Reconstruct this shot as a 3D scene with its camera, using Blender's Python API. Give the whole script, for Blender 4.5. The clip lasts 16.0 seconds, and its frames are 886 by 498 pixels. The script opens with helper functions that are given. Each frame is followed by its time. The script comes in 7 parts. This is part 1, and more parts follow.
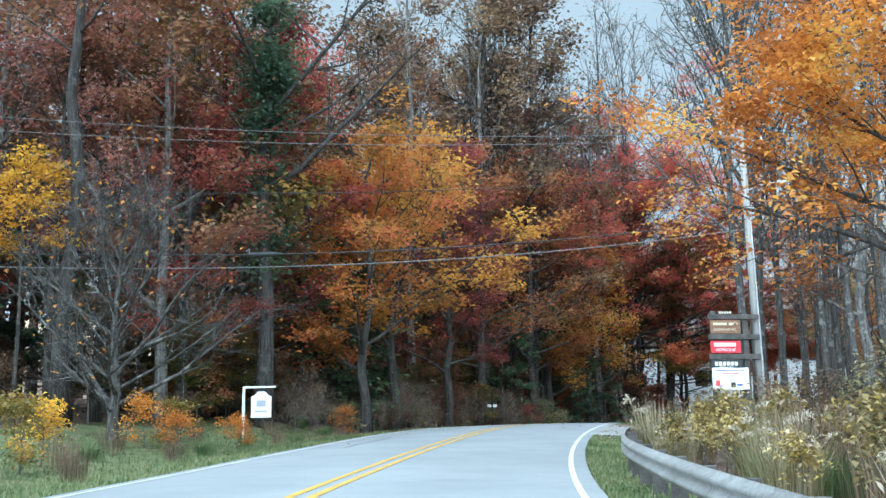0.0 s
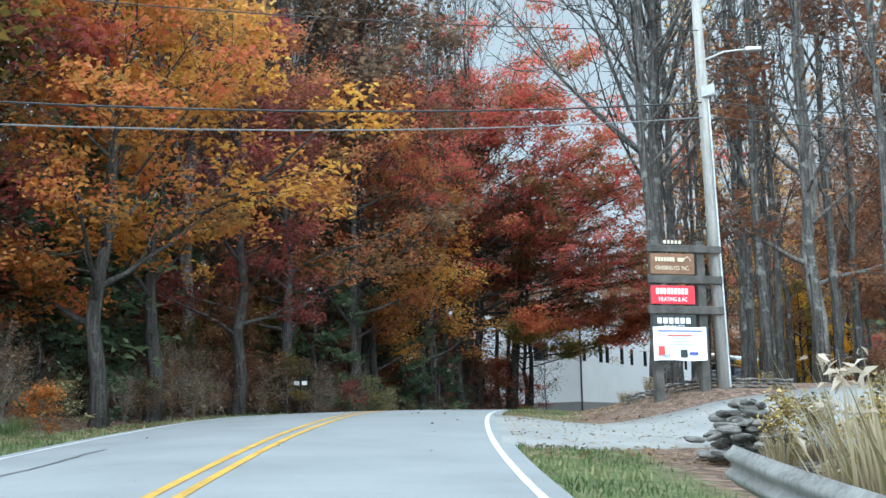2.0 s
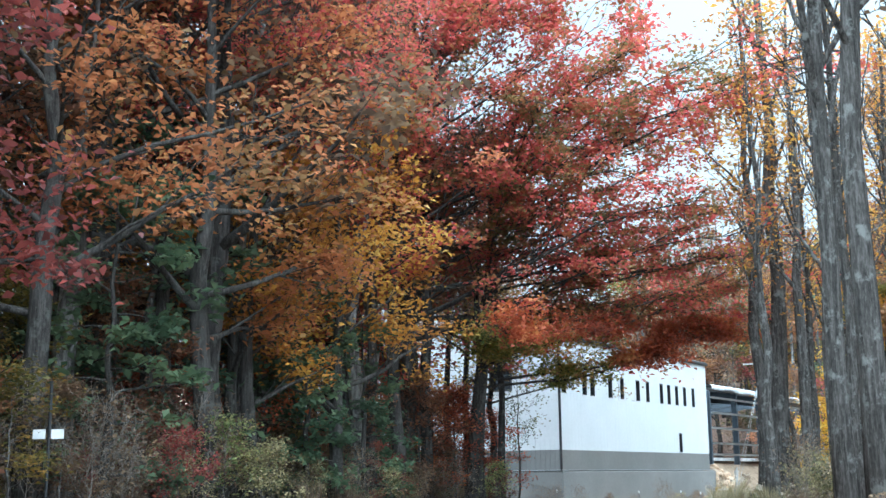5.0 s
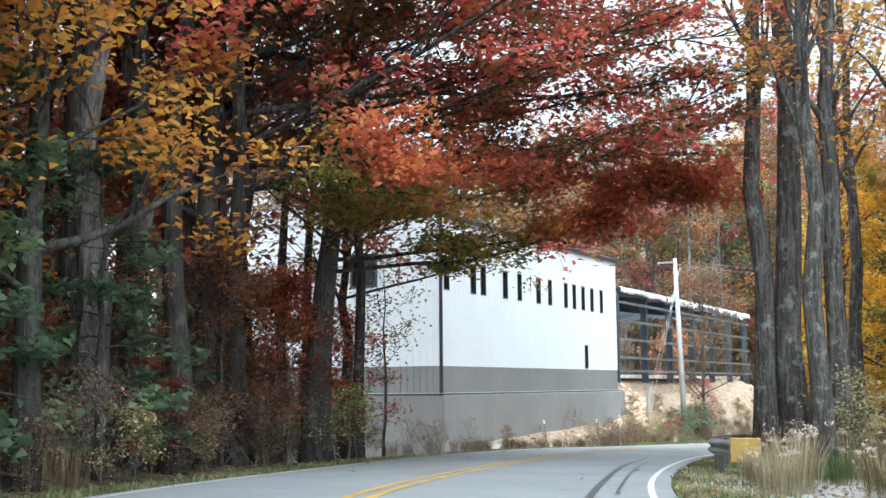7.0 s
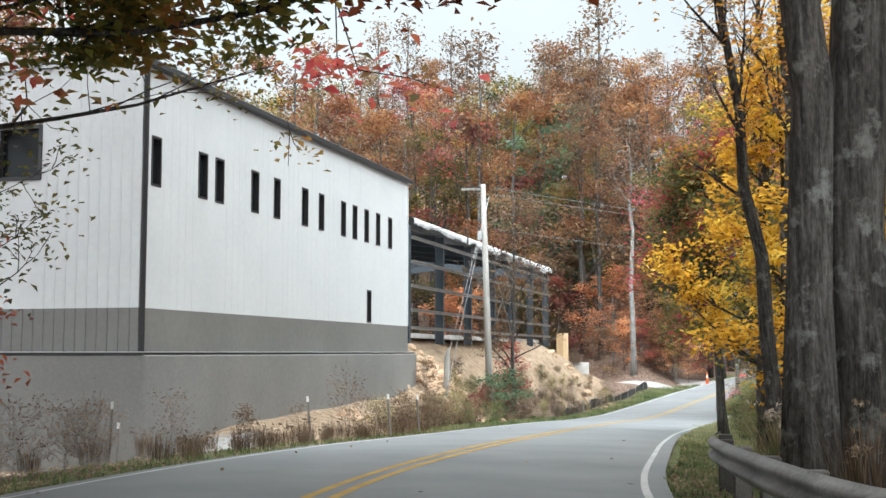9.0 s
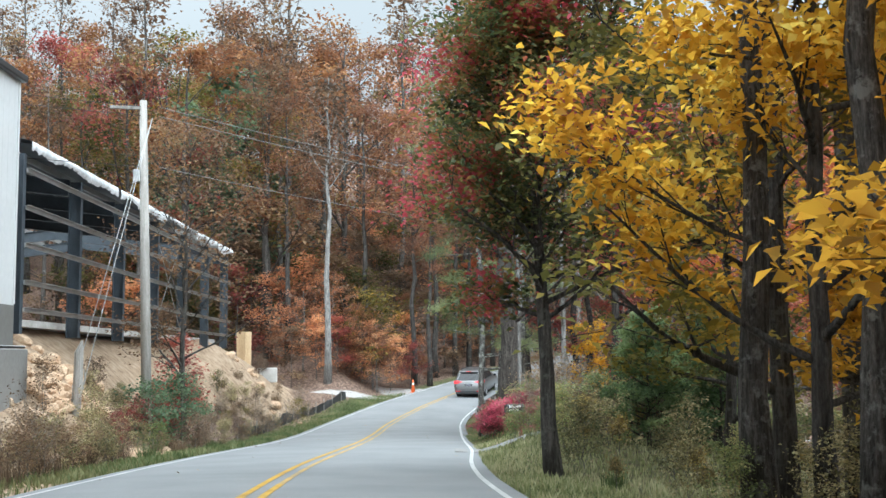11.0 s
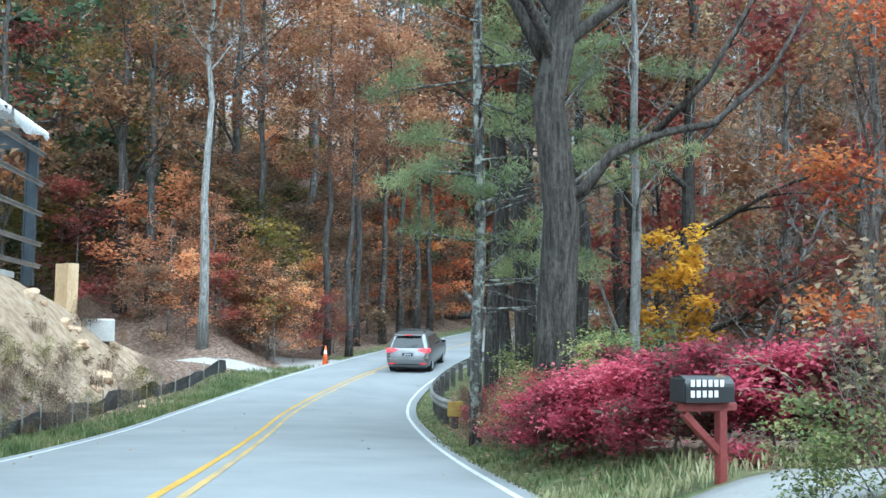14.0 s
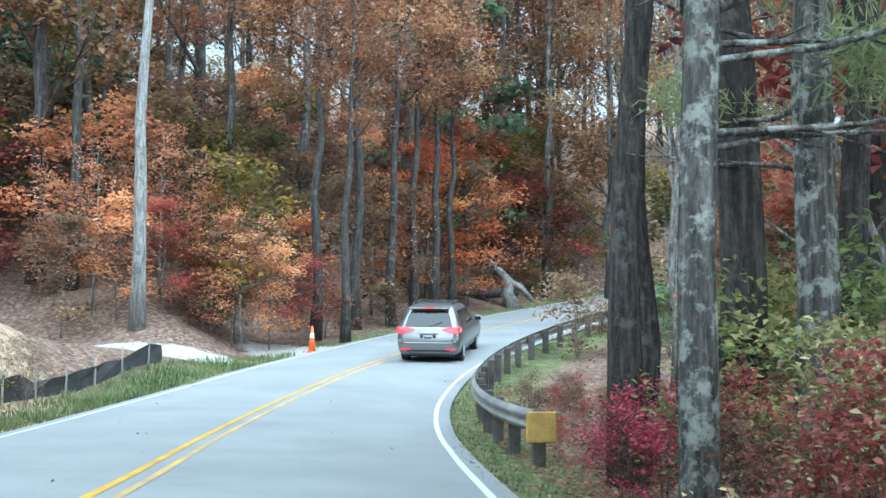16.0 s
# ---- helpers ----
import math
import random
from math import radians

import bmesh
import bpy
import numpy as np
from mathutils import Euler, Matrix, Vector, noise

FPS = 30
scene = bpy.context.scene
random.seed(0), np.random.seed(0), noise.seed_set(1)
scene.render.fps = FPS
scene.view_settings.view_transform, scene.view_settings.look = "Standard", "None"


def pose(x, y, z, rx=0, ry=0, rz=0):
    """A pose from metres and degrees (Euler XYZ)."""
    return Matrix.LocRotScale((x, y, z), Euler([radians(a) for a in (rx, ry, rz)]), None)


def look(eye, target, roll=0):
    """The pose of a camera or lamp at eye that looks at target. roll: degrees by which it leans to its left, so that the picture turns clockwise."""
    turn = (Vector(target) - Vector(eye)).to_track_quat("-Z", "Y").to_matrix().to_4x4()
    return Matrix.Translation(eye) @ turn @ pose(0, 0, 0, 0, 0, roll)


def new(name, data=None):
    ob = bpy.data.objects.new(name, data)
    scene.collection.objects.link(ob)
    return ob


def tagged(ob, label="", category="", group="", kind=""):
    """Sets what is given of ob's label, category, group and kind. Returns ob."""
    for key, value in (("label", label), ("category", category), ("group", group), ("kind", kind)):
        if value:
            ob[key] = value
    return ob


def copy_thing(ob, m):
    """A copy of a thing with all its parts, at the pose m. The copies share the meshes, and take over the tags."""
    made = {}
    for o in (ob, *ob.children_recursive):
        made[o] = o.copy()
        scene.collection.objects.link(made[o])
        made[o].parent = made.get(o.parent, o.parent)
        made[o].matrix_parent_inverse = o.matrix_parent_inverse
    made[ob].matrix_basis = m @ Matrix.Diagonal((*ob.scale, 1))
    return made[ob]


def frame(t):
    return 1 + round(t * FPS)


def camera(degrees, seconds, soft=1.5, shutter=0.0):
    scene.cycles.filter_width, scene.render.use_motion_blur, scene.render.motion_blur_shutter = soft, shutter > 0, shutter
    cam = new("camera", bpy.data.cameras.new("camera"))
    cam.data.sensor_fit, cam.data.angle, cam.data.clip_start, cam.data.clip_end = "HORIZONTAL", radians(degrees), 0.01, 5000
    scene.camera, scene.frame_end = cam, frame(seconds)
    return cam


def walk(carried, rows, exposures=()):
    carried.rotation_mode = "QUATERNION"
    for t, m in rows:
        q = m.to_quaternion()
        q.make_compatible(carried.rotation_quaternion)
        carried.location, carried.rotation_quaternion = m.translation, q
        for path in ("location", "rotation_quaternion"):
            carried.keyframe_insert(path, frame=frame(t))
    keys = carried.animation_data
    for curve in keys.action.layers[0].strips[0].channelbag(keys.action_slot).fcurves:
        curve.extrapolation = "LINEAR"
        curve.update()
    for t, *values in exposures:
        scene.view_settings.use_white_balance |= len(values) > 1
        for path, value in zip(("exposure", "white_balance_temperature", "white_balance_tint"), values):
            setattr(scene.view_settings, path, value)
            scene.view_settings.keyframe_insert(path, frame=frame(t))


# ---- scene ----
cam = camera(42.0, 16.0, 1.5)
PATH = [
    (0.0, pose(31.741, -35.516, -2.990, 100.931, 0.633, 48.391)),
    (0.5, pose(28.422, -32.766, -2.725, 100.485, 1.036, 44.822)),
    (1.0, pose(25.230, -29.885, -2.471, 99.865, 1.212, 41.960)),
    (1.5, pose(22.175, -26.903, -2.226, 99.572, 1.090, 39.974)),
    (2.0, pose(19.203, -23.835, -1.981, 99.631, 0.879, 38.586)),
    (2.5, pose(16.267, -20.647, -1.719, 99.768, 0.815, 37.538)),
    (3.0, pose(13.378, -17.337, -1.429, 100.433, 0.854, 37.145)),
    (3.5, pose(10.529, -13.980, -1.120, 100.988, 0.745, 36.688)),
    (4.0, pose(7.734, -10.587, -0.806, 101.350, 0.625, 36.103)),
    (4.5, pose(5.025, -7.141, -0.504, 101.435, 0.561, 35.323)),
    (5.0, pose(2.437, -3.618, -0.230, 101.158, 0.568, 34.282)),
    (5.5, pose(0.000, 0.000, 0.001, 100.436, 0.608, 32.917)),
    (6.0, pose(-2.276, 3.718, 0.176, 99.184, 0.590, 31.160)),
    (6.5, pose(-4.426, 7.513, 0.284, 97.913, 0.521, 29.413)),
    (7.0, pose(-6.467, 11.404, 0.332, 96.783, 0.477, 27.653)),
    (7.5, pose(-8.385, 15.371, 0.337, 95.928, 0.404, 25.678)),
    (8.0, pose(-10.164, 19.390, 0.286, 95.208, 0.186, 23.197)),
    (8.5, pose(-11.803, 23.472, 0.174, 94.931, 0.023, 20.005)),
    (9.0, pose(-13.209, 27.558, 0.036, 95.127, 0.032, 16.108)),
    (9.5, pose(-14.402, 31.608, -0.105, 95.471, 0.193, 11.381)),
    (10.0, pose(-15.419, 35.620, -0.232, 95.858, 0.515, 6.144)),
    (10.5, pose(-16.281, 39.620, -0.352, 95.868, 0.564, 2.367)),
    (11.0, pose(-16.974, 43.613, -0.475, 95.629, 0.430, -0.223)),
    (11.5, pose(-17.477, 47.593, -0.612, 95.268, 0.197, -1.899)),
    (12.0, pose(-17.784, 51.554, -0.770, 94.912, -0.071, -2.932)),
    (12.5, pose(-17.914, 55.489, -0.946, 94.690, -0.337, -3.597)),
    (13.0, pose(-17.929, 59.407, -1.130, 94.728, -0.594, -4.165)),
    (13.5, pose(-17.955, 63.353, -1.297, 94.784, -0.821, -4.578)),
    (14.0, pose(-17.945, 67.320, -1.443, 94.721, -0.838, -4.977)),
    (14.5, pose(-17.872, 71.248, -1.575, 94.671, -0.808, -4.956)),
    (15.0, pose(-17.784, 75.231, -1.726, 94.397, -0.726, -4.891)),
    (15.5, pose(-17.678, 79.277, -1.896, 94.406, -0.576, -4.903)),
    (16.0, pose(-17.421, 83.300, -2.048, 94.542, -0.625, -4.589)),
]
walk(cam, PATH, [(0, 1.36, 5030, -4), (3, 1.43, 5400, -1), (5.5, 2.18, 5020, -3), (7, 2.2, 5550, 2), (8, 2.15, 5850, 4), (9, 1.78, 6050, 5), (10.2, 1.46, 6050, 6), (12.5, 1.88, 5050, -5), (13, 1.9, 5080, -5), (13.5, 1.64, 5080, -5), (14.5, 1.82, 5050, -5), (16, 1.93, 5050, -5)])

# ---- world, sun, exposure ----
world = bpy.data.worlds.new("world")
scene.world = world
world.use_nodes = True
wn, wl = world.node_tree.nodes, world.node_tree.links
wn.clear()
sky = wn.new("ShaderNodeTexSky")
sky.sky_type, sky.sun_disc = "NISHITA", False
sky.sun_elevation, sky.sun_rotation = radians(50), radians(162)
sky.air_density, sky.dust_density = 1.0, 3.0
wtc = wn.new("ShaderNodeTexCoord")
wno = wn.new("ShaderNodeTexNoise")
wno.inputs["Scale"].default_value, wno.inputs["Detail"].default_value = 2.2, 5.0
wrp = wn.new("ShaderNodeValToRGB")
wrp.color_ramp.elements[0].position, wrp.color_ramp.elements[0].color = 0.3, (4.3, 4.5, 4.55, 1)
wrp.color_ramp.elements[1].position, wrp.color_ramp.elements[1].color = 0.7, (5.4, 5.6, 5.6, 1)
wmx = wn.new("ShaderNodeMix")
wmx.data_type = "RGBA"
wmx.inputs[0].default_value = 0.97
wbg = wn.new("ShaderNodeBackground")
wbg.inputs[1].default_value = 0.056
wout = wn.new("ShaderNodeOutputWorld")
wl.new(wtc.outputs["Generated"], wno.inputs["Vector"])
wl.new(wno.outputs["Fac"], wrp.inputs[0])
wl.new(sky.outputs[0], wmx.inputs[6])
wl.new(wrp.outputs[0], wmx.inputs[7])
wl.new(wmx.outputs[2], wbg.inputs[0])
wl.new(wbg.outputs[0], wout.inputs[0])
sun = new("sun", bpy.data.lights.new("sun", "SUN"))
sun.data.energy, sun.data.angle, sun.data.color = 4.1, radians(125), (1.0, 1.0, 0.99)
sun.matrix_basis = look((17, -52, 65), (0, 0, 0))

# ---- materials ----
MATS = {}


def node_mat(name):
    m = bpy.data.materials.new(name)
    m.use_nodes = True
    n = m.node_tree.nodes
    bsdf = next(x for x in n if x.type == "BSDF_PRINCIPLED")
    MATS[name] = m
    return m, n, m.node_tree.links, bsdf


def ramp(n, stops):
    r = n.new("ShaderNodeValToRGB")
    e = r.color_ramp.elements
    while len(e) < len(stops):
        e.new(0.5)
    for k, (pos, col) in enumerate(stops):
        e[k].position, e[k].color = pos, (*col, 1)
    return r


def noise_node(n, links, scale, detail=4.0, rough=0.55, coord="Object", stretch=None):
    tc = n.new("ShaderNodeTexCoord")
    t = n.new("ShaderNodeTexNoise")
    t.inputs["Scale"].default_value, t.inputs["Detail"].default_value = scale, detail
    t.inputs["Roughness"].default_value = rough
    if stretch:
        mp = n.new("ShaderNodeMapping")
        mp.inputs["Scale"].default_value = stretch
        links.new(tc.outputs[coord], mp.inputs[0])
        links.new(mp.outputs[0], t.inputs["Vector"])
    else:
        links.new(tc.outputs[coord], t.inputs["Vector"])
    return t


def bump(n, links, bsdf, source, strength, distance):
    b = n.new("ShaderNodeBump")
    b.inputs["Strength"].default_value, b.inputs["Distance"].default_value = strength, distance
    links.new(source, b.inputs["Height"])
    links.new(b.outputs[0], bsdf.inputs["Normal"])
    return b


def surface(name, dark, light, scale=3.0, fine=40.0, rough=0.8, metal=0.0, relief=0.3, depth=0.01, stretch=None, coord="Object", mid=None, spec=0.5):
    """A worn surface: colour varies at two scales, with fine relief."""
    m, n, links, bsdf = node_mat(name)
    a = noise_node(n, links, scale, 5, coord=coord, stretch=stretch)
    f = noise_node(n, links, fine, 4, coord=coord, stretch=stretch)
    mixf = n.new("ShaderNodeMath")
    mixf.operation = "MULTIPLY_ADD"
    mixf.inputs[1].default_value = 0.45
    links.new(f.outputs["Fac"], mixf.inputs[0])
    half = n.new("ShaderNodeMath")
    half.operation = "MULTIPLY"
    half.inputs[1].default_value = 0.55
    links.new(a.outputs["Fac"], half.inputs[0])
    links.new(half.outputs[0], mixf.inputs[2])
    stops = [(0.36, dark), (0.64, light)] if mid is None else [(0.34, dark), (0.5, mid), (0.66, light)]
    r = ramp(n, stops)
    links.new(mixf.outputs[0], r.inputs[0])
    links.new(r.outputs[0], bsdf.inputs["Base Color"])
    bsdf.inputs["Roughness"].default_value = rough
    bsdf.inputs["Metallic"].default_value = metal
    bsdf.inputs["Specular IOR Level"].default_value = spec
    bump(n, links, bsdf, mixf.outputs[0], relief, depth)
    return m


def leaf_mat(name, stops, spread=0.34, gloss=0.45, through_light=0.5):
    """Leaves: colour from leaf to leaf, from clump to clump and from tree to tree."""
    m, n, links, bsdf = node_mat(name)
    geo = n.new("ShaderNodeNewGeometry")
    info = n.new("ShaderNodeObjectInfo")
    clump = noise_node(n, links, 0.55, 3)
    add = n.new("ShaderNodeMath")
    add.operation = "MULTIPLY_ADD"
    add.inputs[1].default_value = spread
    links.new(geo.outputs["Random Per Island"], add.inputs[0])
    a2 = n.new("ShaderNodeMath")
    a2.operation = "MULTIPLY_ADD"
    a2.inputs[1].default_value = 2.5
    a2.inputs[2].default_value = -1.0 - spread / 2
    links.new(clump.outputs["Fac"], a2.inputs[0])
    a3 = n.new("ShaderNodeMath")
    a3.operation = "MULTIPLY_ADD"
    a3.inputs[1].default_value = 0.5
    links.new(info.outputs["Random"], a3.inputs[0])
    links.new(a2.outputs[0], a3.inputs[2])
    links.new(a3.outputs[0], add.inputs[2])
    r = ramp(n, stops)
    links.new(add.outputs[0], r.inputs[0])
    links.new(r.outputs[0], bsdf.inputs["Base Color"])
    bsdf.inputs["Roughness"].default_value = gloss
    bsdf.inputs["Specular IOR Level"].default_value = 0.3
    tr = n.new("ShaderNodeBsdfTranslucent")
    links.new(r.outputs[0], tr.inputs[0])
    mx = n.new("ShaderNodeMixShader")
    mx.inputs[0].default_value = through_light
    out = next(x for x in n if x.type == "OUTPUT_MATERIAL")
    links.new(bsdf.outputs[0], mx.inputs[1])
    links.new(tr.outputs[0], mx.inputs[2])
    links.new(mx.outputs[0], out.inputs[0])
    return m


def plain(name, col, rough=0.5, metal=0.0, vary=0.12, scale=6.0, coord="Object"):
    lo = tuple(c * (1 - vary) for c in col)
    hi = tuple(min(1, c * (1 + vary)) for c in col)
    return surface(name, lo, hi, scale, scale * 9, rough, metal, 0.08, 0.002, coord=coord)


def bark_mat(name, dark, mid, light, blotch, patch_size=2.6, cover=0.54):
    """Furrowed bark: long upright ridges, with patches of lichen."""
    m, n, links, bsdf = node_mat(name)
    ridge = noise_node(n, links, 9.0, 6, 0.65, stretch=(1.6, 1.6, 0.16))
    grain = noise_node(n, links, 30.0, 4, 0.6, stretch=(1, 1, 0.4))
    spot = noise_node(n, links, patch_size, 5, 0.7)
    add = n.new("ShaderNodeMath")
    add.operation = "MULTIPLY_ADD"
    add.inputs[1].default_value = 0.3
    links.new(grain.outputs["Fac"], add.inputs[0])
    half = n.new("ShaderNodeMath")
    half.operation = "MULTIPLY"
    half.inputs[1].default_value = 0.7
    links.new(ridge.outputs["Fac"], half.inputs[0])
    links.new(half.outputs[0], add.inputs[2])
    r = ramp(n, [(0.38, dark), (0.5, mid), (0.62, light)])
    links.new(add.outputs[0], r.inputs[0])
    cut = ramp(n, [(cover, (0, 0, 0)), (cover + 0.1, (1, 1, 1))])
    links.new(spot.outputs["Fac"], cut.inputs[0])
    mx = n.new("ShaderNodeMix")
    mx.data_type = "RGBA"
    links.new(cut.outputs[0], mx.inputs[0])
    links.new(r.outputs[0], mx.inputs[6])
    mx.inputs[7].default_value = (*blotch, 1)
    links.new(mx.outputs[2], bsdf.inputs["Base Color"])
    bsdf.inputs["Roughness"].default_value = 0.95
    bsdf.inputs["Specular IOR Level"].default_value = 0.2
    bump(n, links, bsdf, add.outputs[0], 1.0, 0.09)
    return m


bark_grey = bark_mat("bark_grey", (0.055, 0.05, 0.045), (0.14, 0.13, 0.12), (0.27, 0.255, 0.235), (0.27, 0.27, 0.245))
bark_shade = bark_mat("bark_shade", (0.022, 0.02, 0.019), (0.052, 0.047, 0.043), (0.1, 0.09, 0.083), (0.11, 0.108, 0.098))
bark_dark = bark_mat("bark_dark", (0.024, 0.022, 0.02), (0.058, 0.053, 0.048), (0.112, 0.102, 0.094), (0.105, 0.104, 0.092))
bark_pale = bark_mat("bark_pale", (0.1, 0.095, 0.09), (0.215, 0.21, 0.2), (0.33, 0.325, 0.31), (0.13, 0.127, 0.12))
bark_old = bark_mat("bark_old", (0.028, 0.026, 0.024), (0.075, 0.069, 0.063), (0.15, 0.14, 0.13), (0.21, 0.21, 0.195))
leaf_rust = leaf_mat("leaf_rust", [(0.0, (0.1, 0.058, 0.042)), (0.35, (0.21, 0.1, 0.06)), (0.65, (0.29, 0.137, 0.074)), (1.0, (0.42, 0.25, 0.125))])
leaf_brown = leaf_mat("leaf_brown", [(0.0, (0.06, 0.044, 0.032)), (0.4, (0.15, 0.1, 0.066)), (0.75, (0.25, 0.162, 0.097)), (1.0, (0.36, 0.255, 0.14))])
leaf_orange = leaf_mat("leaf_orange", [(0.0, (0.22, 0.075, 0.022)), (0.4, (0.5, 0.185, 0.04)), (0.75, (0.68, 0.3, 0.055)), (1.0, (0.72, 0.46, 0.1))])
leaf_salmon = leaf_mat("leaf_salmon", [(0.0, (0.22, 0.1, 0.06)), (0.4, (0.56, 0.25, 0.13)), (0.75, (0.74, 0.36, 0.17)), (1.0, (0.8, 0.5, 0.26))], 0.34, 0.45, 0.6)
leaf_red = leaf_mat("leaf_red", [(0.0, (0.12, 0.045, 0.042)), (0.4, (0.28, 0.075, 0.065)), (0.75, (0.42, 0.11, 0.085)), (1.0, (0.46, 0.2, 0.11))])
leaf_yellow = leaf_mat("leaf_yellow", [(0.0, (0.44, 0.25, 0.035)), (0.35, (0.68, 0.38, 0.045)), (0.75, (0.8, 0.52, 0.06)), (1.0, (0.84, 0.68, 0.16))], 0.34, 0.45, 0.8)
leaf_olive = leaf_mat("leaf_olive", [(0.0, (0.039, 0.0455, 0.0156)), (0.4, (0.117, 0.111, 0.0325)), (0.75, (0.247, 0.182, 0.0455)), (1.0, (0.429, 0.26, 0.065))])
leaf_green = leaf_mat("leaf_green", [(0.0, (0.05, 0.08, 0.05)), (0.5, (0.11, 0.165, 0.095)), (1.0, (0.2, 0.26, 0.14))])
leaf_pine = leaf_mat("leaf_pine", [(0.0, (0.09, 0.12, 0.06)), (0.5, (0.2, 0.245, 0.12)), (1.0, (0.38, 0.41, 0.2))])
leaf_burning = leaf_mat("leaf_burning", [(0.0, (0.05, 0.055, 0.03)), (0.18, (0.1, 0.06, 0.045)), (0.38, (0.23, 0.04, 0.06)), (0.65, (0.5, 0.075, 0.13)), (1.0, (0.72, 0.22, 0.28))])
leaf_turn_green = leaf_mat("leaf_turn_green", [(0.0, (0.09, 0.12, 0.05)), (0.5, (0.22, 0.26, 0.1)), (0.8, (0.4, 0.38, 0.16)), (1.0, (0.52, 0.42, 0.18))], 0.6, 0.5, 0.5)
leaf_thicket = leaf_mat("leaf_thicket", [(0.0, (0.09, 0.09, 0.045)), (0.4, (0.22, 0.2, 0.095)), (0.7, (0.38, 0.33, 0.165)), (1.0, (0.54, 0.45, 0.25))], 0.7, 0.6, 0.4)
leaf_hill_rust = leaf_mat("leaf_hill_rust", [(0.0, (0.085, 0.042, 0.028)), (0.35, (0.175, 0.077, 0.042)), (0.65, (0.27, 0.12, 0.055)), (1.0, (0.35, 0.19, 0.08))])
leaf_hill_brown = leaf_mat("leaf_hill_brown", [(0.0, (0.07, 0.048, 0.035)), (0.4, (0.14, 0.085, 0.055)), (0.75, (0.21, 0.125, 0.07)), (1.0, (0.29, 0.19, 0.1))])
leaf_dry = leaf_mat("leaf_dry", [(0.0, (0.1, 0.06, 0.035)), (0.5, (0.25, 0.17, 0.1)), (1.0, (0.45, 0.35, 0.23))])
asphalt = surface("asphalt", (0.15, 0.156, 0.16), (0.225, 0.232, 0.236), 0.5, 60, 0.8, 0, 0.25, 0.004, mid=(0.187, 0.194, 0.198))
paint_faded = surface("paint_faded", (0.2, 0.18, 0.13), (0.5, 0.31, 0.06), 0.9, 30, 0.75, 0, 0.2, 0.002)
paint_yellow = surface("paint_yellow", (0.3, 0.18, 0.03), (0.52, 0.31, 0.03), 1.5, 30, 0.7, 0, 0.2, 0.002)
paint_white = surface("paint_white", (0.36, 0.36, 0.36), (0.55, 0.55, 0.54), 1.5, 30, 0.7, 0, 0.2, 0.002)

# ---- mesh helpers ----
class Shape:
    """Collects corners and faces of one part."""

    def __init__(self):
        self.v, self.f = [], []

    def add(self, verts, faces):
        k = len(self.v)
        self.v.extend([tuple(p) for p in verts])
        self.f.extend([tuple(i + k for i in f) for f in faces])
        return self

    def box(self, centre, size, rot=None, bevel=0.0):
        bm = bmesh.new()
        bmesh.ops.create_cube(bm, size=1.0)
        bmesh.ops.scale(bm, vec=size, verts=bm.verts)
        if bevel > 0:
            bmesh.ops.bevel(bm, geom=bm.edges[:], offset=bevel, segments=1, affect="EDGES")
        m = Matrix.Translation(centre) @ (rot.to_4x4() if rot else Matrix())
        bm.verts.index_update()
        self.add([m @ v.co for v in bm.verts], [[v.index for v in f.verts] for f in bm.faces])
        bm.free()
        return self

    def tube(self, pts, radii, n=6, cap=True):
        pts = [Vector(p) for p in pts]
        rings, k = [], len(self.v)
        side = None
        for i, p in enumerate(pts):
            d = (pts[min(i + 1, len(pts) - 1)] - pts[max(i - 1, 0)]).normalized()
            if side is None:
                side = d.orthogonal().normalized()
            side = (side - d * side.dot(d)).normalized()
            up = d.cross(side)
            r = radii[i] if hasattr(radii, "__len__") else radii
            for j in range(n):
                a = 2 * math.pi * j / n
                self.v.append(tuple(p + (side * math.cos(a) + up * math.sin(a)) * r))
        for i in range(len(pts) - 1):
            for j in range(n):
                a, b = k + i * n + j, k + i * n + (j + 1) % n
                self.f.append((a, b, b + n, a + n))
        if cap:
            self.f.append(tuple(k + j for j in reversed(range(n))))
            self.f.append(tuple(k + (len(pts) - 1) * n + j for j in range(n)))
        return self

    def sheet(self, rows):
        """A grid of points, row by row."""
        k, w = len(self.v), len(rows[0])
        for r in rows:
            self.v.extend([tuple(p) for p in r])
        for i in range(len(rows) - 1):
            for j in range(w - 1):
                a = k + i * w + j
                self.f.append((a, a + 1, a + w + 1, a + w))
        return self

    def mesh(self, name, mat, smooth=False):
        me = bpy.data.meshes.new(name)
        me.from_pydata(self.v, [], self.f)
        me.update()
        if smooth:
            me.polygons.foreach_set("use_smooth", [True] * len(me.polygons))
        if mat:
            me.materials.append(mat)
        return me


def part(name, shape, material, parent=None, label="", smooth=False):
    """One mesh object under a thing or a part."""
    ob = new(name, shape.mesh(name, material, smooth) if isinstance(shape, Shape) else shape)
    ob.parent = parent
    if label:
        ob["label"] = label
    return ob


def thing(name, label, category, group="", kind="", at=None):
    ob = tagged(new(name), label, category, group, kind)
    ob.empty_display_size = 0.2
    if at is not None:
        ob.matrix_basis = at
    return ob


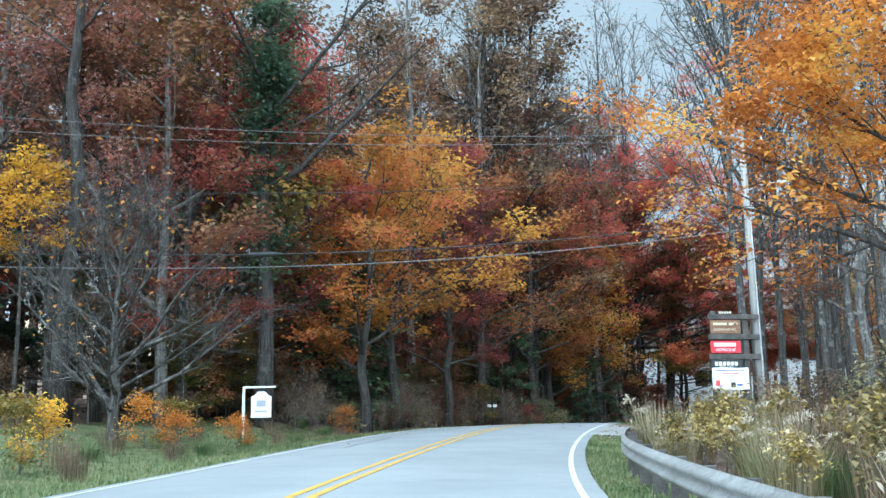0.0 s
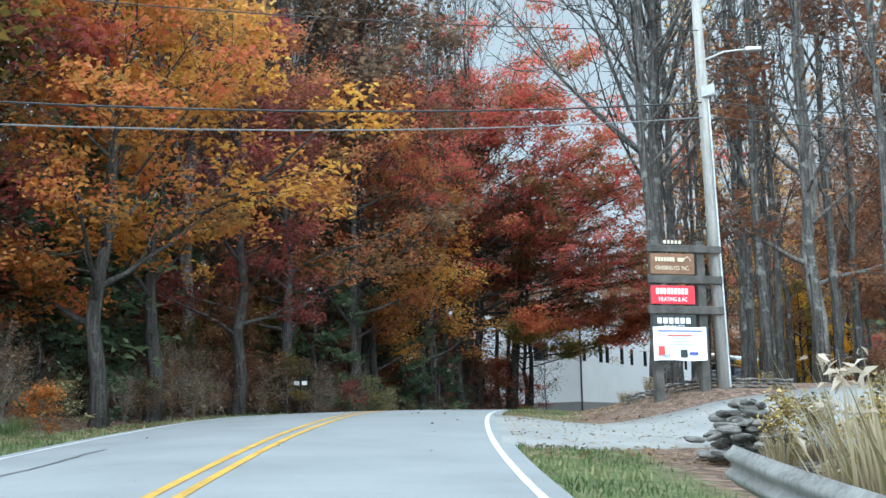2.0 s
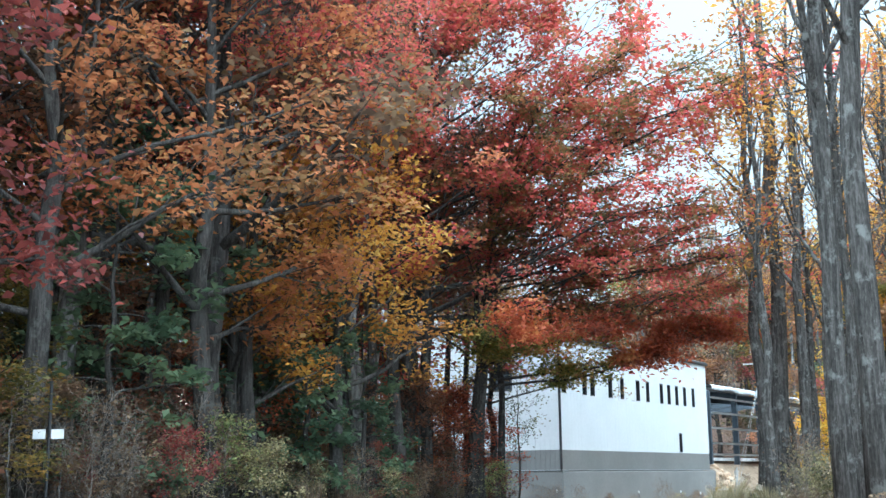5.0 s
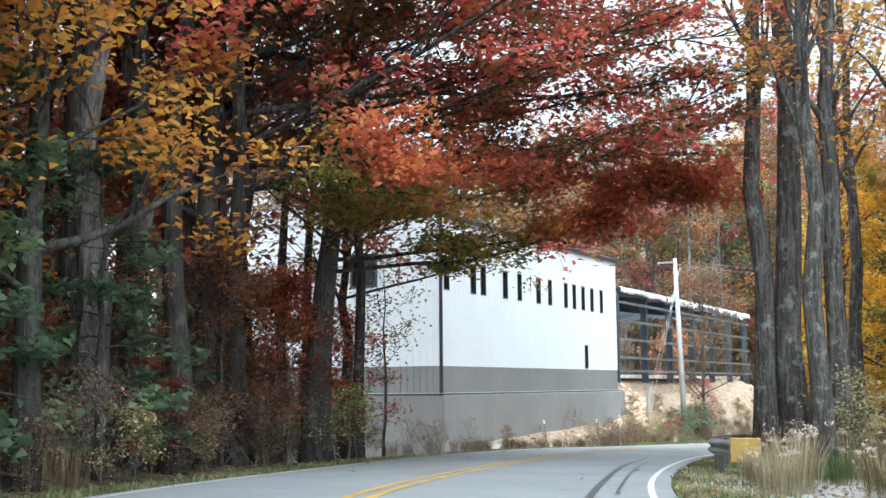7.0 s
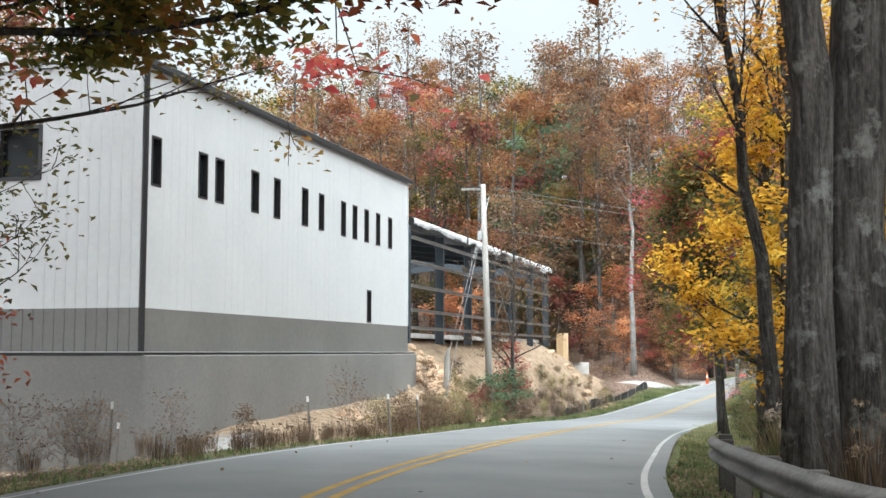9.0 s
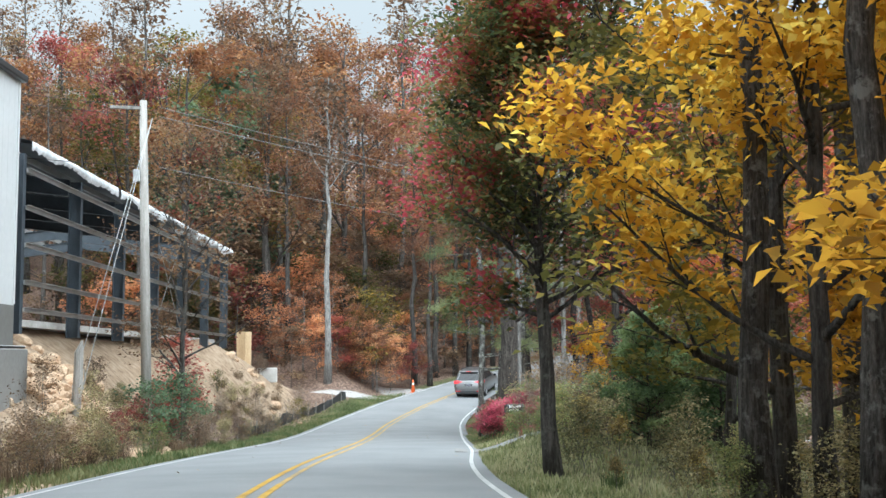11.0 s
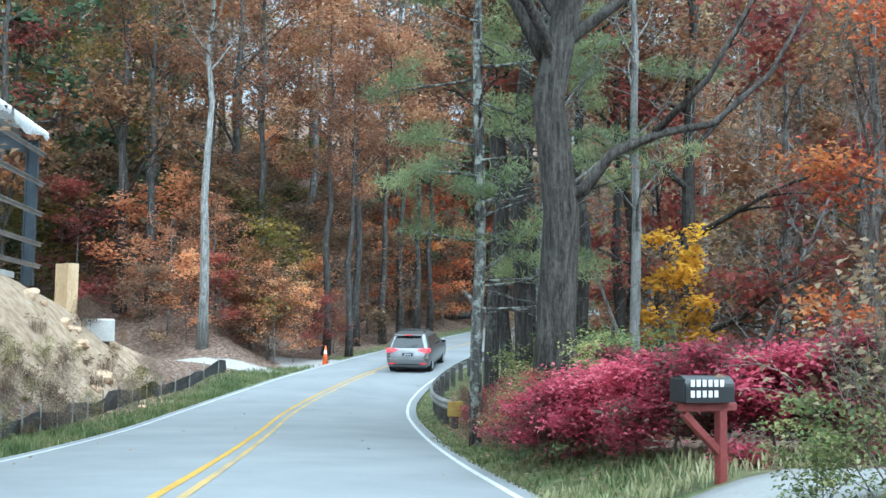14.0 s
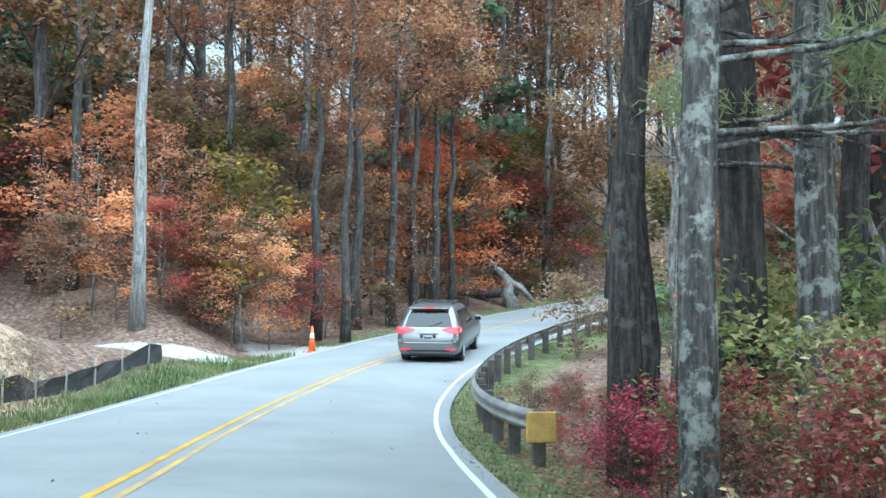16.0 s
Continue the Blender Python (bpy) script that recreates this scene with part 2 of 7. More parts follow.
# ---- the road's line and the lie of the land ----
ROAD = np.array([
    (65.6, -74.6, -7.09), (54.5, -60.6, -6.07), (42.3, -47.6, -5.05), (35.8, -41.5, -4.54), (29.0, -35.7, -4.02), (22.2, -29.5, -3.48),
    (15.9, -23.0, -2.96), (9.9, -16.2, -2.36), (4.2, -9.1, -1.73), (-1.1, -1.7, -1.19), (-5.8, 6.2, -0.88), (-9.9, 14.3, -0.81), (-13.5, 22.7, -0.97),
    (-16.2, 31.5, -1.27), (-18.0, 40.5, -1.54), (-18.8, 49.5, -1.84), (-19.4, 58.6, -2.24), (-19.7, 67.7, -2.6), (-19.6, 76.7, -2.93), (-19.65, 86, -3.32),
    (-19.65, 95, -3.58), (-19.5, 103, -3.64), (-18.6, 111, -3.4), (-16.8, 118.5, -2.85), (-13.5, 126, -2.0), (-9.2, 134, -1.1), (-4.6, 142, -0.2), (1.0, 150, 0.9),
    (7.5, 157, 2.0), (15, 163, 3.0)])


def spline(points, per):
    """A smooth line through the points (Catmull-Rom)."""
    p = np.vstack([2 * points[0] - points[1], points, 2 * points[-1] - points[-2]])
    out = []
    for i in range(1, len(p) - 2):
        for t in np.linspace(0, 1, per, endpoint=False):
            a, b, c, d = p[i - 1:i + 3]
            out.append(0.5 * (2 * b + (c - a) * t + (2 * a - 5 * b + 4 * c - d) * t * t + (3 * b - a - 3 * c + d) * t ** 3))
    out.append(points[-1])
    return np.array(out)


LINE = spline(ROAD, 6)
STEP = np.linalg.norm(np.diff(LINE[:, :2], axis=0), axis=1)
RUN = np.concatenate([[0], np.cumsum(STEP)])
TAN = np.gradient(LINE[:, :2], axis=0)
TAN /= np.linalg.norm(TAN, axis=1)[:, None]
HALF = 3.38


def off_road(x, y):
    """For places: distance run along the road, offset to its right, and the road's height there."""
    q = np.stack([np.atleast_1d(x), np.atleast_1d(y)], -1).astype(float)
    s, o, z = np.zeros(len(q)), np.zeros(len(q)), np.zeros(len(q))
    a, ab = LINE[:-1, :2], np.diff(LINE[:, :2], axis=0)
    for k in range(0, len(q), 4000):
        c = q[k:k + 4000]
        t = np.clip(((c[:, None] - a) * ab).sum(2) / (ab ** 2).sum(1), 0, 1)
        near = a + t[..., None] * ab
        i = np.argmin(((c[:, None] - near) ** 2).sum(2), 1)
        r = np.arange(len(c))
        d = c - near[r, i]
        u = ab[i] / np.linalg.norm(ab[i], axis=1)[:, None]
        side = d[:, 0] * u[:, 1] - d[:, 1] * u[:, 0]
        s[k:k + 4000] = RUN[i] + t[r, i] * STEP[i]
        o[k:k + 4000] = np.sign(side) * np.linalg.norm(d, axis=1)
        z[k:k + 4000] = LINE[i, 2] + t[r, i] * (LINE[i + 1, 2] - LINE[i, 2])
    return s, o, z


def on_road(s, o, dz=0.0):
    i = min(max(int(np.searchsorted(RUN, s)) - 1, 0), len(STEP) - 1)
    t = (s - RUN[i]) / STEP[i]
    p = LINE[i] + t * (LINE[i + 1] - LINE[i])
    u = TAN[i] + t * (TAN[i + 1] - TAN[i])
    u = u / np.linalg.norm(u)
    return Vector((p[0] + u[1] * o, p[1] - u[0] * o, p[2] + dz))


def smooth01(a, b, v):
    t = np.clip((v - a) / (b - a), 0, 1)
    return t * t * (3 - 2 * t)


def swell(x, y):
    return 0.5 * np.sin(x * 0.31 + 1.3) * np.cos(y * 0.27) + 0.3 * np.sin(x * 0.77 + y * 0.53) + 0.2 * np.cos(y * 1.13 - x * 0.6)


def ground_z(x, y):
    x, y = np.atleast_1d(np.asarray(x, float)), np.atleast_1d(np.asarray(y, float))
    s, o, z = off_road(x, y)
    d = np.abs(o)
    left = o < 0
    side = smooth01(HALF + 0.2, 9, d)
    shoulder = -0.06 * smooth01(HALF - 0.3, HALF + 0.3, d) - 0.12 * smooth01(HALF + 0.3, HALF + 2.2, d)
    # wooded bank on the outer side of the first bend
    early = 1 - smooth01(30, 46, y)
    bank = left * early * (0.10 * np.clip(d - 6, 0, 40))
    # low ground to the other side
    dip = (~left) * (-0.35 * smooth01(5, 12, d) * smooth01(-8, 4, -y) - 0.5 * smooth01(6, 14, d) * smooth01(22, 40, y) * (1 - smooth01(120, 140, y)))
    # rise at the business signs
    dip = dip + (~left) * 0.75 * smooth01(5.0, 9, d) * smooth01(91, 99, s) * (1 - smooth01(112, 122, s))
    # level yard by the mailbox
    dip = dip + (~left) * (0.64 * smooth01(HALF + 0.2, 5.6, d) + 0.2 * smooth01(6, 12, d)) * smooth01(168, 175, s) * (1 - smooth01(188, 199, s))
    # building plot and the heaped earth beside it
    plot = left * smooth01(30, 48, y) * (1 - smooth01(110, 120, y))
    terrace = 1.0 * smooth01(74.5, 79, y) - 0.45 * smooth01(106, 112, y)
    flat = -2.6 + 0.06 * (y - 57) + (terrace - (-2.6 + 0.06 * (y - 57))) * smooth01(72, 80, y)
    toe = smooth01(98, 107, y)
    climb = smooth01(5.2 - 0.4 * toe, 11.8 - 0.9 * toe, d) * smooth01(70, 82, y) + smooth01(6, 10, d) * (1 - smooth01(70, 82, y))
    lot = plot * (flat - z) * np.clip(climb, 0, 1)
    lot = lot + left * 0.6 * smooth01(50, 60, y) * (1 - smooth01(76, 80, y)) * smooth01(5.4, 8.6, d)
    # gravel track past the mound and the bank above it
    lot = lot + left * smooth01(20.5, 25, -x) * (0.8 * smooth01(112, 118, y) + 1.25 * smooth01(120.2, 125.5, y + 0.5 * (x + 24)))
    # hillside at the far end and behind the plot
    hill = 0.25 * np.clip(y - 127 - 0.25 * np.clip(x + 20, 0, 80), 0, 130) * smooth01(4, 16, d)
    back = 0.22 * np.clip(-44 - x, 0, 140) * smooth01(20, 60, y)
    right = 0.10 * np.clip(x - 6, 0, 160) * smooth01(60, 110, y)
    rough = swell(x, y) * 0.16 * smooth01(HALF + 1.5, 9, d)
    far = smooth01(60, 260, d)
    near_z = z + shoulder + bank + dip + lot
    return near_z * (1 - far) + (-1.0) * far + np.maximum(np.maximum(hill, back), right) + rough


def gz(x, y):
    return float(ground_z(x, y)[0])

# ---- ground, road ----
def ground_material():
    m, n, links, bsdf = node_mat("ground_soil")

    def attr(name):
        a = n.new("ShaderNodeAttribute")
        a.attribute_name = name
        return a.outputs["Fac"]

    def mixc(fac, a, b):
        x = n.new("ShaderNodeMix")
        x.data_type = "RGBA"
        links.new(fac, x.inputs[0])
        links.new(a, x.inputs[6])
        links.new(b, x.inputs[7])
        return x.outputs[2]

    big, mid, fine = noise_node(n, links, 0.35, 4), noise_node(n, links, 3.0, 5), noise_node(n, links, 22, 5, 0.7)
    cell = n.new("ShaderNodeTexVoronoi")
    cell.inputs["Scale"].default_value = 9.0
    tc = n.new("ShaderNodeTexCoord")
    links.new(tc.outputs["Object"], cell.inputs["Vector"])
    litter = ramp(n, [(0.0, (0.055, 0.038, 0.029)), (0.4, (0.12, 0.08, 0.06)), (0.7, (0.19, 0.13, 0.1)), (1.0, (0.29, 0.21, 0.165))])
    links.new(cell.outputs["Color"], litter.inputs[0])
    grass = ramp(n, [(0.3, (0.05, 0.07, 0.03)), (0.5, (0.105, 0.122, 0.052)), (0.7, (0.19, 0.175, 0.095))])
    links.new(mid.outputs["Fac"], grass.inputs[0])
    dirt = ramp(n, [(0.25, (0.2, 0.14, 0.095)), (0.5, (0.34, 0.25, 0.17)), (0.75, (0.47, 0.375, 0.28))])
    links.new(mid.outputs["Fac"], dirt.inputs[0])
    gravel = ramp(n, [(0.2, (0.24, 0.225, 0.21)), (0.5, (0.36, 0.35, 0.335)), (0.8, (0.5, 0.485, 0.47))])
    links.new(fine.outputs["Fac"], gravel.inputs[0])

    def edged(name):
        a = n.new("ShaderNodeMath")
        a.operation = "MULTIPLY_ADD"
        a.inputs[1].default_value = 0.9
        links.new(mid.outputs["Fac"], a.inputs[0])
        links.new(attr(name), a.inputs[2])
        b = n.new("ShaderNodeMapRange")
        b.inputs[1].default_value, b.inputs[2].default_value = 0.75, 1.05
        links.new(a.outputs[0], b.inputs[0])
        return b.outputs[0]

    c = mixc(edged("grass"), litter.outputs[0], grass.outputs[0])
    c = mixc(edged("dirt"), c, dirt.outputs[0])
    c = mixc(edged("gravel"), c, gravel.outputs[0])
    links.new(c, bsdf.inputs["Base Color"])
    bsdf.inputs["Roughness"].default_value = 1.0
    bsdf.inputs["Specular IOR Level"].default_value = 0.2
    bump(n, links, bsdf, fine.outputs["Fac"], 0.8, 0.05)
    return m


def patch(x, y, cx, cy, rx, ry, turn=0.0):
    a = radians(turn)
    u, v = (x - cx) * math.cos(a) + (y - cy) * math.sin(a), -(x - cx) * math.sin(a) + (y - cy) * math.cos(a)
    return 1 - smooth01(0.7, 1.15, np.sqrt((u / rx) ** 2 + (v / ry) ** 2))


def build_ground():
    def axis(lo, hi, fine_lo, fine_hi, fine):
        mid = np.arange(fine_lo, fine_hi, fine)
        a, b, g = [], [], fine
        x = fine_lo
        while x > lo:
            g *= 1.25
            x -= g
            a.append(x)
        x, g = mid[-1], fine
        while x < hi:
            g *= 1.25
            x += g
            b.append(x)
        return np.array(a[::-1] + list(mid) + b)

    xs, ys = axis(-1600, 1600, -48, 44, 0.7), axis(-1600, 1700, -46, 150, 0.7)
    gx, gy = np.meshgrid(xs, ys)
    x, y = gx.ravel(), gy.ravel()
    z = ground_z(x, y)
    s, o, rz = off_road(x, y)
    under = np.abs(o) < HALF - 0.2
    z[under] = np.minimum(z[under], rz[under] - 0.10)
    me = bpy.data.meshes.new("ground")
    w, h = len(xs), len(ys)
    i = (np.arange(h - 1)[:, None] * w + np.arange(w - 1)[None]).ravel()
    faces = np.stack([i, i + 1, i + w + 1, i + w], 1)
    me.from_pydata(np.stack([x, y, z], 1).tolist(), [], faces.tolist())
    me.polygons.foreach_set("use_smooth", [True] * len(me.polygons))
    d = np.abs(o)
    verge = smooth01(HALF - 0.5, HALF + 0.3, d) * (1 - smooth01(HALF + 1.2, HALF + 3.2, d))
    lawn = (o < 0) * (1 - smooth01(12, 17, d)) * (1 - smooth01(-12, -4, y)) * (d > HALF)
    tall = (o > 0) * (1 - smooth01(8, 14, d)) * smooth01(52, 60, y) * (1 - smooth01(74, 80, y))
    grass = np.clip(np.maximum(np.maximum(verge, lawn), 0.7 * tall), 0, 1) * 0.75
    mound = patch(x, y, -26.3, 76, 3.2, 6) + patch(x, y, -26.0, 106, 3.4, 7) + patch(x, y, -26.6, 66, 2.6, 12) + patch(x, y, -25.6, 54.5, 2.6, 3.5) + patch(x, y, -24.6, 63.0, 1.5, 9.0, 4) + (o < 0) * smooth01(6.6, 8.4, d) * smooth01(76, 80, y) * (1 - smooth01(113, 118, y))
    mound = mound + (o < 0) * smooth01(4.9, 5.8, d) * smooth01(49, 53, y) * (1 - smooth01(74, 78, y))
    grav = patch(x, y, -23.4, 120.2, 4.4, 1.0, 33) + patch(x, y, -19.4, 125.0, 1.7, 3.6, 28) + patch(x, y, -11.0, 32.5, 2.2, 5.5, 20) + patch(x, y, -22.6, 52.2, 2.8, 1.3, -12) + patch(x, y, -26.6, 50.5, 1.6, 7.0, 4)
    for name, val in (("grass", grass), ("dirt", np.clip(mound, 0, 1) * 0.75), ("gravel", np.clip(grav, 0, 1) * 0.8)):
        me.attributes.new(name, "FLOAT", "POINT").data.foreach_set("value", val.astype(np.float32))
    me.materials.append(ground_material())
    return tagged(new("ground", me), "leaf-strewn soil and rough grass beside the road", "ground", kind="structure")


build_ground()


def ribbon(lo, hi, o0, o1, dz, step=1.0, cols=2, crown=0.0):
    sh = Shape()
    rows = []
    for s in np.arange(lo, hi + 0.01, step):
        rows.append([on_road(s, o0 + (o1 - o0) * c / (cols - 1), dz + crown * (1 - abs((o0 + (o1 - o0) * c / (cols - 1)) / HALF) ** 2)) for c in range(cols)])
    return sh.sheet(rows)


END = RUN[-1]


def wide(s):
    """How much the outer lane widens in the last bend."""
    return float(np.interp(s, [168, 181, 205, 214, 226, 245], [0, 0.2, 0.33, 0.08, -0.2, -0.2]))


def deck():
    rows = []
    for s in np.arange(0, END, 1.5):
        r_ = HALF + 0.25 + max(wide(s), -0.1)
        rows.append([on_road(s, -HALF - 0.25 + (r_ + HALF + 0.25) * c / 8, 0.05 * (1 - ((-HALF - 0.25 + (r_ + HALF + 0.25) * c / 8) / HALF) ** 2)) for c in range(9)])
    return Shape().sheet(rows)


road = part("road", deck(), asphalt, smooth=True)
tagged(road, "pale worn grey asphalt two-lane road", "road", kind="structure")
WHITE_LABEL, YELLOW_LABEL = "worn white edge line painted on the asphalt", "worn yellow centre line painted on the asphalt"


def marking(name, lo, hi, o, wd, mat, label):
    tagged(part(name, ribbon(lo, hi, o - wd / 2, o + wd / 2, 0.006, 1.0, 2, 0.05), mat), label, "road marking", kind="structure")


marking("edge_line", 0, END, -HALF + 0.03, 0.085, paint_white, WHITE_LABEL)
tagged(part("edge_line", Shape().sheet([[on_road(s, HALF - 0.03 + wide(s) + dx, 0.006 + 0.05 * (1 - (1 + wide(s) / HALF) ** 2)) for dx in (-0.045, 0.045)] for s in np.arange(0, END, 1.0)]), paint_white), WHITE_LABEL, "road marking", kind="structure")
marking("centre_line", 0, END, -0.15, 0.11, paint_yellow, YELLOW_LABEL)
marking("centre_line", 0, 166, 0.13, 0.11, paint_yellow, YELLOW_LABEL)
marking("centre_line", 166, 224, 0.13, 0.10, paint_faded, "faded yellow centre line on the asphalt")
# dark tyre mark and sealed cracks
tar = surface("tar", (0.03, 0.03, 0.03), (0.07, 0.07, 0.07), 3, 50, 0.6, 0, 0.3, 0.003)


def streak(pts, wd, name, label):
    sh, rows = Shape(), []
    for s_at, o in pts:
        rows.append([on_road(s_at, o - wd / 2, 0.008 + 0.05 * (1 - (o / HALF) ** 2)), on_road(s_at, o + wd / 2, 0.008 + 0.05 * (1 - (o / HALF) ** 2))])
    tagged(part(name, sh.sheet(rows), tar), label, "road mark", kind="structure")


rt = random.Random(5)
streak([(s, 2.55 + 0.1 * math.sin(s * 0.3)) for s in np.arange(126, 143, 0.5)], 0.10, "tyre_mark", "black curved tyre mark on the asphalt")
streak([(s, 2.85 + 0.1 * math.sin(s * 0.3)) for s in np.arange(128, 141, 0.5)], 0.05, "tyre_mark", "black curved tyre mark on the asphalt")
for s_a, o_a, ln, slope in ((80, -2.2, 6, 0.02), (103, -1.4, 4, -0.2)):
    o_r, pts_r = o_a, []
    for k_s in np.arange(0, ln, 0.35):
        o_r += rt.gauss(slope * 0.35, 0.035)
        pts_r.append((s_a + k_s, o_r))
    streak(pts_r, 0.035, "sealed_crack", "thin dark sealed crack in the asphalt")

# ---- trees ----
def limb(rng, p, d, length, n, bend, lift):
    pts, d, p = [Vector(p)], Vector(d).normalized(), Vector(p)
    for i in range(n):
        d = (d + Vector((rng.gauss(0, bend), rng.gauss(0, bend), rng.gauss(0, bend) + lift))).normalized()
        p = p + d * (length / n)
        pts.append(p.copy())
    return pts


def skeleton_tree(rng, height, radius, base, spread, n1, n2, n3, up=0.5, lean=(0, 0), sides=(8, 5, 3), twig=0.012, keel=0.5, lift=0.05, aim=None, sag=0.45):
    """Trunk, limbs, boughs and twigs. Returns the wood and the places where leaves sit."""
    wood, tips = Shape(), []
    n = 9
    trunk = [Vector((0, 0, -0.4))]
    wob = radius * 0.3 + 0.02
    for i in range(1, n + 1):
        f = i / n
        trunk.append(Vector((lean[0] * f * height + rng.gauss(0, wob), lean[1] * f * height + rng.gauss(0, wob), height * f)))
    rad = [radius * (1.35 if i == 0 else (1 - 0.86 * (i / n) ** 1.1)) for i in range(n + 1)]
    wood.tube(trunk, rad, sides[0])
    turn = rng.uniform(0, 6.28)
    for i in range(n1):
        f = base + (0.97 - base) * (i + rng.uniform(-0.3, 0.3)) / n1
        f = min(max(f, base), 0.98)
        k = f * n
        a = int(min(k, n - 1))
        p = trunk[a].lerp(trunk[a + 1], k - a)
        r0 = rad[a] * (0.30 + 0.25 * rng.random())
        turn += 2.4 + rng.uniform(-0.5, 0.5)
        g = (f - base) / (1 - base)
        length = spread * (keel + (1 - keel) * math.sin(math.pi * min(0.25 + 0.75 * g, 1))) * rng.uniform(0.7, 1.15) * (1 - 0.35 * g)
        el = up + 0.5 * g + rng.uniform(-0.15, 0.2)
        if aim:
            length *= max(0.25, 1 + aim[2] * (math.cos(turn) * aim[0] + math.sin(turn) * aim[1]))
        d = Vector((math.cos(turn) * math.cos(el), math.sin(turn) * math.cos(el), math.sin(el)))
        l1 = limb(rng, p, d, length, 5, 0.10, lift)
        wood.tube(l1, [r0 * (1 - 0.8 * j / 5) for j in range(6)], sides[1], False)
        for j in range(n2):
            t = 0.25 + 0.75 * (j + rng.random()) / n2
            kk = min(t * 5, 4.999)
            b = int(kk)
            q = l1[b].lerp(l1[b + 1], kk - b)
            d1 = (l1[b + 1] - l1[b]).normalized()
            d2 = (d1 + Vector((rng.gauss(0, 0.6), rng.gauss(0, 0.6), rng.gauss(0.1, 0.45)))).normalized()
            len2 = length * rng.uniform(0.25, 0.5) * (1.15 - 0.5 * t)
            l2 = limb(rng, q, d2, len2, 3, 0.14, lift)
            r1 = max(r0 * (1 - 0.8 * t) * 0.6, twig)
            wood.tube(l2, [r1, r1 * 0.75, r1 * 0.5, twig * 0.7], sides[2], False)
            tips.append((l2[2], 1.0))
            tips.append((l2[3], 1.0))
            for _ in range(n3):
                tt = rng.randrange(1, 4)
                d3 = (d2 + Vector((rng.gauss(0, 0.7), rng.gauss(0, 0.7), rng.gauss(0.15, sag + 0.05)))).normalized()
                l3 = limb(rng, l2[tt], d3, len2 * rng.uniform(0.35, 0.75), 2, 0.15, lift)
                wood.tube(l3, [twig, twig * 0.8, twig * 0.4], 3, False)
                tips.append((l3[2], 1.0))
                tips.append((l3[1], 1.0))
        tips.append((l1[5], 1.0))
    return wood, [t[0] for t in tips]


def leaves(seed, tips, count, size, cloud, flat=0.6, aspect=0.62, droop=0.0, floor=None, patchy=2.6):
    """Many small folded leaves in uneven clumps round the tips."""
    r = np.random.default_rng(seed)
    tips = np.array([tuple(t) for t in tips])
    weight = r.random(len(tips)) ** patchy + 0.02
    pick = r.choice(len(tips), count, p=weight / weight.sum())
    c = tips[pick] + r.normal(0, 1, (count, 3)) * cloud * np.array([1, 1, 0.5]) + np.array([0, 0, -droop])
    if floor is not None:
        c = c[c[:, 2] > floor + r.normal(0, 0.25, count)]
        count = len(c)
    nrm = r.normal(0, 1, (count, 3))
    nrm[:, 2] = np.abs(nrm[:, 2]) + flat * 2
    nrm /= np.linalg.norm(nrm, axis=1)[:, None]
    u = np.cross(nrm, r.normal(0, 1, (count, 3)))
    u /= np.linalg.norm(u, axis=1)[:, None]
    v = np.cross(nrm, u)
    sz = size * r.uniform(0.65, 1.35, (count, 1))
    a, b = c - u * sz * 0.5, c + u * sz * 0.5 - nrm * sz * 0.12
    e, f = c + v * sz * 0.5 * aspect + nrm * sz * 0.13, c - v * sz * 0.5 * aspect + nrm * sz * 0.13
    verts = np.stack([a, e, b, f], 1).reshape(-1, 3)
    return verts


def leaf_mesh(name, verts, mat):
    me = bpy.data.meshes.new(name)
    n = len(verts) // 4
    me.vertices.add(len(verts))
    me.vertices.foreach_set("co", verts.astype(np.float32).ravel())
    me.loops.add(4 * n)
    me.loops.foreach_set("vertex_index", np.arange(4 * n, dtype=np.int32))
    me.polygons.add(n)
    me.polygons.foreach_set("loop_start", np.arange(0, 4 * n, 4, dtype=np.int32))
    me.update(calc_edges=True)
    me.materials.append(mat)
    return me


KINDS, USED = {}, {}


def kind(key, make, variants):
    KINDS[key] = [make(v) for v in range(variants)]


def stand(key, x, y, scale=1.0, turn=None, v=None, group="", tall=1.0, sink=0.0, z=None):
    """Puts one plant of a kind on the ground."""
    pool = KINDS[key]
    ob = pool[random.randrange(len(pool)) if v is None else v % len(pool)]
    turn = random.uniform(0, 360) if turn is None else turn
    m = pose(x, y, (gz(x, y) if z is None else z) - sink, 0, 0, turn) @ Matrix.Diagonal((scale, scale, scale * tall, 1))
    if ob not in USED:
        USED[ob] = True
        ob.matrix_basis = m
        if group:
            ob["group"] = group
        return ob
    c = copy_thing(ob, m @ Matrix.Diagonal((1 / ob.scale[0], 1 / ob.scale[1], 1 / ob.scale[2], 1)))
    if group:
        c["group"] = group
    return c


def tree_kind(label, name, bark, leaf, seed, count=3000, size=0.3, cloud=0.5, droop=0.0, category="tree", flat=0.6, floor=None, patchy=2.6, **shape):
    def make(v):
        rng = random.Random(seed * 100 + v)
        root = thing(name, label, category)
        wood, tips = skeleton_tree(rng, **shape)
        part("trunk", wood, bark, root, smooth=True)
        if count:
            part("crown", leaf_mesh("crown", leaves(seed * 100 + v, tips, count, size, cloud, flat, droop=droop, floor=floor, patchy=patchy), leaf), None, root)
        return root
    return make


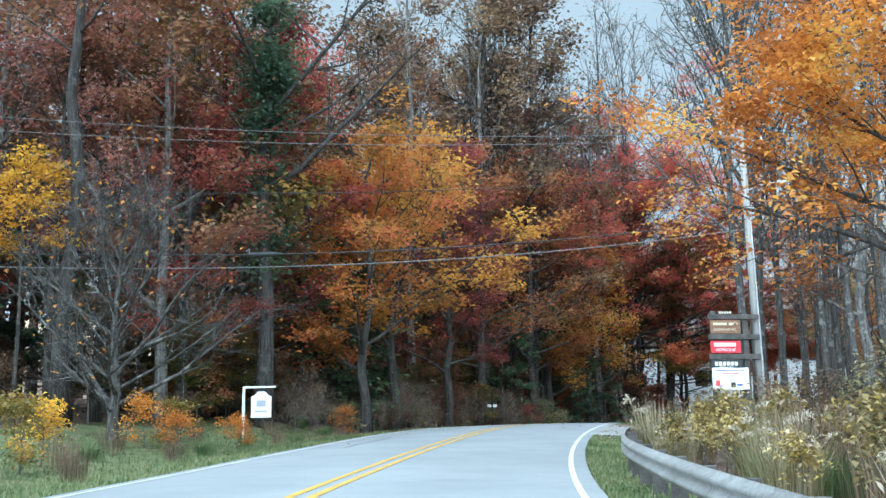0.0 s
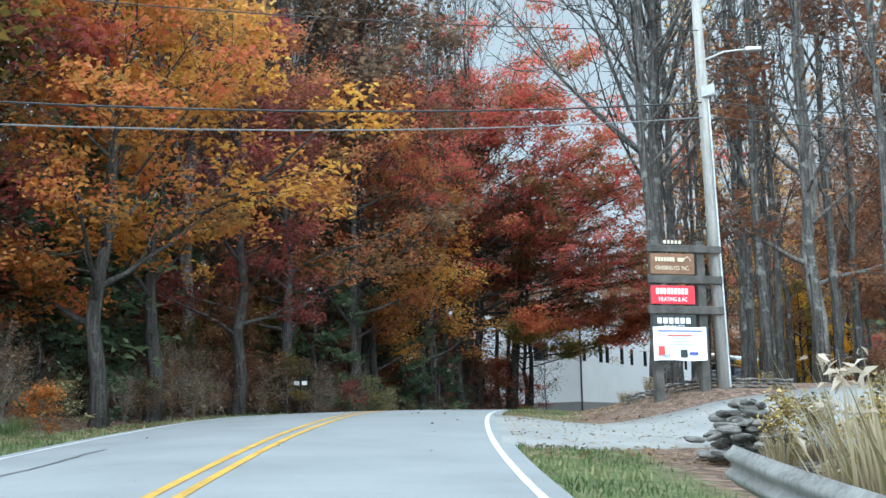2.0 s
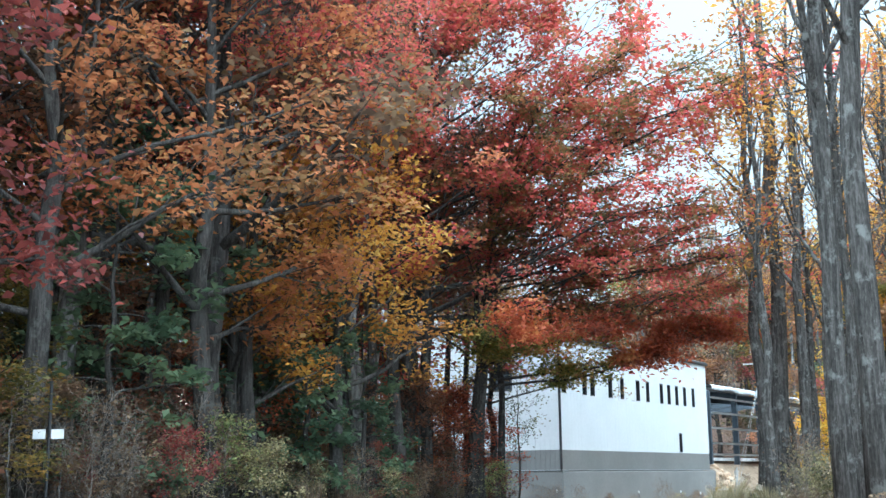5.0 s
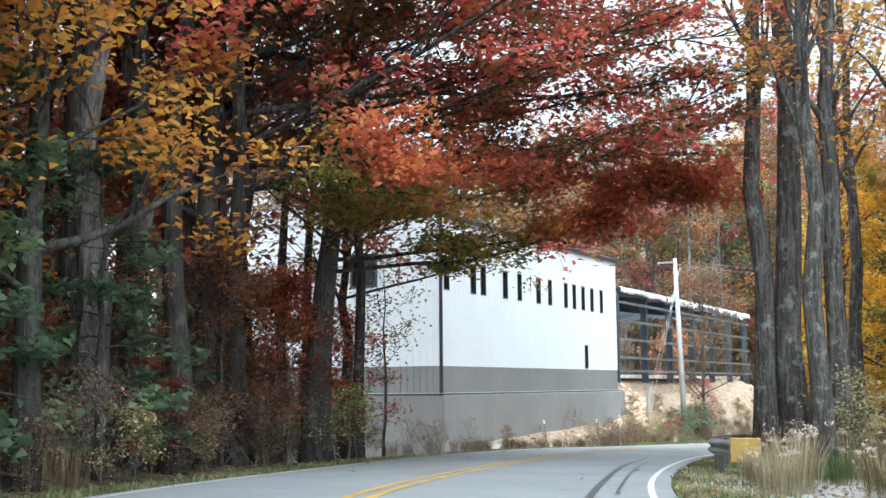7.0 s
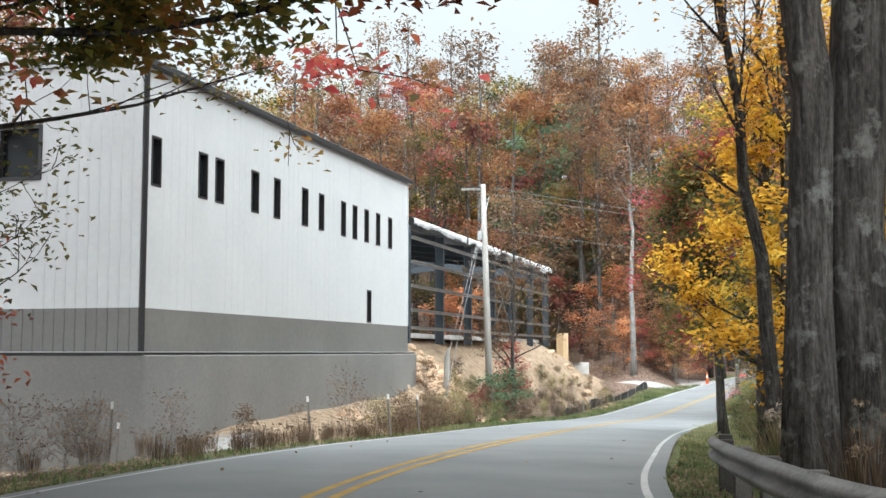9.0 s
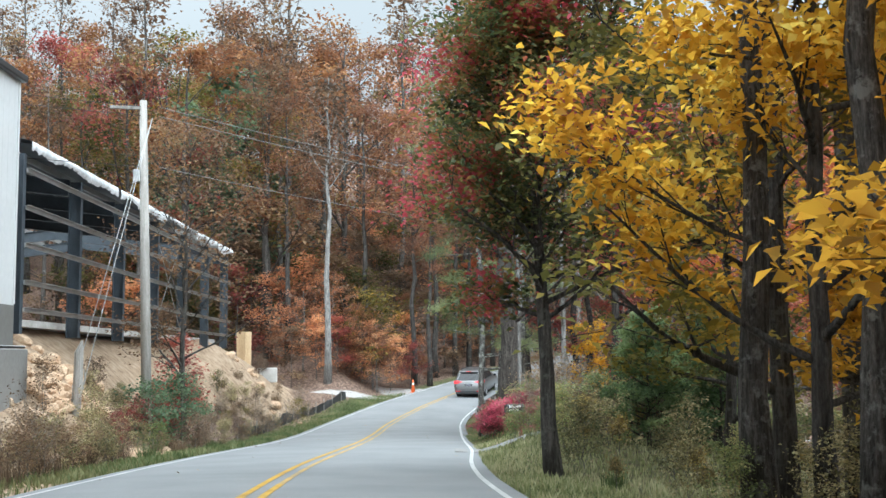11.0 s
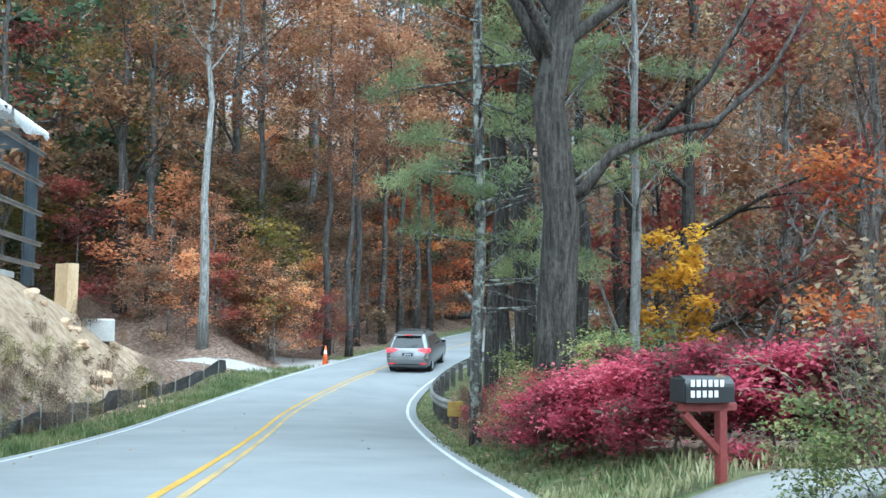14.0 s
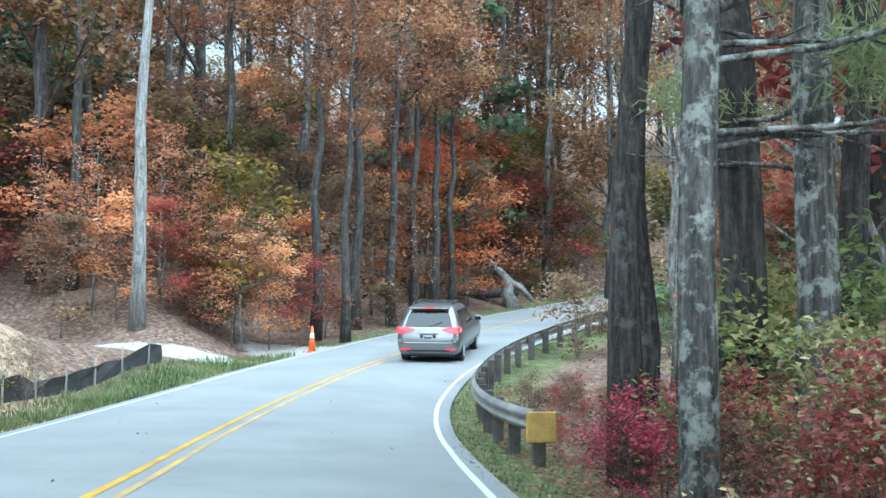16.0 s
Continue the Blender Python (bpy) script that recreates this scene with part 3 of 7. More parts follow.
MID = dict(radius=0.25, base=0.16, spread=5.5, n1=16, n2=4, n3=0, up=0.3)
kind("rust", tree_kind("tall oak with rust-brown autumn leaves and grey bark", "oak_tree", bark_grey, leaf_rust, 1, 5000, 0.26, 0.5, height=20, **MID), 3)
kind("brown", tree_kind("oak with dull brown half-fallen autumn leaves", "oak_tree", bark_grey, leaf_brown, 2, 3400, 0.25, 0.6, height=21, **MID), 2)
kind("orange", tree_kind("maple with bright orange autumn leaves", "maple_tree", bark_dark, leaf_orange, 3, 5000, 0.24, 0.5, height=16, **MID), 2)
kind("red", tree_kind("oak with dark red autumn leaves", "oak_tree", bark_dark, leaf_red, 4, 5000, 0.25, 0.5, height=17, **MID), 2)
kind("yellow", tree_kind("maple with golden yellow autumn leaves", "maple_tree", bark_dark, leaf_yellow, 5, 4600, 0.24, 0.5, height=15, **MID), 2)
kind("olive", tree_kind("tree with olive green leaves turning brown", "oak_tree", bark_dark, leaf_olive, 6, 4600, 0.24, 0.55, height=16, **MID), 2)
BARE = dict(radius=0.19, base=0.28, spread=4.0, n1=14, n2=6, n3=2, up=0.8, lift=0.1, sides=(7, 4, 3), twig=0.014)
kind("bare", tree_kind("tall leafless tree with grey branches", "bare_tree", bark_grey, leaf_brown, 7, 220, 0.2, 0.4, height=17, **BARE), 3)
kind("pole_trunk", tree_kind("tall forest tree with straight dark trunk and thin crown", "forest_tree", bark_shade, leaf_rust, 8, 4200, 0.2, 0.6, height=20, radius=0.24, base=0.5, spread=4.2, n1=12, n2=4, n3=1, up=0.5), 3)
kind("evergreen", tree_kind("dark green hemlock with drooping feathery boughs", "hemlock_tree", bark_dark, leaf_green, 9, 2800, 0.28, 0.26, height=9, radius=0.14, base=0.04, spread=2.5, n1=30, n2=2, n3=0, up=-0.15, keel=0.95, lift=-0.03), 2)
FAR = dict(radius=0.22, base=0.22, spread=5.2, n1=10, n2=4, n3=0, up=0.4, sides=(5, 3, 3), twig=0.03)
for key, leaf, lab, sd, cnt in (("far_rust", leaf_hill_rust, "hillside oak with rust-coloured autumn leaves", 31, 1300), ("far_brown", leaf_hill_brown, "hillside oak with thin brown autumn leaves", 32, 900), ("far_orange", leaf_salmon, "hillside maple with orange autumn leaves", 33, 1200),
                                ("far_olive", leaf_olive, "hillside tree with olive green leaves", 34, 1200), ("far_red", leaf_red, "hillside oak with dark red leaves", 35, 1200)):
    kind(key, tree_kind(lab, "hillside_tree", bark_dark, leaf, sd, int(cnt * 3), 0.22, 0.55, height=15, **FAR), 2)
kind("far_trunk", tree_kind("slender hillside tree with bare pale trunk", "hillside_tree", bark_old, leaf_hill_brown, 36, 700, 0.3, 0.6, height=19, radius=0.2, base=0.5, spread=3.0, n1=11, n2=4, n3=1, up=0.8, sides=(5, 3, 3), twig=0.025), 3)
SAP = dict(height=4.2, radius=0.035, base=0.12, spread=1.7, n1=9, n2=3, n3=0, up=0.25, sides=(4, 3, 3), twig=0.008)
for key, leaf, lab, sd in (("sapling_orange", leaf_salmon, "young maple sapling with orange leaves", 41), ("sapling_rust", leaf_rust, "young oak sapling with rust leaves", 42), ("sapling_brown", leaf_brown, "thin sapling with withered brown leaves", 43), ("sapling_olive", leaf_olive, "thin sapling with olive green leaves", 44), ("sapling_red", leaf_red, "young maple sapling with red leaves", 45)):
    kind(key, tree_kind(lab, "sapling", bark_grey, leaf, sd, 1300, 0.17, 0.3, category="sapling", flat=1.2, **SAP), 2)
SHRUB = dict(height=1.7, radius=0.03, base=0.05, spread=1.2, n1=8, n2=3, n3=0, up=0.6, sides=(4, 3, 3), twig=0.006)
for key, leaf, lab, sd in (("shrub_brown", leaf_brown, "dry brown roadside shrub with thin stems", 21), ("shrub_green", leaf_green, "dark green evergreen roadside shrub", 22), ("shrub_rust", leaf_rust, "rust-red shrub beside the road", 23),
                           ("shrub_olive", leaf_olive, "olive and yellow roadside shrub", 24), ("shrub_orange", leaf_orange, "low shrub with orange leaves", 25), ("shrub_yellow", leaf_yellow, "low shrub with yellow leaves", 26)):
    kind(key, tree_kind(lab, "shrub", bark_grey, leaf, sd, 950, 0.12, 0.22, category="shrub", **SHRUB), 2)

for key, leaf, lab, sd in (("thicket", leaf_thicket, "tangled roadside thicket of tan and olive weeds", 27), ("thicket_brown", leaf_brown, "tangled brown roadside thicket with withered leaves", 28), ("thicket_green", leaf_turn_green, "low roadside thicket with yellow-green leaves", 29), ("thicket_red", leaf_red, "open shrub with small dark red leaves", 30), ("thicket_crimson", leaf_burning, "open shrub with crimson leaves", 34)):
    kind(key, tree_kind(lab, "thicket", bark_grey, leaf, sd, 1100, 0.09, 0.17, category="shrub", height=1.6, radius=0.02, base=0.06, spread=1.15, n1=13, n2=4, n3=0, up=0.6, sides=(4, 3, 3), twig=0.005, keel=0.9), 2)


twig_tan = bark_mat("twig_tan", (0.12, 0.1, 0.085), (0.24, 0.205, 0.175), (0.36, 0.315, 0.27), (0.28, 0.25, 0.22))
kind("brush", tree_kind("leafless tan brush with tangled fine stems", "brush", twig_tan, leaf_dry, 33, 420, 0.085, 0.25, category="shrub", height=1.7, radius=0.018, base=0.04, spread=1.5, n1=20, n2=5, n3=2, up=0.6, sides=(4, 3, 3), twig=0.006, keel=0.9), 3)


def scatter(seed, count, where, mix, gap=2.5, scale=(0.8, 1.2), group="", tall=(0.95, 1.1)):
    """Stands plants about, no two nearer than gap; where() gives a place or None."""
    rng = random.Random(seed)
    random.seed(seed)
    done = []
    keys, wts = list(mix), list(mix.values())
    for _ in range(count * 12):
        if len(done) >= count:
            break
        q = where(rng)
        if q is None or any((q[0] - a) ** 2 + (q[1] - b) ** 2 < gap * gap for a, b in done):
            continue
        done.append(q)
        stand(rng.choices(keys, wts)[0], q[0], q[1], rng.uniform(*scale), rng.uniform(0, 360), group=group, tall=rng.uniform(*tall))


def on_apron(x, y):
    return (x > -16.8) & (x < -6.6) & (y > 74.6) & (y < 77.3)


def beside(s0, s1, o0, o1):
    def where(rng):
        p = on_road(rng.uniform(s0, s1), rng.uniform(o0, o1))
        return None if on_apron(p.x, p.y) else (p.x, p.y)
    return where


def within(x0, x1, y0, y1, clear=8.0, no=None):
    def where(rng):
        x, y = rng.uniform(x0, x1), rng.uniform(y0, y1)
        if abs(off_road(x, y)[1][0]) < clear or (no and no(x, y)):
            return None
        return (x, y)
    return where


S0 = float(off_road(31.7, -35.5)[0][0])


# wooded bank on the outer side of the first bend
scatter(11, 46, beside(S0 + 34, S0 + 82, -30, -11.5), dict(rust=5, brown=3, orange=2, red=2, yellow=1, bare=2, pole_trunk=3, evergreen=3, olive=2), 2.5, (0.85, 1.2), "wood beside the road")
scatter(18, 32, beside(S0 + 24, S0 + 90, -58, -30), dict(far_rust=4, far_brown=4, far_orange=1, far_trunk=4, far_red=1), 3.2, (1.25, 1.8), "wood beside the road")
scatter(12, 40, beside(S0 + 50, S0 + 92, -12, -7.0), dict(shrub_brown=4, shrub_green=1, shrub_rust=3, shrub_olive=3), 1.0, (0.8, 1.4), "shrubs on the bank")
scatter(19, 30, beside(S0 + 36, S0 + 86, -16, -9.5), dict(sapling_brown=3, sapling_rust=3, sapling_olive=3, sapling_orange=1, evergreen=2), 1.6, (0.8, 1.2), "saplings on the bank")
scatter(36, 8, beside(S0 + 22, S0 + 44, -44, -20), dict(far_rust=3, far_brown=3, far_olive=2, evergreen=2), 3.0, (0.8, 1.2), "wood beside the road")
scatter(40, 16, within(-24, -9, -24, -8, 12), dict(evergreen=1, shrub_brown=2, thicket_brown=2, sapling_rust=2), 1.6, (0.9, 1.5), "shrubs on the bank")
scatter(37, 14, beside(S0 + 24, S0 + 44, -26, -14), dict(thicket_brown=3, thicket=1, shrub_brown=3), 1.5, (0.9, 1.5), "shrubs on the bank")
# bare trees past the signs
scatter(13, 6, within(2, 20, 8, 40, 11), dict(bare=7, brown=2, rust=1, far_trunk=3), 2.6, (1.05, 1.5), "bare trees")
scatter(23, 4, within(18, 60, 10, 60, 20), dict(far_trunk=6, far_brown=3, far_rust=1), 4.0, (1.1, 1.6), "bare trees")
# wood on the inner side of the second bend
scatter(14, 9, beside(S0 + 84, S0 + 107, 12, 24), dict(yellow=2, pole_trunk=4, rust=2, olive=2, bare=2), 3.0, (0.8, 1.2), "wood beside the road")
scatter(15, 30, within(-9, 16, 90, 146, 9), dict(rust=3, red=1, bare=6, pole_trunk=3, brown=4, olive=1), 2.7, (0.7, 1.0), "wood beside the road")
scatter(20, 34, within(-10, 20, 96, 140, 7.5), dict(sapling_brown=3, sapling_rust=3, sapling_red=2, shrub_rust=2), 1.6, (0.8, 1.3), "saplings beside the road")
# hillside
for x, y, sc in ((-35.4, 138.7, 2.1), (-33.6, 146.0, 2.3), (-12.0, 150.0, 2.0)):
    stand("evergreen", x, y, sc, group="trees on the hillside")
for x, y, k, sc in ((-4.5, 158.0, "far_brown", 1.5), (-1.0, 153.0, "far_rust", 1.4), (-6.0, 150.0, "far_trunk", 1.3), (-3.0, 147.0, "far_brown", 1.2), (-8.0, 156.0, "far_rust", 1.4)):
    stand(k, x, y, sc, group="trees on the hillside")
scatter(16, 205, within(-75, 42, 126, 196, 8), dict(far_rust=7, far_brown=6, far_trunk=8, far_orange=1, far_olive=3, far_red=1, evergreen=0.5), 2.7, (1.0, 1.6), "trees on the hillside")
scatter(21, 170, within(-46, 16, 126, 164, 6), dict(sapling_orange=2, sapling_rust=2.5, sapling_brown=6, sapling_olive=5, sapling_red=0.7), 1.4, (0.9, 1.9), "saplings on the hillside")
scatter(22, 70, within(-46, 16, 120, 150, 5.2, lambda x, y: x < -18 and y < 125), dict(shrub_rust=3, shrub_brown=4, shrub_olive=3, shrub_green=1), 1.0, (0.8, 1.5), "shrubs on the hillside")
scatter(17, 46, within(-95, -46, 40, 130, 8), dict(far_rust=5, far_brown=4, far_orange=1, far_trunk=4, far_olive=1), 3.2, (0.95, 1.4), "trees on the hillside")

# ---- more materials ----
wall_white = surface("wall_white", (0.52, 0.535, 0.54), (0.58, 0.593, 0.597), 0.5, 6, 0.42, 0, 0.04, 0.003)
wall_grey = surface("wall_grey", (0.14, 0.138, 0.13), (0.18, 0.177, 0.168), 0.5, 6, 0.45, 0, 0.05, 0.003)
found_grey = surface("found_grey", (0.15, 0.148, 0.14), (0.205, 0.20, 0.19), 0.35, 12, 0.85, 0, 0.15, 0.006)
trim_black = plain("trim_black", (0.022, 0.022, 0.024), 0.4)
steel_dark = surface("steel_dark", (0.028, 0.038, 0.05), (0.055, 0.07, 0.085), 1.5, 20, 0.5, 0.0, 0.08, 0.002)
steel_galv = surface("steel_galv", (0.3, 0.31, 0.31), (0.5, 0.51, 0.51), 1.3, 22, 0.45, 0.7, 0.12, 0.003)
rail_steel = surface("rail_steel", (0.12, 0.117, 0.11), (0.33, 0.327, 0.315), 1.1, 18, 0.65, 0.3, 0.15, 0.003, mid=(0.23, 0.227, 0.218))
fabric_white = surface("fabric_white", (0.36, 0.37, 0.38), (0.7, 0.71, 0.72), 1.4, 9, 0.8, 0, 0.9, 0.06)
wood_grey = surface("wood_grey", (0.10, 0.092, 0.085), (0.3, 0.285, 0.265), 2.2, 30, 0.9, 0, 0.6, 0.01, (4, 4, 0.5), mid=(0.2, 0.19, 0.175))
wood_pole = surface("wood_pole", (0.16, 0.148, 0.132), (0.4, 0.383, 0.358), 2.0, 24, 0.9, 0, 0.6, 0.008, (5, 5, 0.4), mid=(0.28, 0.267, 0.247))
wood_dark = surface("wood_dark", (0.03, 0.027, 0.024), (0.11, 0.1, 0.09), 2.2, 30, 0.9, 0, 0.6, 0.01, (1.5, 1.5, 1.5))
plywood = surface("plywood", (0.42, 0.29, 0.16), (0.62, 0.47, 0.29), 1.2, 16, 0.8, 0, 0.15, 0.003, (1, 1, 0.4))
concrete = surface("concrete", (0.34, 0.33, 0.31), (0.58, 0.57, 0.55), 1.5, 22, 0.9, 0, 0.3, 0.008)
stone_mat = surface("stone_mat", (0.05, 0.047, 0.044), (0.24, 0.225, 0.205), 1.6, 14, 0.95, 0, 0.7, 0.03, mid=(0.12, 0.113, 0.104))
clay_stone = surface("clay_stone", (0.34, 0.2, 0.11), (0.66, 0.52, 0.37), 1.2, 14, 0.95, 0, 0.6, 0.03)
cable_black = plain("cable_black", (0.02, 0.02, 0.02), 0.6)
cable_grey = plain("cable_grey", (0.14, 0.14, 0.138), 0.7)
glass_dark = surface("glass_dark", (0.01, 0.012, 0.014), (0.014, 0.016, 0.018), 2, 20, 0.12, 0, 0.02, 0.001, spec=0.15)
sign_red = surface("sign_red", (0.42, 0.016, 0.03), (0.6, 0.03, 0.05), 2, 20, 0.6)
sign_brown = surface("sign_brown", (0.13, 0.065, 0.035), (0.24, 0.13, 0.07), 2, 20, 0.7, 0, 0.3, 0.004, (0.6, 0.6, 3))
sign_black = plain("sign_black", (0.02, 0.025, 0.025), 0.5)
letter_white = plain("letter_white", (0.78, 0.78, 0.76), 0.6)
letter_cream = plain("letter_cream", (0.62, 0.55, 0.4), 0.6)
banner_white = surface("banner_white", (0.72, 0.76, 0.8), (0.84, 0.86, 0.88), 1.2, 9, 0.6, 0, 0.15, 0.01)
ink_red, ink_grey, ink_blue = plain("ink_red", (0.5, 0.06, 0.05), 0.6), plain("ink_grey", (0.35, 0.36, 0.42), 0.6), plain("ink_blue", (0.06, 0.07, 0.3), 0.6)
paint_maroon = surface("paint_maroon", (0.16, 0.025, 0.025), (0.26, 0.05, 0.045), 3, 25, 0.6, 0, 0.2, 0.003)
cone_orange = surface("cone_orange", (0.62, 0.1, 0.02), (0.78, 0.17, 0.03), 4, 30, 0.5)
reflector_yellow = surface("reflector_yellow", (0.26, 0.16, 0.04), (0.42, 0.27, 0.06), 5, 40, 0.6)

# ---- the white building ----
WX, WY0, WY1, ROOF = -28.48, 53.1, 74.95, 7.42


def pierced(axis, fixed, thick, u0, u1, z0, z1, holes):
    """A wall slab in the plane axis = fixed, with real openings through it, as one closed skin."""
    us = sorted({u0, u1, *[h[0] for h in holes], *[h[1] for h in holes]})
    zs = sorted({z0, z1, *[h[2] for h in holes], *[h[3] for h in holes]})
    nu, nz = len(us), len(zs)
    sh = Shape()
    for side in (-1, 1):
        for z in zs:
            for u in us:
                sh.v.append((fixed + side * thick / 2, u, z) if axis == "x" else (u, fixed + side * thick / 2, z))

    def solid(i, k):
        if not (0 <= i < nu - 1 and 0 <= k < nz - 1):
            return False
        cu, cz = (us[i] + us[i + 1]) / 2, (zs[k] + zs[k + 1]) / 2
        return not any(h[0] <= cu <= h[1] and h[2] <= cz <= h[3] for h in holes)

    m = nu * nz
    for i in range(nu - 1):
        for k in range(nz - 1):
            if not solid(i, k):
                continue
            a, b_, c, d = k * nu + i, k * nu + i + 1, (k + 1) * nu + i + 1, (k + 1) * nu + i
            sh.f += [(a, d, c, b_), (a + m, b_ + m, c + m, d + m)]
            for di, dk, p, q in ((-1, 0, d, a), (1, 0, b_, c), (0, -1, a, b_), (0, 1, c, d)):
                if not solid(i + di, k + dk):
                    sh.f.append((p, q, q + m, p + m))
    return sh


house = thing("metal_building", "white metal-sided building with grey base band and black trim", "building")
SLOTS = [(53.2, 53.75), (56.05, 56.6), (57.05, 57.6), (59.4, 59.95), (61.05, 61.55), (63.3, 63.85), (64.8, 65.3), (66.95, 67.45), (68.15, 68.65), (69.45, 69.95), (70.8, 71.3), (72.3, 72.8)]
SLOTS[0] = (53.55, 54.05)
SLOT_HOLES = [(a, c, 4.3, 5.6) for a, c in SLOTS] + [(69.78, 70.28, 1.2, 2.47)]
BIG = (-32.75, -31.4, 4.5, 5.95)
part("wall", pierced("x", WX - 0.1, 0.2, WY0, WY1, 1.16, ROOF, SLOT_HOLES), wall_white, house)
part("wall", pierced("y", WY0 + 0.1, 0.2, WX - 20, WX - 0.2, 1.16, ROOF, [BIG, (BIG[0] - 7, BIG[1] - 7, BIG[2], BIG[3])]), wall_white, house)
part("wall", Shape().box((WX - 10, WY1 - 0.1, 4.3), (19.6, 0.2, 6.25)), wall_white, house)
part("wall", Shape().box((WX - 19.9, 64, 4.3), (0.2, 21.4, 6.25)), wall_white, house)
part("base_band", Shape().box((WX - 0.1, (WY0 + WY1) / 2, 0.58), (0.204, WY1 - WY0 + 0.02, 1.16)), wall_grey, house, "grey ribbed metal siding")
part("base_band", Shape().box((WX - 10.1, WY0 + 0.1, 0.58), (19.8, 0.204, 1.16)), wall_grey, house, "grey ribbed metal siding")
part("foundation", Shape().box((WX - 9.9, 64.0, -2.02), (20.5, 22.3, 4.0), bevel=0.03), found_grey, house, "smooth grey-painted concrete foundation wall")
part("flashing", Shape().box((WX + 0.2, 64.0, 0.02), (0.12, 22.3, 0.05)).box((WX - 9.9, WY0 - 0.2, 0.02), (20.4, 0.12, 0.05)), trim_black, house)
part("flashing", Shape().box((WX + 0.21, 64.0, 0.055), (0.14, 22.34, 0.02)).box((WX - 9.9, WY0 - 0.21, 0.055), (20.4, 0.14, 0.02)), wall_white, house, "pale metal drip edge")
rib_w = Shape().box((0, 0, 3.13), (0.006, 0.06, 6.2), bevel=0.006).mesh("rib", wall_white)
rib_g = Shape().box((0, 0, 0.58), (0.026, 0.06, 1.14), bevel=0.006).mesh("rib", wall_grey)
gx = WX - 0.28
while gx > WX - 19.5:
    for me, z in ((rib_w, 1.18), (rib_g, 0.0)):
        if me is rib_w and any(h - 0.05 < gx < g + 0.05 for h, g in ((BIG[0], BIG[1]), (BIG[0] - 7, BIG[1] - 7))):
            continue
        r = part("rib", me, None, house)
        r.matrix_basis = pose(gx, WY0 - (0.004 if me is rib_w else 0.011), z, 0, 0, 90)
    gx -= 0.31
rib_thin = Shape().box((0, 0, 3.13), (0.0025, 0.03, 6.2)).mesh("rib", wall_white)
yy = WY0 + 0.31
while yy < WY1 - 0.1:
    if not any(a - 0.06 < yy < c + 0.06 for a, c, *_ in SLOT_HOLES):
        part("rib", rib_thin, None, house).matrix_basis = pose(WX + 0.002, yy, 1.18)
    yy += 0.4
for a, c, e, g in SLOT_HOLES:
    w = part("window", Shape().box((WX - 0.13, (a + c) / 2, (e + g) / 2), (0.02, c - a, g - e)), glass_dark, house, "dark narrow window pane")
    fr = Shape()
    for yy, wd in ((a + 0.03, 0.06), (c - 0.03, 0.06)):
        fr.box((WX - 0.05, yy, (e + g) / 2), (0.13, wd, g - e))
    for zz in (e + 0.03, g - 0.03):
        fr.box((WX - 0.05, (a + c) / 2, zz), (0.13, c - a - 0.12, 0.06))
    part("frame", fr, trim_black, w)
for dx in (0, -7):
    x0, x1, e, g = BIG[0] + dx, BIG[1] + dx, BIG[2], BIG[3]
    w = part("window", Shape().box(((x0 + x1) / 2, WY0 + 0.14, (e + g) / 2), (x1 - x0, 0.02, g - e)), glass_dark, house, "dark square window pane")
    fr = Shape()
    for xx in (x0 + 0.05, x1 - 0.05):
        fr.box((xx, WY0 + 0.04, (e + g) / 2), (0.1, 0.14, g - e))
    for zz in (e + 0.05, g - 0.05):
        fr.box(((x0 + x1) / 2, WY0 + 0.04, zz), (x1 - x0 - 0.2, 0.14, 0.1))
    part("frame", fr, trim_black, w)
part("roof", Shape().add([(WX + 0.05, WY0 - 0.05, ROOF), (WX + 0.05, WY1 + 0.05, ROOF), (WX - 10, WY1 + 0.05, ROOF + 0.9), (WX - 10, WY0 - 0.05, ROOF + 0.9), (WX - 20, WY1 + 0.05, ROOF), (WX - 20, WY0 - 0.05, ROOF)],
                         [(0, 1, 2, 3), (3, 2, 4, 5), (0, 3, 5), (1, 4, 2)]), steel_galv, house, "low grey metal roof")
part("gutter", Shape().box((WX + 0.10, 64.0, ROOF + 0.0), (0.2, 22.1, 0.2), bevel=0.03), trim_black, house, "black metal gutter along the eave")
seam = Shape().box((0, 0, 0), (0.5, 0.035, 0.06)).mesh("roof_seam", steel_galv)
for k in range(54):
    part("roof_seam", seam, None, house).matrix_basis = pose(WX - 0.14, WY0 + 0.2 + k * 0.405, ROOF + 0.135, 0, 5, 0)
part("downpipe", Shape().tube([(WX + 0.07, WY0 + 0.06, ROOF - 0.1), (WX + 0.07, WY0 + 0.06, 0.06)], 0.075, 8), trim_black, house, "black corner downpipe")
part("corner_trim", Shape().box((WX + 0.015, WY1 - 0.06, 4.3), (0.03, 0.12, 6.2)), wall_white, house)
part("floor", Shape().box((WX - 10, 64, 0.03), (19.4, 21.4, 0.06)), concrete, house)

# ---- the unfinished steel frame ----
steel = thing("steel_frame", "unfinished dark steel building frame with horizontal girts and torn white insulation", "steel frame")
FX, FY0, FY1, EAVE, FLOOR = -29.3, 77.2, 110.0, 6.0, 0.95
col_ys = [FY0 + k * (FY1 - FY0) / 6 for k in range(7)]


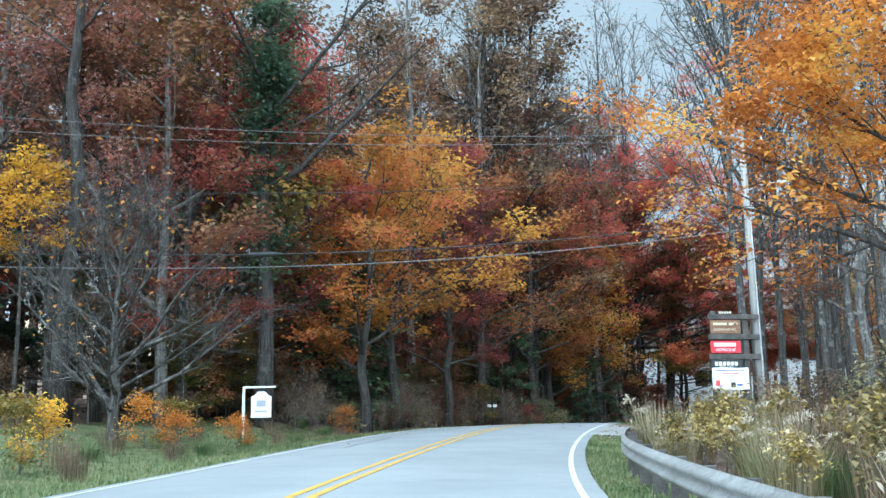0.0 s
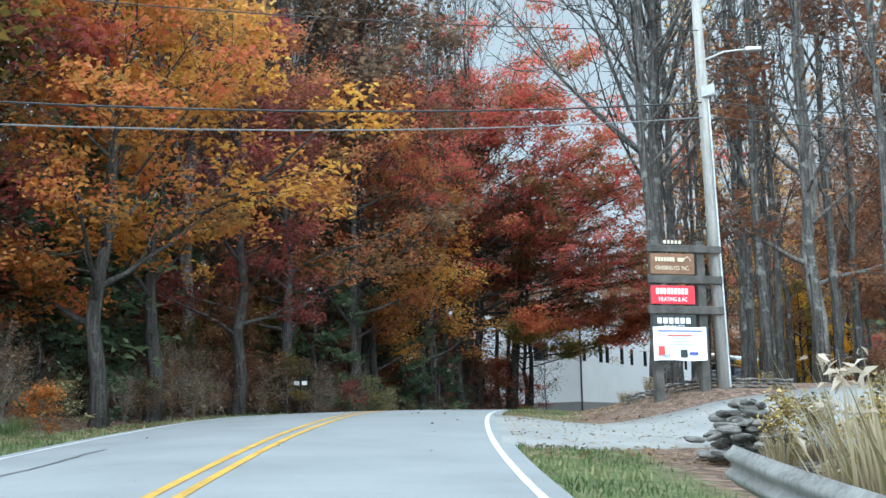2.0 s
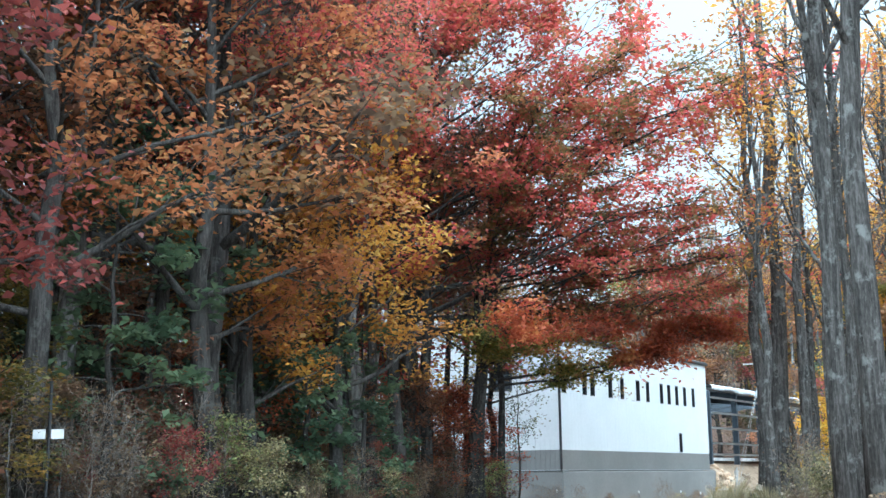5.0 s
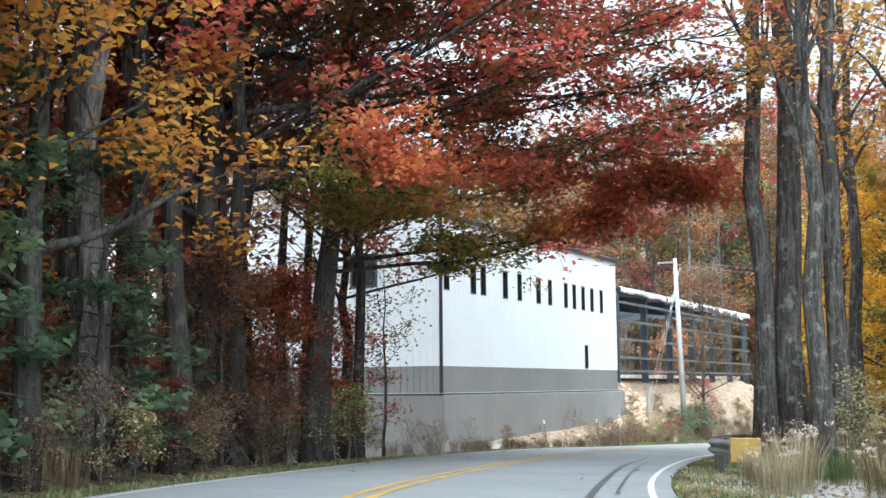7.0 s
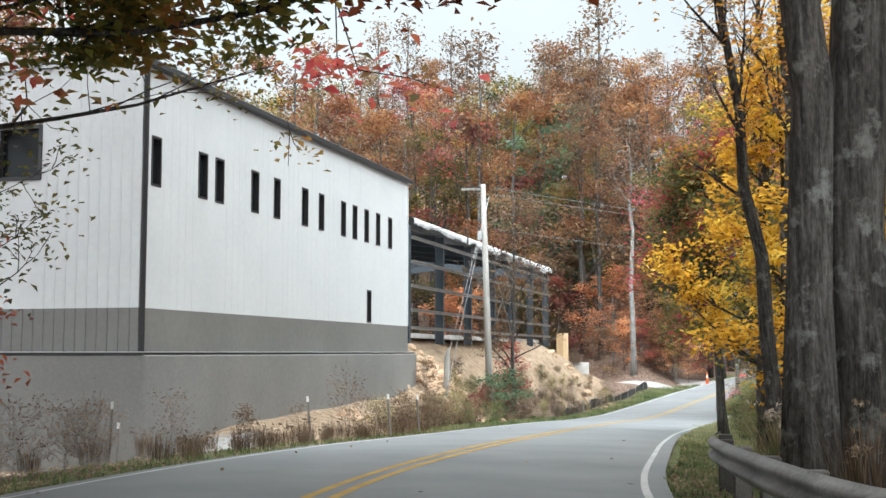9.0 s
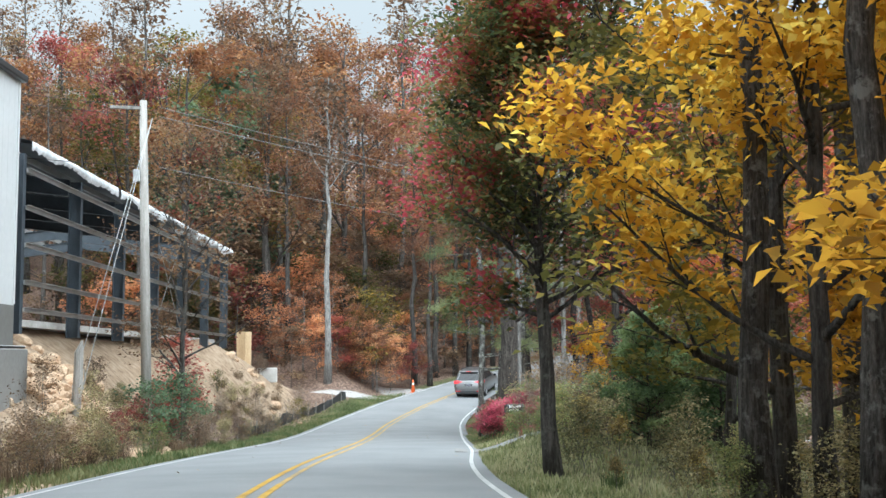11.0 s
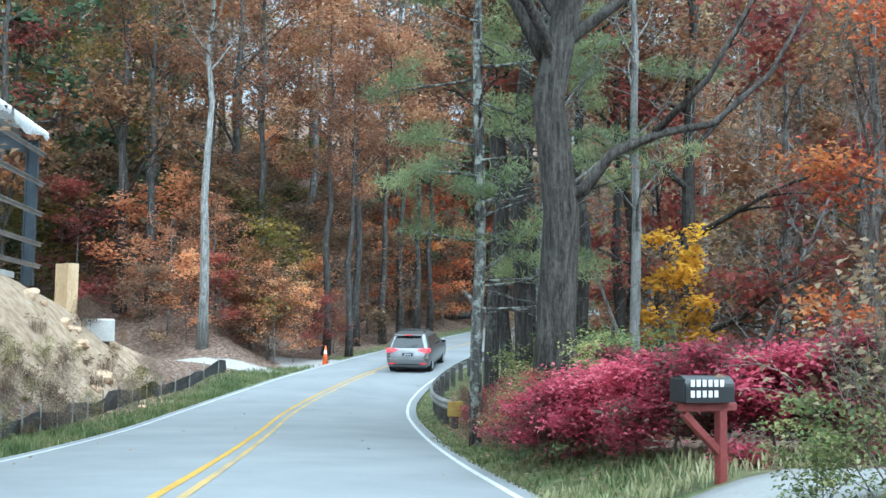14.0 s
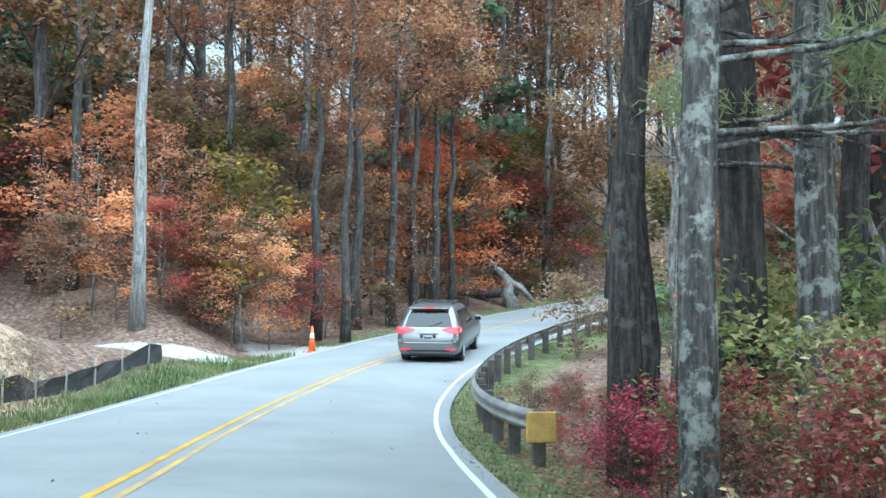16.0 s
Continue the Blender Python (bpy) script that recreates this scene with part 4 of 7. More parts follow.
def i_beam(p, q, depth, width, up=(0, 0, 1), t=0.03):
    p, q = Vector(p), Vector(q)
    d = (q - p).normalized()
    w = d.cross(Vector(up)).normalized()
    h = w.cross(d)
    sh = Shape()
    rot = Matrix((d, w, h)).transposed()
    ln = (q - p).length
    mid = (p + q) / 2
    for k in (-1, 1):
        sh.box(mid + h * k * (depth / 2 - t / 2), (ln, width, t), rot)
    return sh.box(mid, (ln, t, depth - 2 * t), rot)


for yy in col_ys:
    part("column", i_beam((FX, yy, FLOOR - 0.5), (FX, yy, EAVE - 0.25), 0.42, 0.24, (1, 0, 0)), steel_dark, steel)
    part("column", i_beam((FX - 16, yy, FLOOR - 0.5), (FX - 16, yy, EAVE - 0.25), 0.42, 0.24, (1, 0, 0)), steel_dark, steel)
    part("rafter", i_beam((FX - 0.25, yy, EAVE - 0.45), (FX - 8, yy, EAVE + 0.45), 0.55, 0.22), steel_dark, steel)
    part("rafter", i_beam((FX - 8, yy, EAVE + 0.45), (FX - 15.8, yy, EAVE - 0.45), 0.55, 0.22), steel_dark, steel)
for k, zz in enumerate((5.25, 4.15, 3.05, 1.95, 1.15)):
    end = FY1 + 0.5
    part("girt", Shape().box((FX + 0.27, (FY0 + end) / 2, zz), (0.05, end - FY0, 0.13), bevel=0.01).box((FX + 0.34, (FY0 + end) / 2, zz + 0.065), (0.1, end - FY0, 0.015)), steel_galv, steel, "galvanised wall girt")
    part("girt", Shape().box((FX - 16.3, (FY0 + FY1) / 2, zz), (0.05, FY1 - FY0, 0.13)), steel_galv, steel)
for k in range(8):
    f = (k + 0.5) / 8
    for sgn in (0, 1):
        xx = FX - 8 * f if sgn == 0 else FX - 16 + 8 * f
        part("purlin", Shape().box((xx, (FY0 + FY1) / 2, EAVE - 0.1 + 0.9 * f), (0.07, FY1 - FY0 + 0.4, 0.2)), steel_galv, steel)
part("roof_sheet", Shape().add([(FX + 0.3, FY0, EAVE + 0.05), (FX + 0.3, 99.5, EAVE + 0.05), (FX - 8, 99.5, EAVE + 0.98), (FX - 8, FY0, EAVE + 0.98)], [(0, 1, 2, 3)]).add(
    [(FX - 8, FY0, EAVE + 0.985), (FX - 8, 99.5, EAVE + 0.985), (FX - 16.3, 99.5, EAVE + 0.05), (FX - 16.3, FY0, EAVE + 0.05)], [(0, 1, 2, 3)]), steel_dark, steel, "dark roof sheeting over part of the frame")
rw = random.Random(8)
for y_a, y_b, deep in ((FY0, FY0 + 9.4, 0.26), (FY0 + 9.6, FY0 + 17.2, 0.34), (FY0 + 17.5, FY0 + 22.0, 0.16), (FY0 + 23.2, FY0 + 28.6, 0.30), (FY0 + 28.8, FY1 + 0.5, 0.42)):
    rows_i = []
    for yy in np.arange(y_a, y_b, 0.16):
        hang = deep * (0.65 + 0.35 * math.sin(yy * 1.3) * math.sin(yy * 0.47 + 1)) + rw.uniform(-0.05, 0.05)
        rows_i.append([(FX + 0.37 + rw.uniform(-0.03, 0.03), yy, EAVE + 0.02 - hang), (FX + 0.42 + rw.uniform(-0.02, 0.03), yy, EAVE + 0.02 - hang * 0.5), (FX + 0.4 + rw.uniform(-0.02, 0.02), yy, EAVE + 0.12), (FX + 0.2, yy, EAVE + 0.2 + rw.uniform(-0.015, 0.02)),
                       (FX - 0.4 + rw.uniform(-0.15, 0.15), yy, EAVE + 0.25 + rw.uniform(-0.02, 0.03)), (FX - 1.1 + rw.uniform(-0.4, 0.4), yy, EAVE + 0.31)])
    part("insulation", Shape().sheet(rows_i), fabric_white, steel, "torn white insulation sheet draped over the eave", True)
part("brace", Shape().tube([(FX, col_ys[3], FLOOR), (FX, col_ys[4], EAVE - 0.4)], 0.02, 5).tube([(FX, col_ys[4], FLOOR), (FX, col_ys[3], EAVE - 0.4)], 0.02, 5), steel_galv, steel)
part("panel", Shape().box((FX - 6, 81.5, 2.1), (0.12, 7.5, 2.3)), wall_white, steel, "white wall panel inside the frame")
part("slab", Shape().box((FX - 8.4, (FY0 + FY1) / 2, FLOOR - 0.1), (15.6, FY1 - FY0 + 1, 0.22)), concrete, steel, "concrete floor slab")

# ---- utility poles and wires ----
def pole(x, y, height, lean=0.0, arm=True, label="weathered grey wooden utility pole with crossarm and insulators", arm_turn=0.0, arm_drop=0.6):
    z = gz(x, y)
    root = thing("utility_pole", label, "utility pole", at=pose(x, y, z, 0, lean, 0))
    part("post", Shape().tube([(0, 0, -0.6), (0, 0, height * 0.5), (0, 0, height)], [0.17, 0.15, 0.115], 12), wood_pole, root, smooth=True)
    if arm:
        r = Matrix.Rotation(radians(arm_turn), 3, "Z")
        part("crossarm", Shape().box((0, 0, height - arm_drop), (2.3, 0.1, 0.12), r, 0.01), wood_grey, root)
        for k in (-1.05, -0.45, 0.45, 1.05):
            p = r @ Vector((k, 0, 0))
            part("insulator", Shape().tube([(p.x, p.y, height - arm_drop + 0.06), (p.x, p.y, height - arm_drop + 0.12), (p.x, p.y, height - arm_drop + 0.2), (p.x, p.y, height - arm_drop + 0.25)], [0.03, 0.055, 0.05, 0.02], 8), concrete, root)
        for k in (-1, 1):
            part("arm_brace", Shape().tube([tuple(r @ Vector((0.7 * k, 0.06, height - arm_drop - 0.03))), (0, 0.1, height - arm_drop - 0.7)], 0.015, 5), steel_galv, root)
    return root


def wire(p, q, sag, radius, mat, label, n=24):
    p, q = Vector(p), Vector(q)
    pts = [p.lerp(q, k / n) - Vector((0, 0, sag * 4 * (k / n) * (1 - k / n))) for k in range(n + 1)]
    tagged(part("overhead_wire", Shape().tube(pts, radius, 5), mat), label, "wire", "overhead wires")
    return pts


P1 = (6.75, 3.0)
p1 = pole(*P1, 11.2, -1.2, arm_turn=75)
gp = gz(*P1)
part("transformer_bracket", Shape().box((0.2, -0.1, 7.6), (0.35, 0.12, 0.3), None, 0.02), steel_galv, p1)
part("conduit", Shape().tube([(0.17, -0.05, 0.0), (0.15, -0.05, 7.4)], 0.035, 6), steel_galv, p1, "grey service conduit")
part("street_light_arm", Shape().tube([(0.1, 0.05, 8.5), (0.5, 0.35, 8.7), (0.95, 0.7, 8.75)], 0.025, 6), steel_galv, p1)
part("street_light_head", Shape().box((1.1, 0.82, 8.74), (0.45, 0.2, 0.12), Matrix.Rotation(0.65, 3, "Z"), 0.03), steel_galv, p1)
FAR_L = (-14.6, -47.0)
pole(*FAR_L, 11.0, 0, arm_turn=75)
gl = gz(*FAR_L)
for k, (za, zb, sag, rad, mat, lab) in enumerate(((10.9, 9.1, 1.5, 0.011, cable_grey, "thin grey overhead power wire"), (10.7, 8.6, 1.6, 0.011, cable_grey, "thin grey overhead power wire"), (9.3, 6.6, 1.8, 0.013, cable_black, "thin dark overhead cable"),
                                                   (7.35, 5.2, 2.2, 0.022, cable_black, "thick black overhead telephone cable"), (6.95, 4.7, 2.2, 0.018, cable_grey, "grey overhead telephone cable"))):
    pts_w = wire((P1[0] - 0.1, P1[1], gp + za), (FAR_L[0], FAR_L[1], gl + zb), sag, rad, mat, lab)
    if k == 3:
        a, c = pts_w[8], pts_w[9]
        d = (c - a).normalized()
        tagged(part("splice_case", Shape().tube([a.lerp(c, 0.2), a.lerp(c, 0.25), a.lerp(c, 0.62), a.lerp(c, 0.67)], [0.03, 0.085, 0.085, 0.03], 8), cable_black), "black cable splice case hanging on the telephone cable", "splice case")
for k, (za, off) in enumerate(((10.9, 0), (9.3, 0.2), (7.3, 0.1), (6.9, -0.1))):
    wire((P1[0] + 0.1, P1[1], gp + za), (44 + off, 34, gp + za - 1.0), 1.0, 0.014, cable_black, "dark overhead cable leading off among the bare trees")
P2 = (-26.1, 80.1)
p2 = pole(*P2, 7.83 - gz(*P2) + 0.15, -1.6, arm=False, label="pale grey wooden utility pole beside the steel frame")
h2 = 7.83 - gz(*P2)
part("crossarm", Shape().box((-0.5, -0.2, h2 - 0.1), (1.0, 0.09, 0.1), Matrix.Rotation(0.35, 3, "Z"), 0.01), wood_grey, p2)
part("fuse_box", Shape().box((-0.2, -0.12, h2 - 2.3), (0.22, 0.16, 0.4), None, 0.02), steel_galv, p2)
for za, zb, lat in ((-0.05, 0.0, 0.0), (-0.35, -0.3, 0.6), (-2.0, -2.0, 0.0)):
    wire((P2[0] + 0.2, P2[1] + 0.1, 7.83 + za), (22 + lat, 128, 9.0 + zb), 1.6, 0.012, cable_grey, "thin pale overhead wire crossing the road")
    wire((P2[0] - 0.2, P2[1], 7.83 + za), (-62, 58, 11 + zb), 1.0, 0.01, cable_black, "thin dark overhead wire behind the building")
for dx, dy in ((-1.6, -2.6), (-1.2, -3.2)):
    wire((P2[0], P2[1], 7.4), (P2[0] + dx, P2[1] + dy, gz(P2[0] + dx, P2[1] + dy)), 0.0, 0.012, steel_galv, "steel guy wire bracing the utility pole", 2)

# ---- roadside business signs ----
NX, NY = 0.8, -0.6     # the way the boards face
UX, UY = 0.6, 0.8      # along the boards
SB = Vector((5.73, 1.30, 0))
sign_turn = Matrix((Vector((UX, UY, 0)), Vector((-NX, -NY, 0)), Vector((0, 0, 1)))).transposed()


def sp(u, out, z):
    return Vector((SB.x + UX * u + NX * out, SB.y + UY * u + NY * out, z))


def board(sh, u0, u1, z0, z1, out, thick, bevel=0.008):
    return sh.box(sp((u0 + u1) / 2, out, (z0 + z1) / 2), (u1 - u0, thick, z1 - z0), sign_turn, bevel)


def text(name, body, size, at, mat, parent, width=None):
    cu = bpy.data.curves.new(name, "FONT")
    cu.body, cu.size, cu.extrude, cu.align_x = body, size, 0.004, "LEFT"
    tmp = bpy.data.objects.new(name, cu)
    scene.collection.objects.link(tmp)
    dg = bpy.context.evaluated_depsgraph_get()
    me = bpy.data.meshes.new_from_object(tmp.evaluated_get(dg))
    bpy.data.objects.remove(tmp)
    me.materials.clear()
    me.materials.append(mat)
    xs = [v.co.x for v in me.vertices]
    k = width / (max(xs) - min(xs)) if width else 1.0
    for v in me.vertices:
        v.co.x = (v.co.x - min(xs)) * k
    ob = new(name, me)
    ob.parent = parent
    ob.matrix_basis = at
    return ob


stand_sign = thing("sign_stand", "weathered dark timber sign stand with three crossbeams", "sign stand")
zg = gz(6.1, 1.8)
for u in (0.18, 1.42):
    part("post", board(Shape(), u - 0.11, u + 0.11, zg - 0.4, 2.95, -0.16, 0.2, 0.015), wood_dark, stand_sign)
for z0, z1 in ((2.64, 2.82), (1.86, 2.06), (1.10, 1.30)):
    part("crossbeam", board(Shape(), -0.06, 1.95, z0, z1, -0.02, 0.1, 0.012), wood_dark, stand_sign)
face = (Matrix((Vector((UX, UY, 0)), Vector((0, 0, 1)), Vector((NX, NY, 0)))).transposed()).to_4x4()


def on_board(u, z, out):
    return Matrix.Translation(sp(u, out, z)) @ face


plate = tagged(part("number_board", board(Shape(), 0.34, 0.92, 2.83, 2.95, -0.02, 0.05), wood_dark), "small dark board with pale numerals above the signs", "sign board")
for k in range(5):
    part("numeral_bar", board(Shape(), 0.40 + k * 0.1, 0.46 + k * 0.1, 2.85, 2.93, 0.012, 0.012, 0.002), letter_cream, plate)
br = tagged(part("grading_sign", board(Shape(), 0.02, 1.20, 2.08, 2.60, 0.0, 0.05), sign_brown), "brown routed wooden business sign with cream lettering", "sign board")
for k in range(7):
    part("name_bar", board(Shape(), 0.14 + 0.0771 * k, 0.14 + 0.0771 * (k + 0.74), 2.4, 2.5, 0.032, 0.014, 0.003), letter_cream, br)
part("digger_emblem", board(Shape(), 0.74, 0.92, 2.40, 2.50, 0.032, 0.014, 0.02), letter_cream, br)
part("digger_arm", Shape().tube([sp(0.9, 0.035, 2.46), sp(1.02, 0.035, 2.53), sp(1.1, 0.035, 2.42)], 0.014, 5), letter_cream, br)
text("lettering", "GRADING CO. INC.", 0.14, on_board(0.14, 2.19, 0.03), letter_cream, br, 0.9)
rd = tagged(part("heating_sign", board(Shape(), 0.0, 1.17, 1.34, 1.80, 0.0, 0.05), sign_red), "bright red wooden business sign with white lettering", "sign board")
for k in range(9):
    part("name_bar", board(Shape(), 0.13 + 0.0967 * k, 0.13 + 0.0967 * (k + 0.74), 1.585, 1.73, 0.032, 0.014, 0.003), letter_white, rd)
text("lettering", "HEATING & AC", 0.15, on_board(0.2, 1.41, 0.03), letter_white, rd, 0.76)
bk = tagged(part("realty_sign", board(Shape(), 0.0, 1.17, 0.66, 1.08, 0.0, 0.05), sign_black), "black wooden realty sign with white lettering", "sign board")
for k in range(6):
    part("name_bar", board(Shape(), 0.13 + 0.1533 * k, 0.13 + 0.1533 * (k + 0.74), 0.86, 1.0, 0.032, 0.014, 0.003), letter_white, bk)
text("lettering", "REALTY", 0.11, on_board(0.3, 0.75, 0.03), letter_white, bk, 0.56)
rows_b = []
for k in range(9):
    z = 0.77 - 0.82 * k / 8
    rows_b.append([sp(-0.02 + 1.42 * j / 14, 0.06 + 0.012 * math.sin(j * 0.9 + k * 0.4) + 0.01 * math.sin(k * 1.1), z + 0.012 * math.sin(j * 0.45) + 0.01 * j / 14) for j in range(15)])
ban = tagged(part("banner", Shape().sheet(rows_b), banner_white, smooth=True), "white printed vinyl banner hung under the signs", "banner")
for u0, u1, z0, z1, mat, nm in ((0.10, 1.28, 0.66, 0.69, ink_blue, "print_bar"), (0.36, 1.0, 0.55, 0.58, ink_red, "print_bar"), (0.52, 0.86, 0.47, 0.49, ink_grey, "print_bar"), (0.46, 0.92, 0.41, 0.43, ink_grey, "print_bar"), (0.4, 1.02, 0.33, 0.35, ink_grey, "print_bar"),
                                (0.10, 0.27, 0.08, 0.30, ink_red, "red_picture"), (0.24, 0.40, 0.03, 0.12, ink_grey, "grey_picture"), (0.68, 0.86, 0.03, 0.22, sign_black, "dark_picture"), (0.92, 1.15, 0.09, 0.16, ink_blue, "print_bar")):
    part(nm, board(Shape(), u0, u1, z0, z1, 0.092, 0.004, 0.001), mat, ban)

# white hanging sign on the lawn
ws = Vector((-0.05, -15.15, 0))
zs = gz(ws.x, ws.y)
hang = thing("hanging_sign", "white post with a white shaped hanging sign on the lawn", "sign")
wu_ = Vector((0.75, 0.66, 0)).normalized()
wr = Matrix((wu_, Vector((-wu_.y, wu_.x, 0)), Vector((0, 0, 1)))).transposed()
zt = -0.27
part("post", Shape().box(ws - wu_ * 0.5 + Vector((0, 0, (zs - 0.3 + zt) / 2)), (0.08, 0.08, zt - zs + 0.3), wr, 0.008), letter_white, hang)
part("arm", Shape().box(ws + Vector((0, 0, zt + 0.02)), (1.08, 0.06, 0.06), wr, 0.008), letter_white, hang)
pts_s = [(-0.33, -0.95), (0.33, -0.95), (0.33, -0.28), (0.2, -0.22), (0.12, -0.12), (-0.12, -0.12), (-0.2, -0.22), (-0.33, -0.28)]
pl = Shape()
vv = [ws + wu_ * (a + 0.08) + Vector((0, 0, zt + c)) + wr @ Vector((0, s_, 0)) for s_ in (-0.02, 0.02) for a, c in pts_s]
pl.add(vv, [tuple(range(8)), tuple(reversed(range(8, 16)))] + [(i, i + 8, (i + 1) % 8 + 8, (i + 1) % 8) for i in range(8)])
pan = part("panel", pl, letter_white, hang)
part("emblem", Shape().box(ws + wu_ * 0.08 + Vector((0, 0, zt - 0.5)) + wr @ Vector((0, -0.03, 0)), (0.3, 0.01, 0.2), wr, 0.003), ink_grey, pan)
part("print_bar", Shape().box(ws + wu_ * 0.08 + Vector((0, 0, zt - 0.75)) + wr @ Vector((0, -0.03, 0)), (0.4, 0.01, 0.05), wr, 0.003), ink_grey, pan)
for k in (-0.12, 0.28):
    part("hook", Shape().tube([ws + wu_ * k + Vector((0, 0, zt)), ws + wu_ * k + Vector((0, 0, zt - 0.2))], 0.01, 5), trim_black, hang)

# small white delineator plates on a thin post by the bank
dl = Vector(on_road(114.5, -6.2))
zd = gz(dl.x, dl.y)
dpl = thing("delineator_post", "thin dark roadside post with small white plates", "marker post", at=pose(dl.x, dl.y, zd, 0, 0, 30))
part("post", Shape().tube([(0, 0, -0.3), (0, 0, 2.4)], 0.03, 6), trim_black, dpl)
for k in (-0.16, 0.16):
    part("plate", Shape().box((k, -0.03, 1.5), (0.22, 0.01, 0.16)), letter_white, dpl)

# ---- guard rails ----
W_BEAM = ((0.0, 0.0), (0.02, 0.03), (0.075, 0.06), (0.075, 0.10), (0.02, 0.14), (0.02, 0.17), (0.075, 0.21), (0.075, 0.25), (0.02, 0.28), (0.0, 0.31))


def guard_rail(s0, s1, o, top, label, near_end=None, flare0=0.0, flare1=0.0):
    root = thing("guard_rail", label, "guard rail", "guard rails beside the road")

    def lateral(s):
        f = (s - s0) / (s1 - s0)
        return o + flare0 * max(0, 1 - f * 4) ** 2 + flare1 * max(0, 1 - (1 - f) * 4) ** 2

    span = 3.8
    s = s0
    while s < s1 - 0.1:
        e = min(s + span, s1)
        rows = []
        for k in np.linspace(s, e, 6):
            rows.append([on_road(k, lateral(k) - dx, 0) + Vector((0, 0, top - 0.31 + dz)) for dx, dz in W_BEAM])
        back = [[q + (on_road(s, 10) - on_road(s, 9)) * 0.006 for q in reversed(r)] for r in rows]
        part("beam", Shape().sheet(rows).sheet(back), rail_steel, root, smooth=True)
        s = e
    s = s0 + 0.2
    while s < s1:
        b_ = on_road(s, lateral(s) + 0.12)
        t_ = on_road(s + 0.1, lateral(s)) - on_road(s, lateral(s))
        r = Matrix.Rotation(math.atan2(t_.y, t_.x), 3, "Z")
        zb = min(gz(b_.x, b_.y), b_.z) - 0.3
        part("post", Shape().box((b_.x, b_.y, (b_.z + top - 0.02 + zb) / 2), (0.15, 0.18, b_.z + top - 0.02 - zb), r, 0.01), wood_dark, root)
        s += 1.9
    return root, lateral


guard_rail(44, 78.3, 4.25, 0.52, "weathered steel guard rail half hidden in tall grass", flare1=0.5)
g2, lat2 = guard_rail(136.2, 148.5, 4.2, 0.58, "dull steel guard rail with a yellow end plate", flare0=0.7, flare1=0.2)
q = on_road(136.0, lat2(136.2))
part("end_plate", Shape().box((q.x, q.y, q.z + 0.4), (0.55, 0.1, 0.45), Matrix.Rotation(0.2, 3, "Z"), 0.02), reflector_yellow, g2, "yellow reflective end plate")
g3, lat3 = guard_rail(203.4, 262, 4.2, 0.68, "long steel guard rail curving round the bend", flare0=0.5)
q = on_road(203.2, 4.78)
part("end_plate", Shape().box((q.x, q.y, q.z + 0.45), (0.42, 0.08, 0.42), Matrix.Rotation(0.1, 3, "Z"), 0.02), reflector_yellow, g3, "dull yellow end plate")

# ---- mailbox ----
mb = Vector((-14.7, 77.3, 0))
zm = gz(mb.x, mb.y)
mail = thing("mailbox", "black metal mailbox on a maroon braced wooden post", "mailbox", at=pose(mb.x, mb.y, zm, 0, 0, 20) @ Matrix.Scale(0.84, 4))
top_m = 0.86
part("post", Shape().box((0.12, 0, (top_m - 0.3) / 2), (0.1, 0.1, top_m + 0.3), None, 0.008), paint_maroon, mail)
part("arm", Shape().box((-0.05, 0, top_m - 0.05), (0.7, 0.1, 0.09), None, 0.008), paint_maroon, mail)
part("brace", Shape().box((-0.13, 0, top_m - 0.32), (0.62, 0.08, 0.08), Matrix.Rotation(radians(42), 3, "Y"), 0.008), paint_maroon, mail)
prof = [(-0.13, 0), (0.13, 0), (0.13, 0.16)] + [(0.13 * math.cos(a), 0.16 + 0.12 * math.sin(a)) for a in np.linspace(0.3, math.pi - 0.3, 7)] + [(-0.13, 0.16)]
mbx = Shape()
vv = [(x_, y_, top_m + z_) for x_ in (-0.42, 0.2) for y_, z_ in prof]
npf = len(prof)
mbx.add(vv, [tuple(reversed(range(npf))), tuple(range(npf, 2 * npf))] + [(i, (i + 1) % npf, (i + 1) % npf + npf, i + npf) for i in range(npf)])
box_m = part("box", mbx, trim_black, mail)
part("door", Shape().box((-0.43, 0, top_m + 0.13), (0.02, 0.25, 0.24), None, 0.006), trim_black, mail)
for z0 in (0.17, 0.06):
    for k in range(6 if z0 > 0.1 else 5):
        part("letter_bar", Shape().box((-0.34 + k * 0.075, -0.134, top_m + z0 + 0.03), (0.045, 0.008, 0.07)), letter_white, box_m)

# ---- roadworks odds and ends ----
def cone(x, y):
    z = gz(x, y)
    c = thing("traffic_cone", "orange traffic cone with white collars", "traffic cone", at=pose(x, y, z))
    part("base", Shape().box((0, 0, 0.02), (0.36, 0.36, 0.04), None, 0.01), cone_orange, c)
    part("body", Shape().tube([(0, 0, 0.04), (0, 0, 0.92)], [0.14, 0.03], 14), cone_orange, c, smooth=True)
    part("collar", Shape().tube([(0, 0, 0.52), (0, 0, 0.68)], [0.086, 0.066], 14, False), letter_white, c)


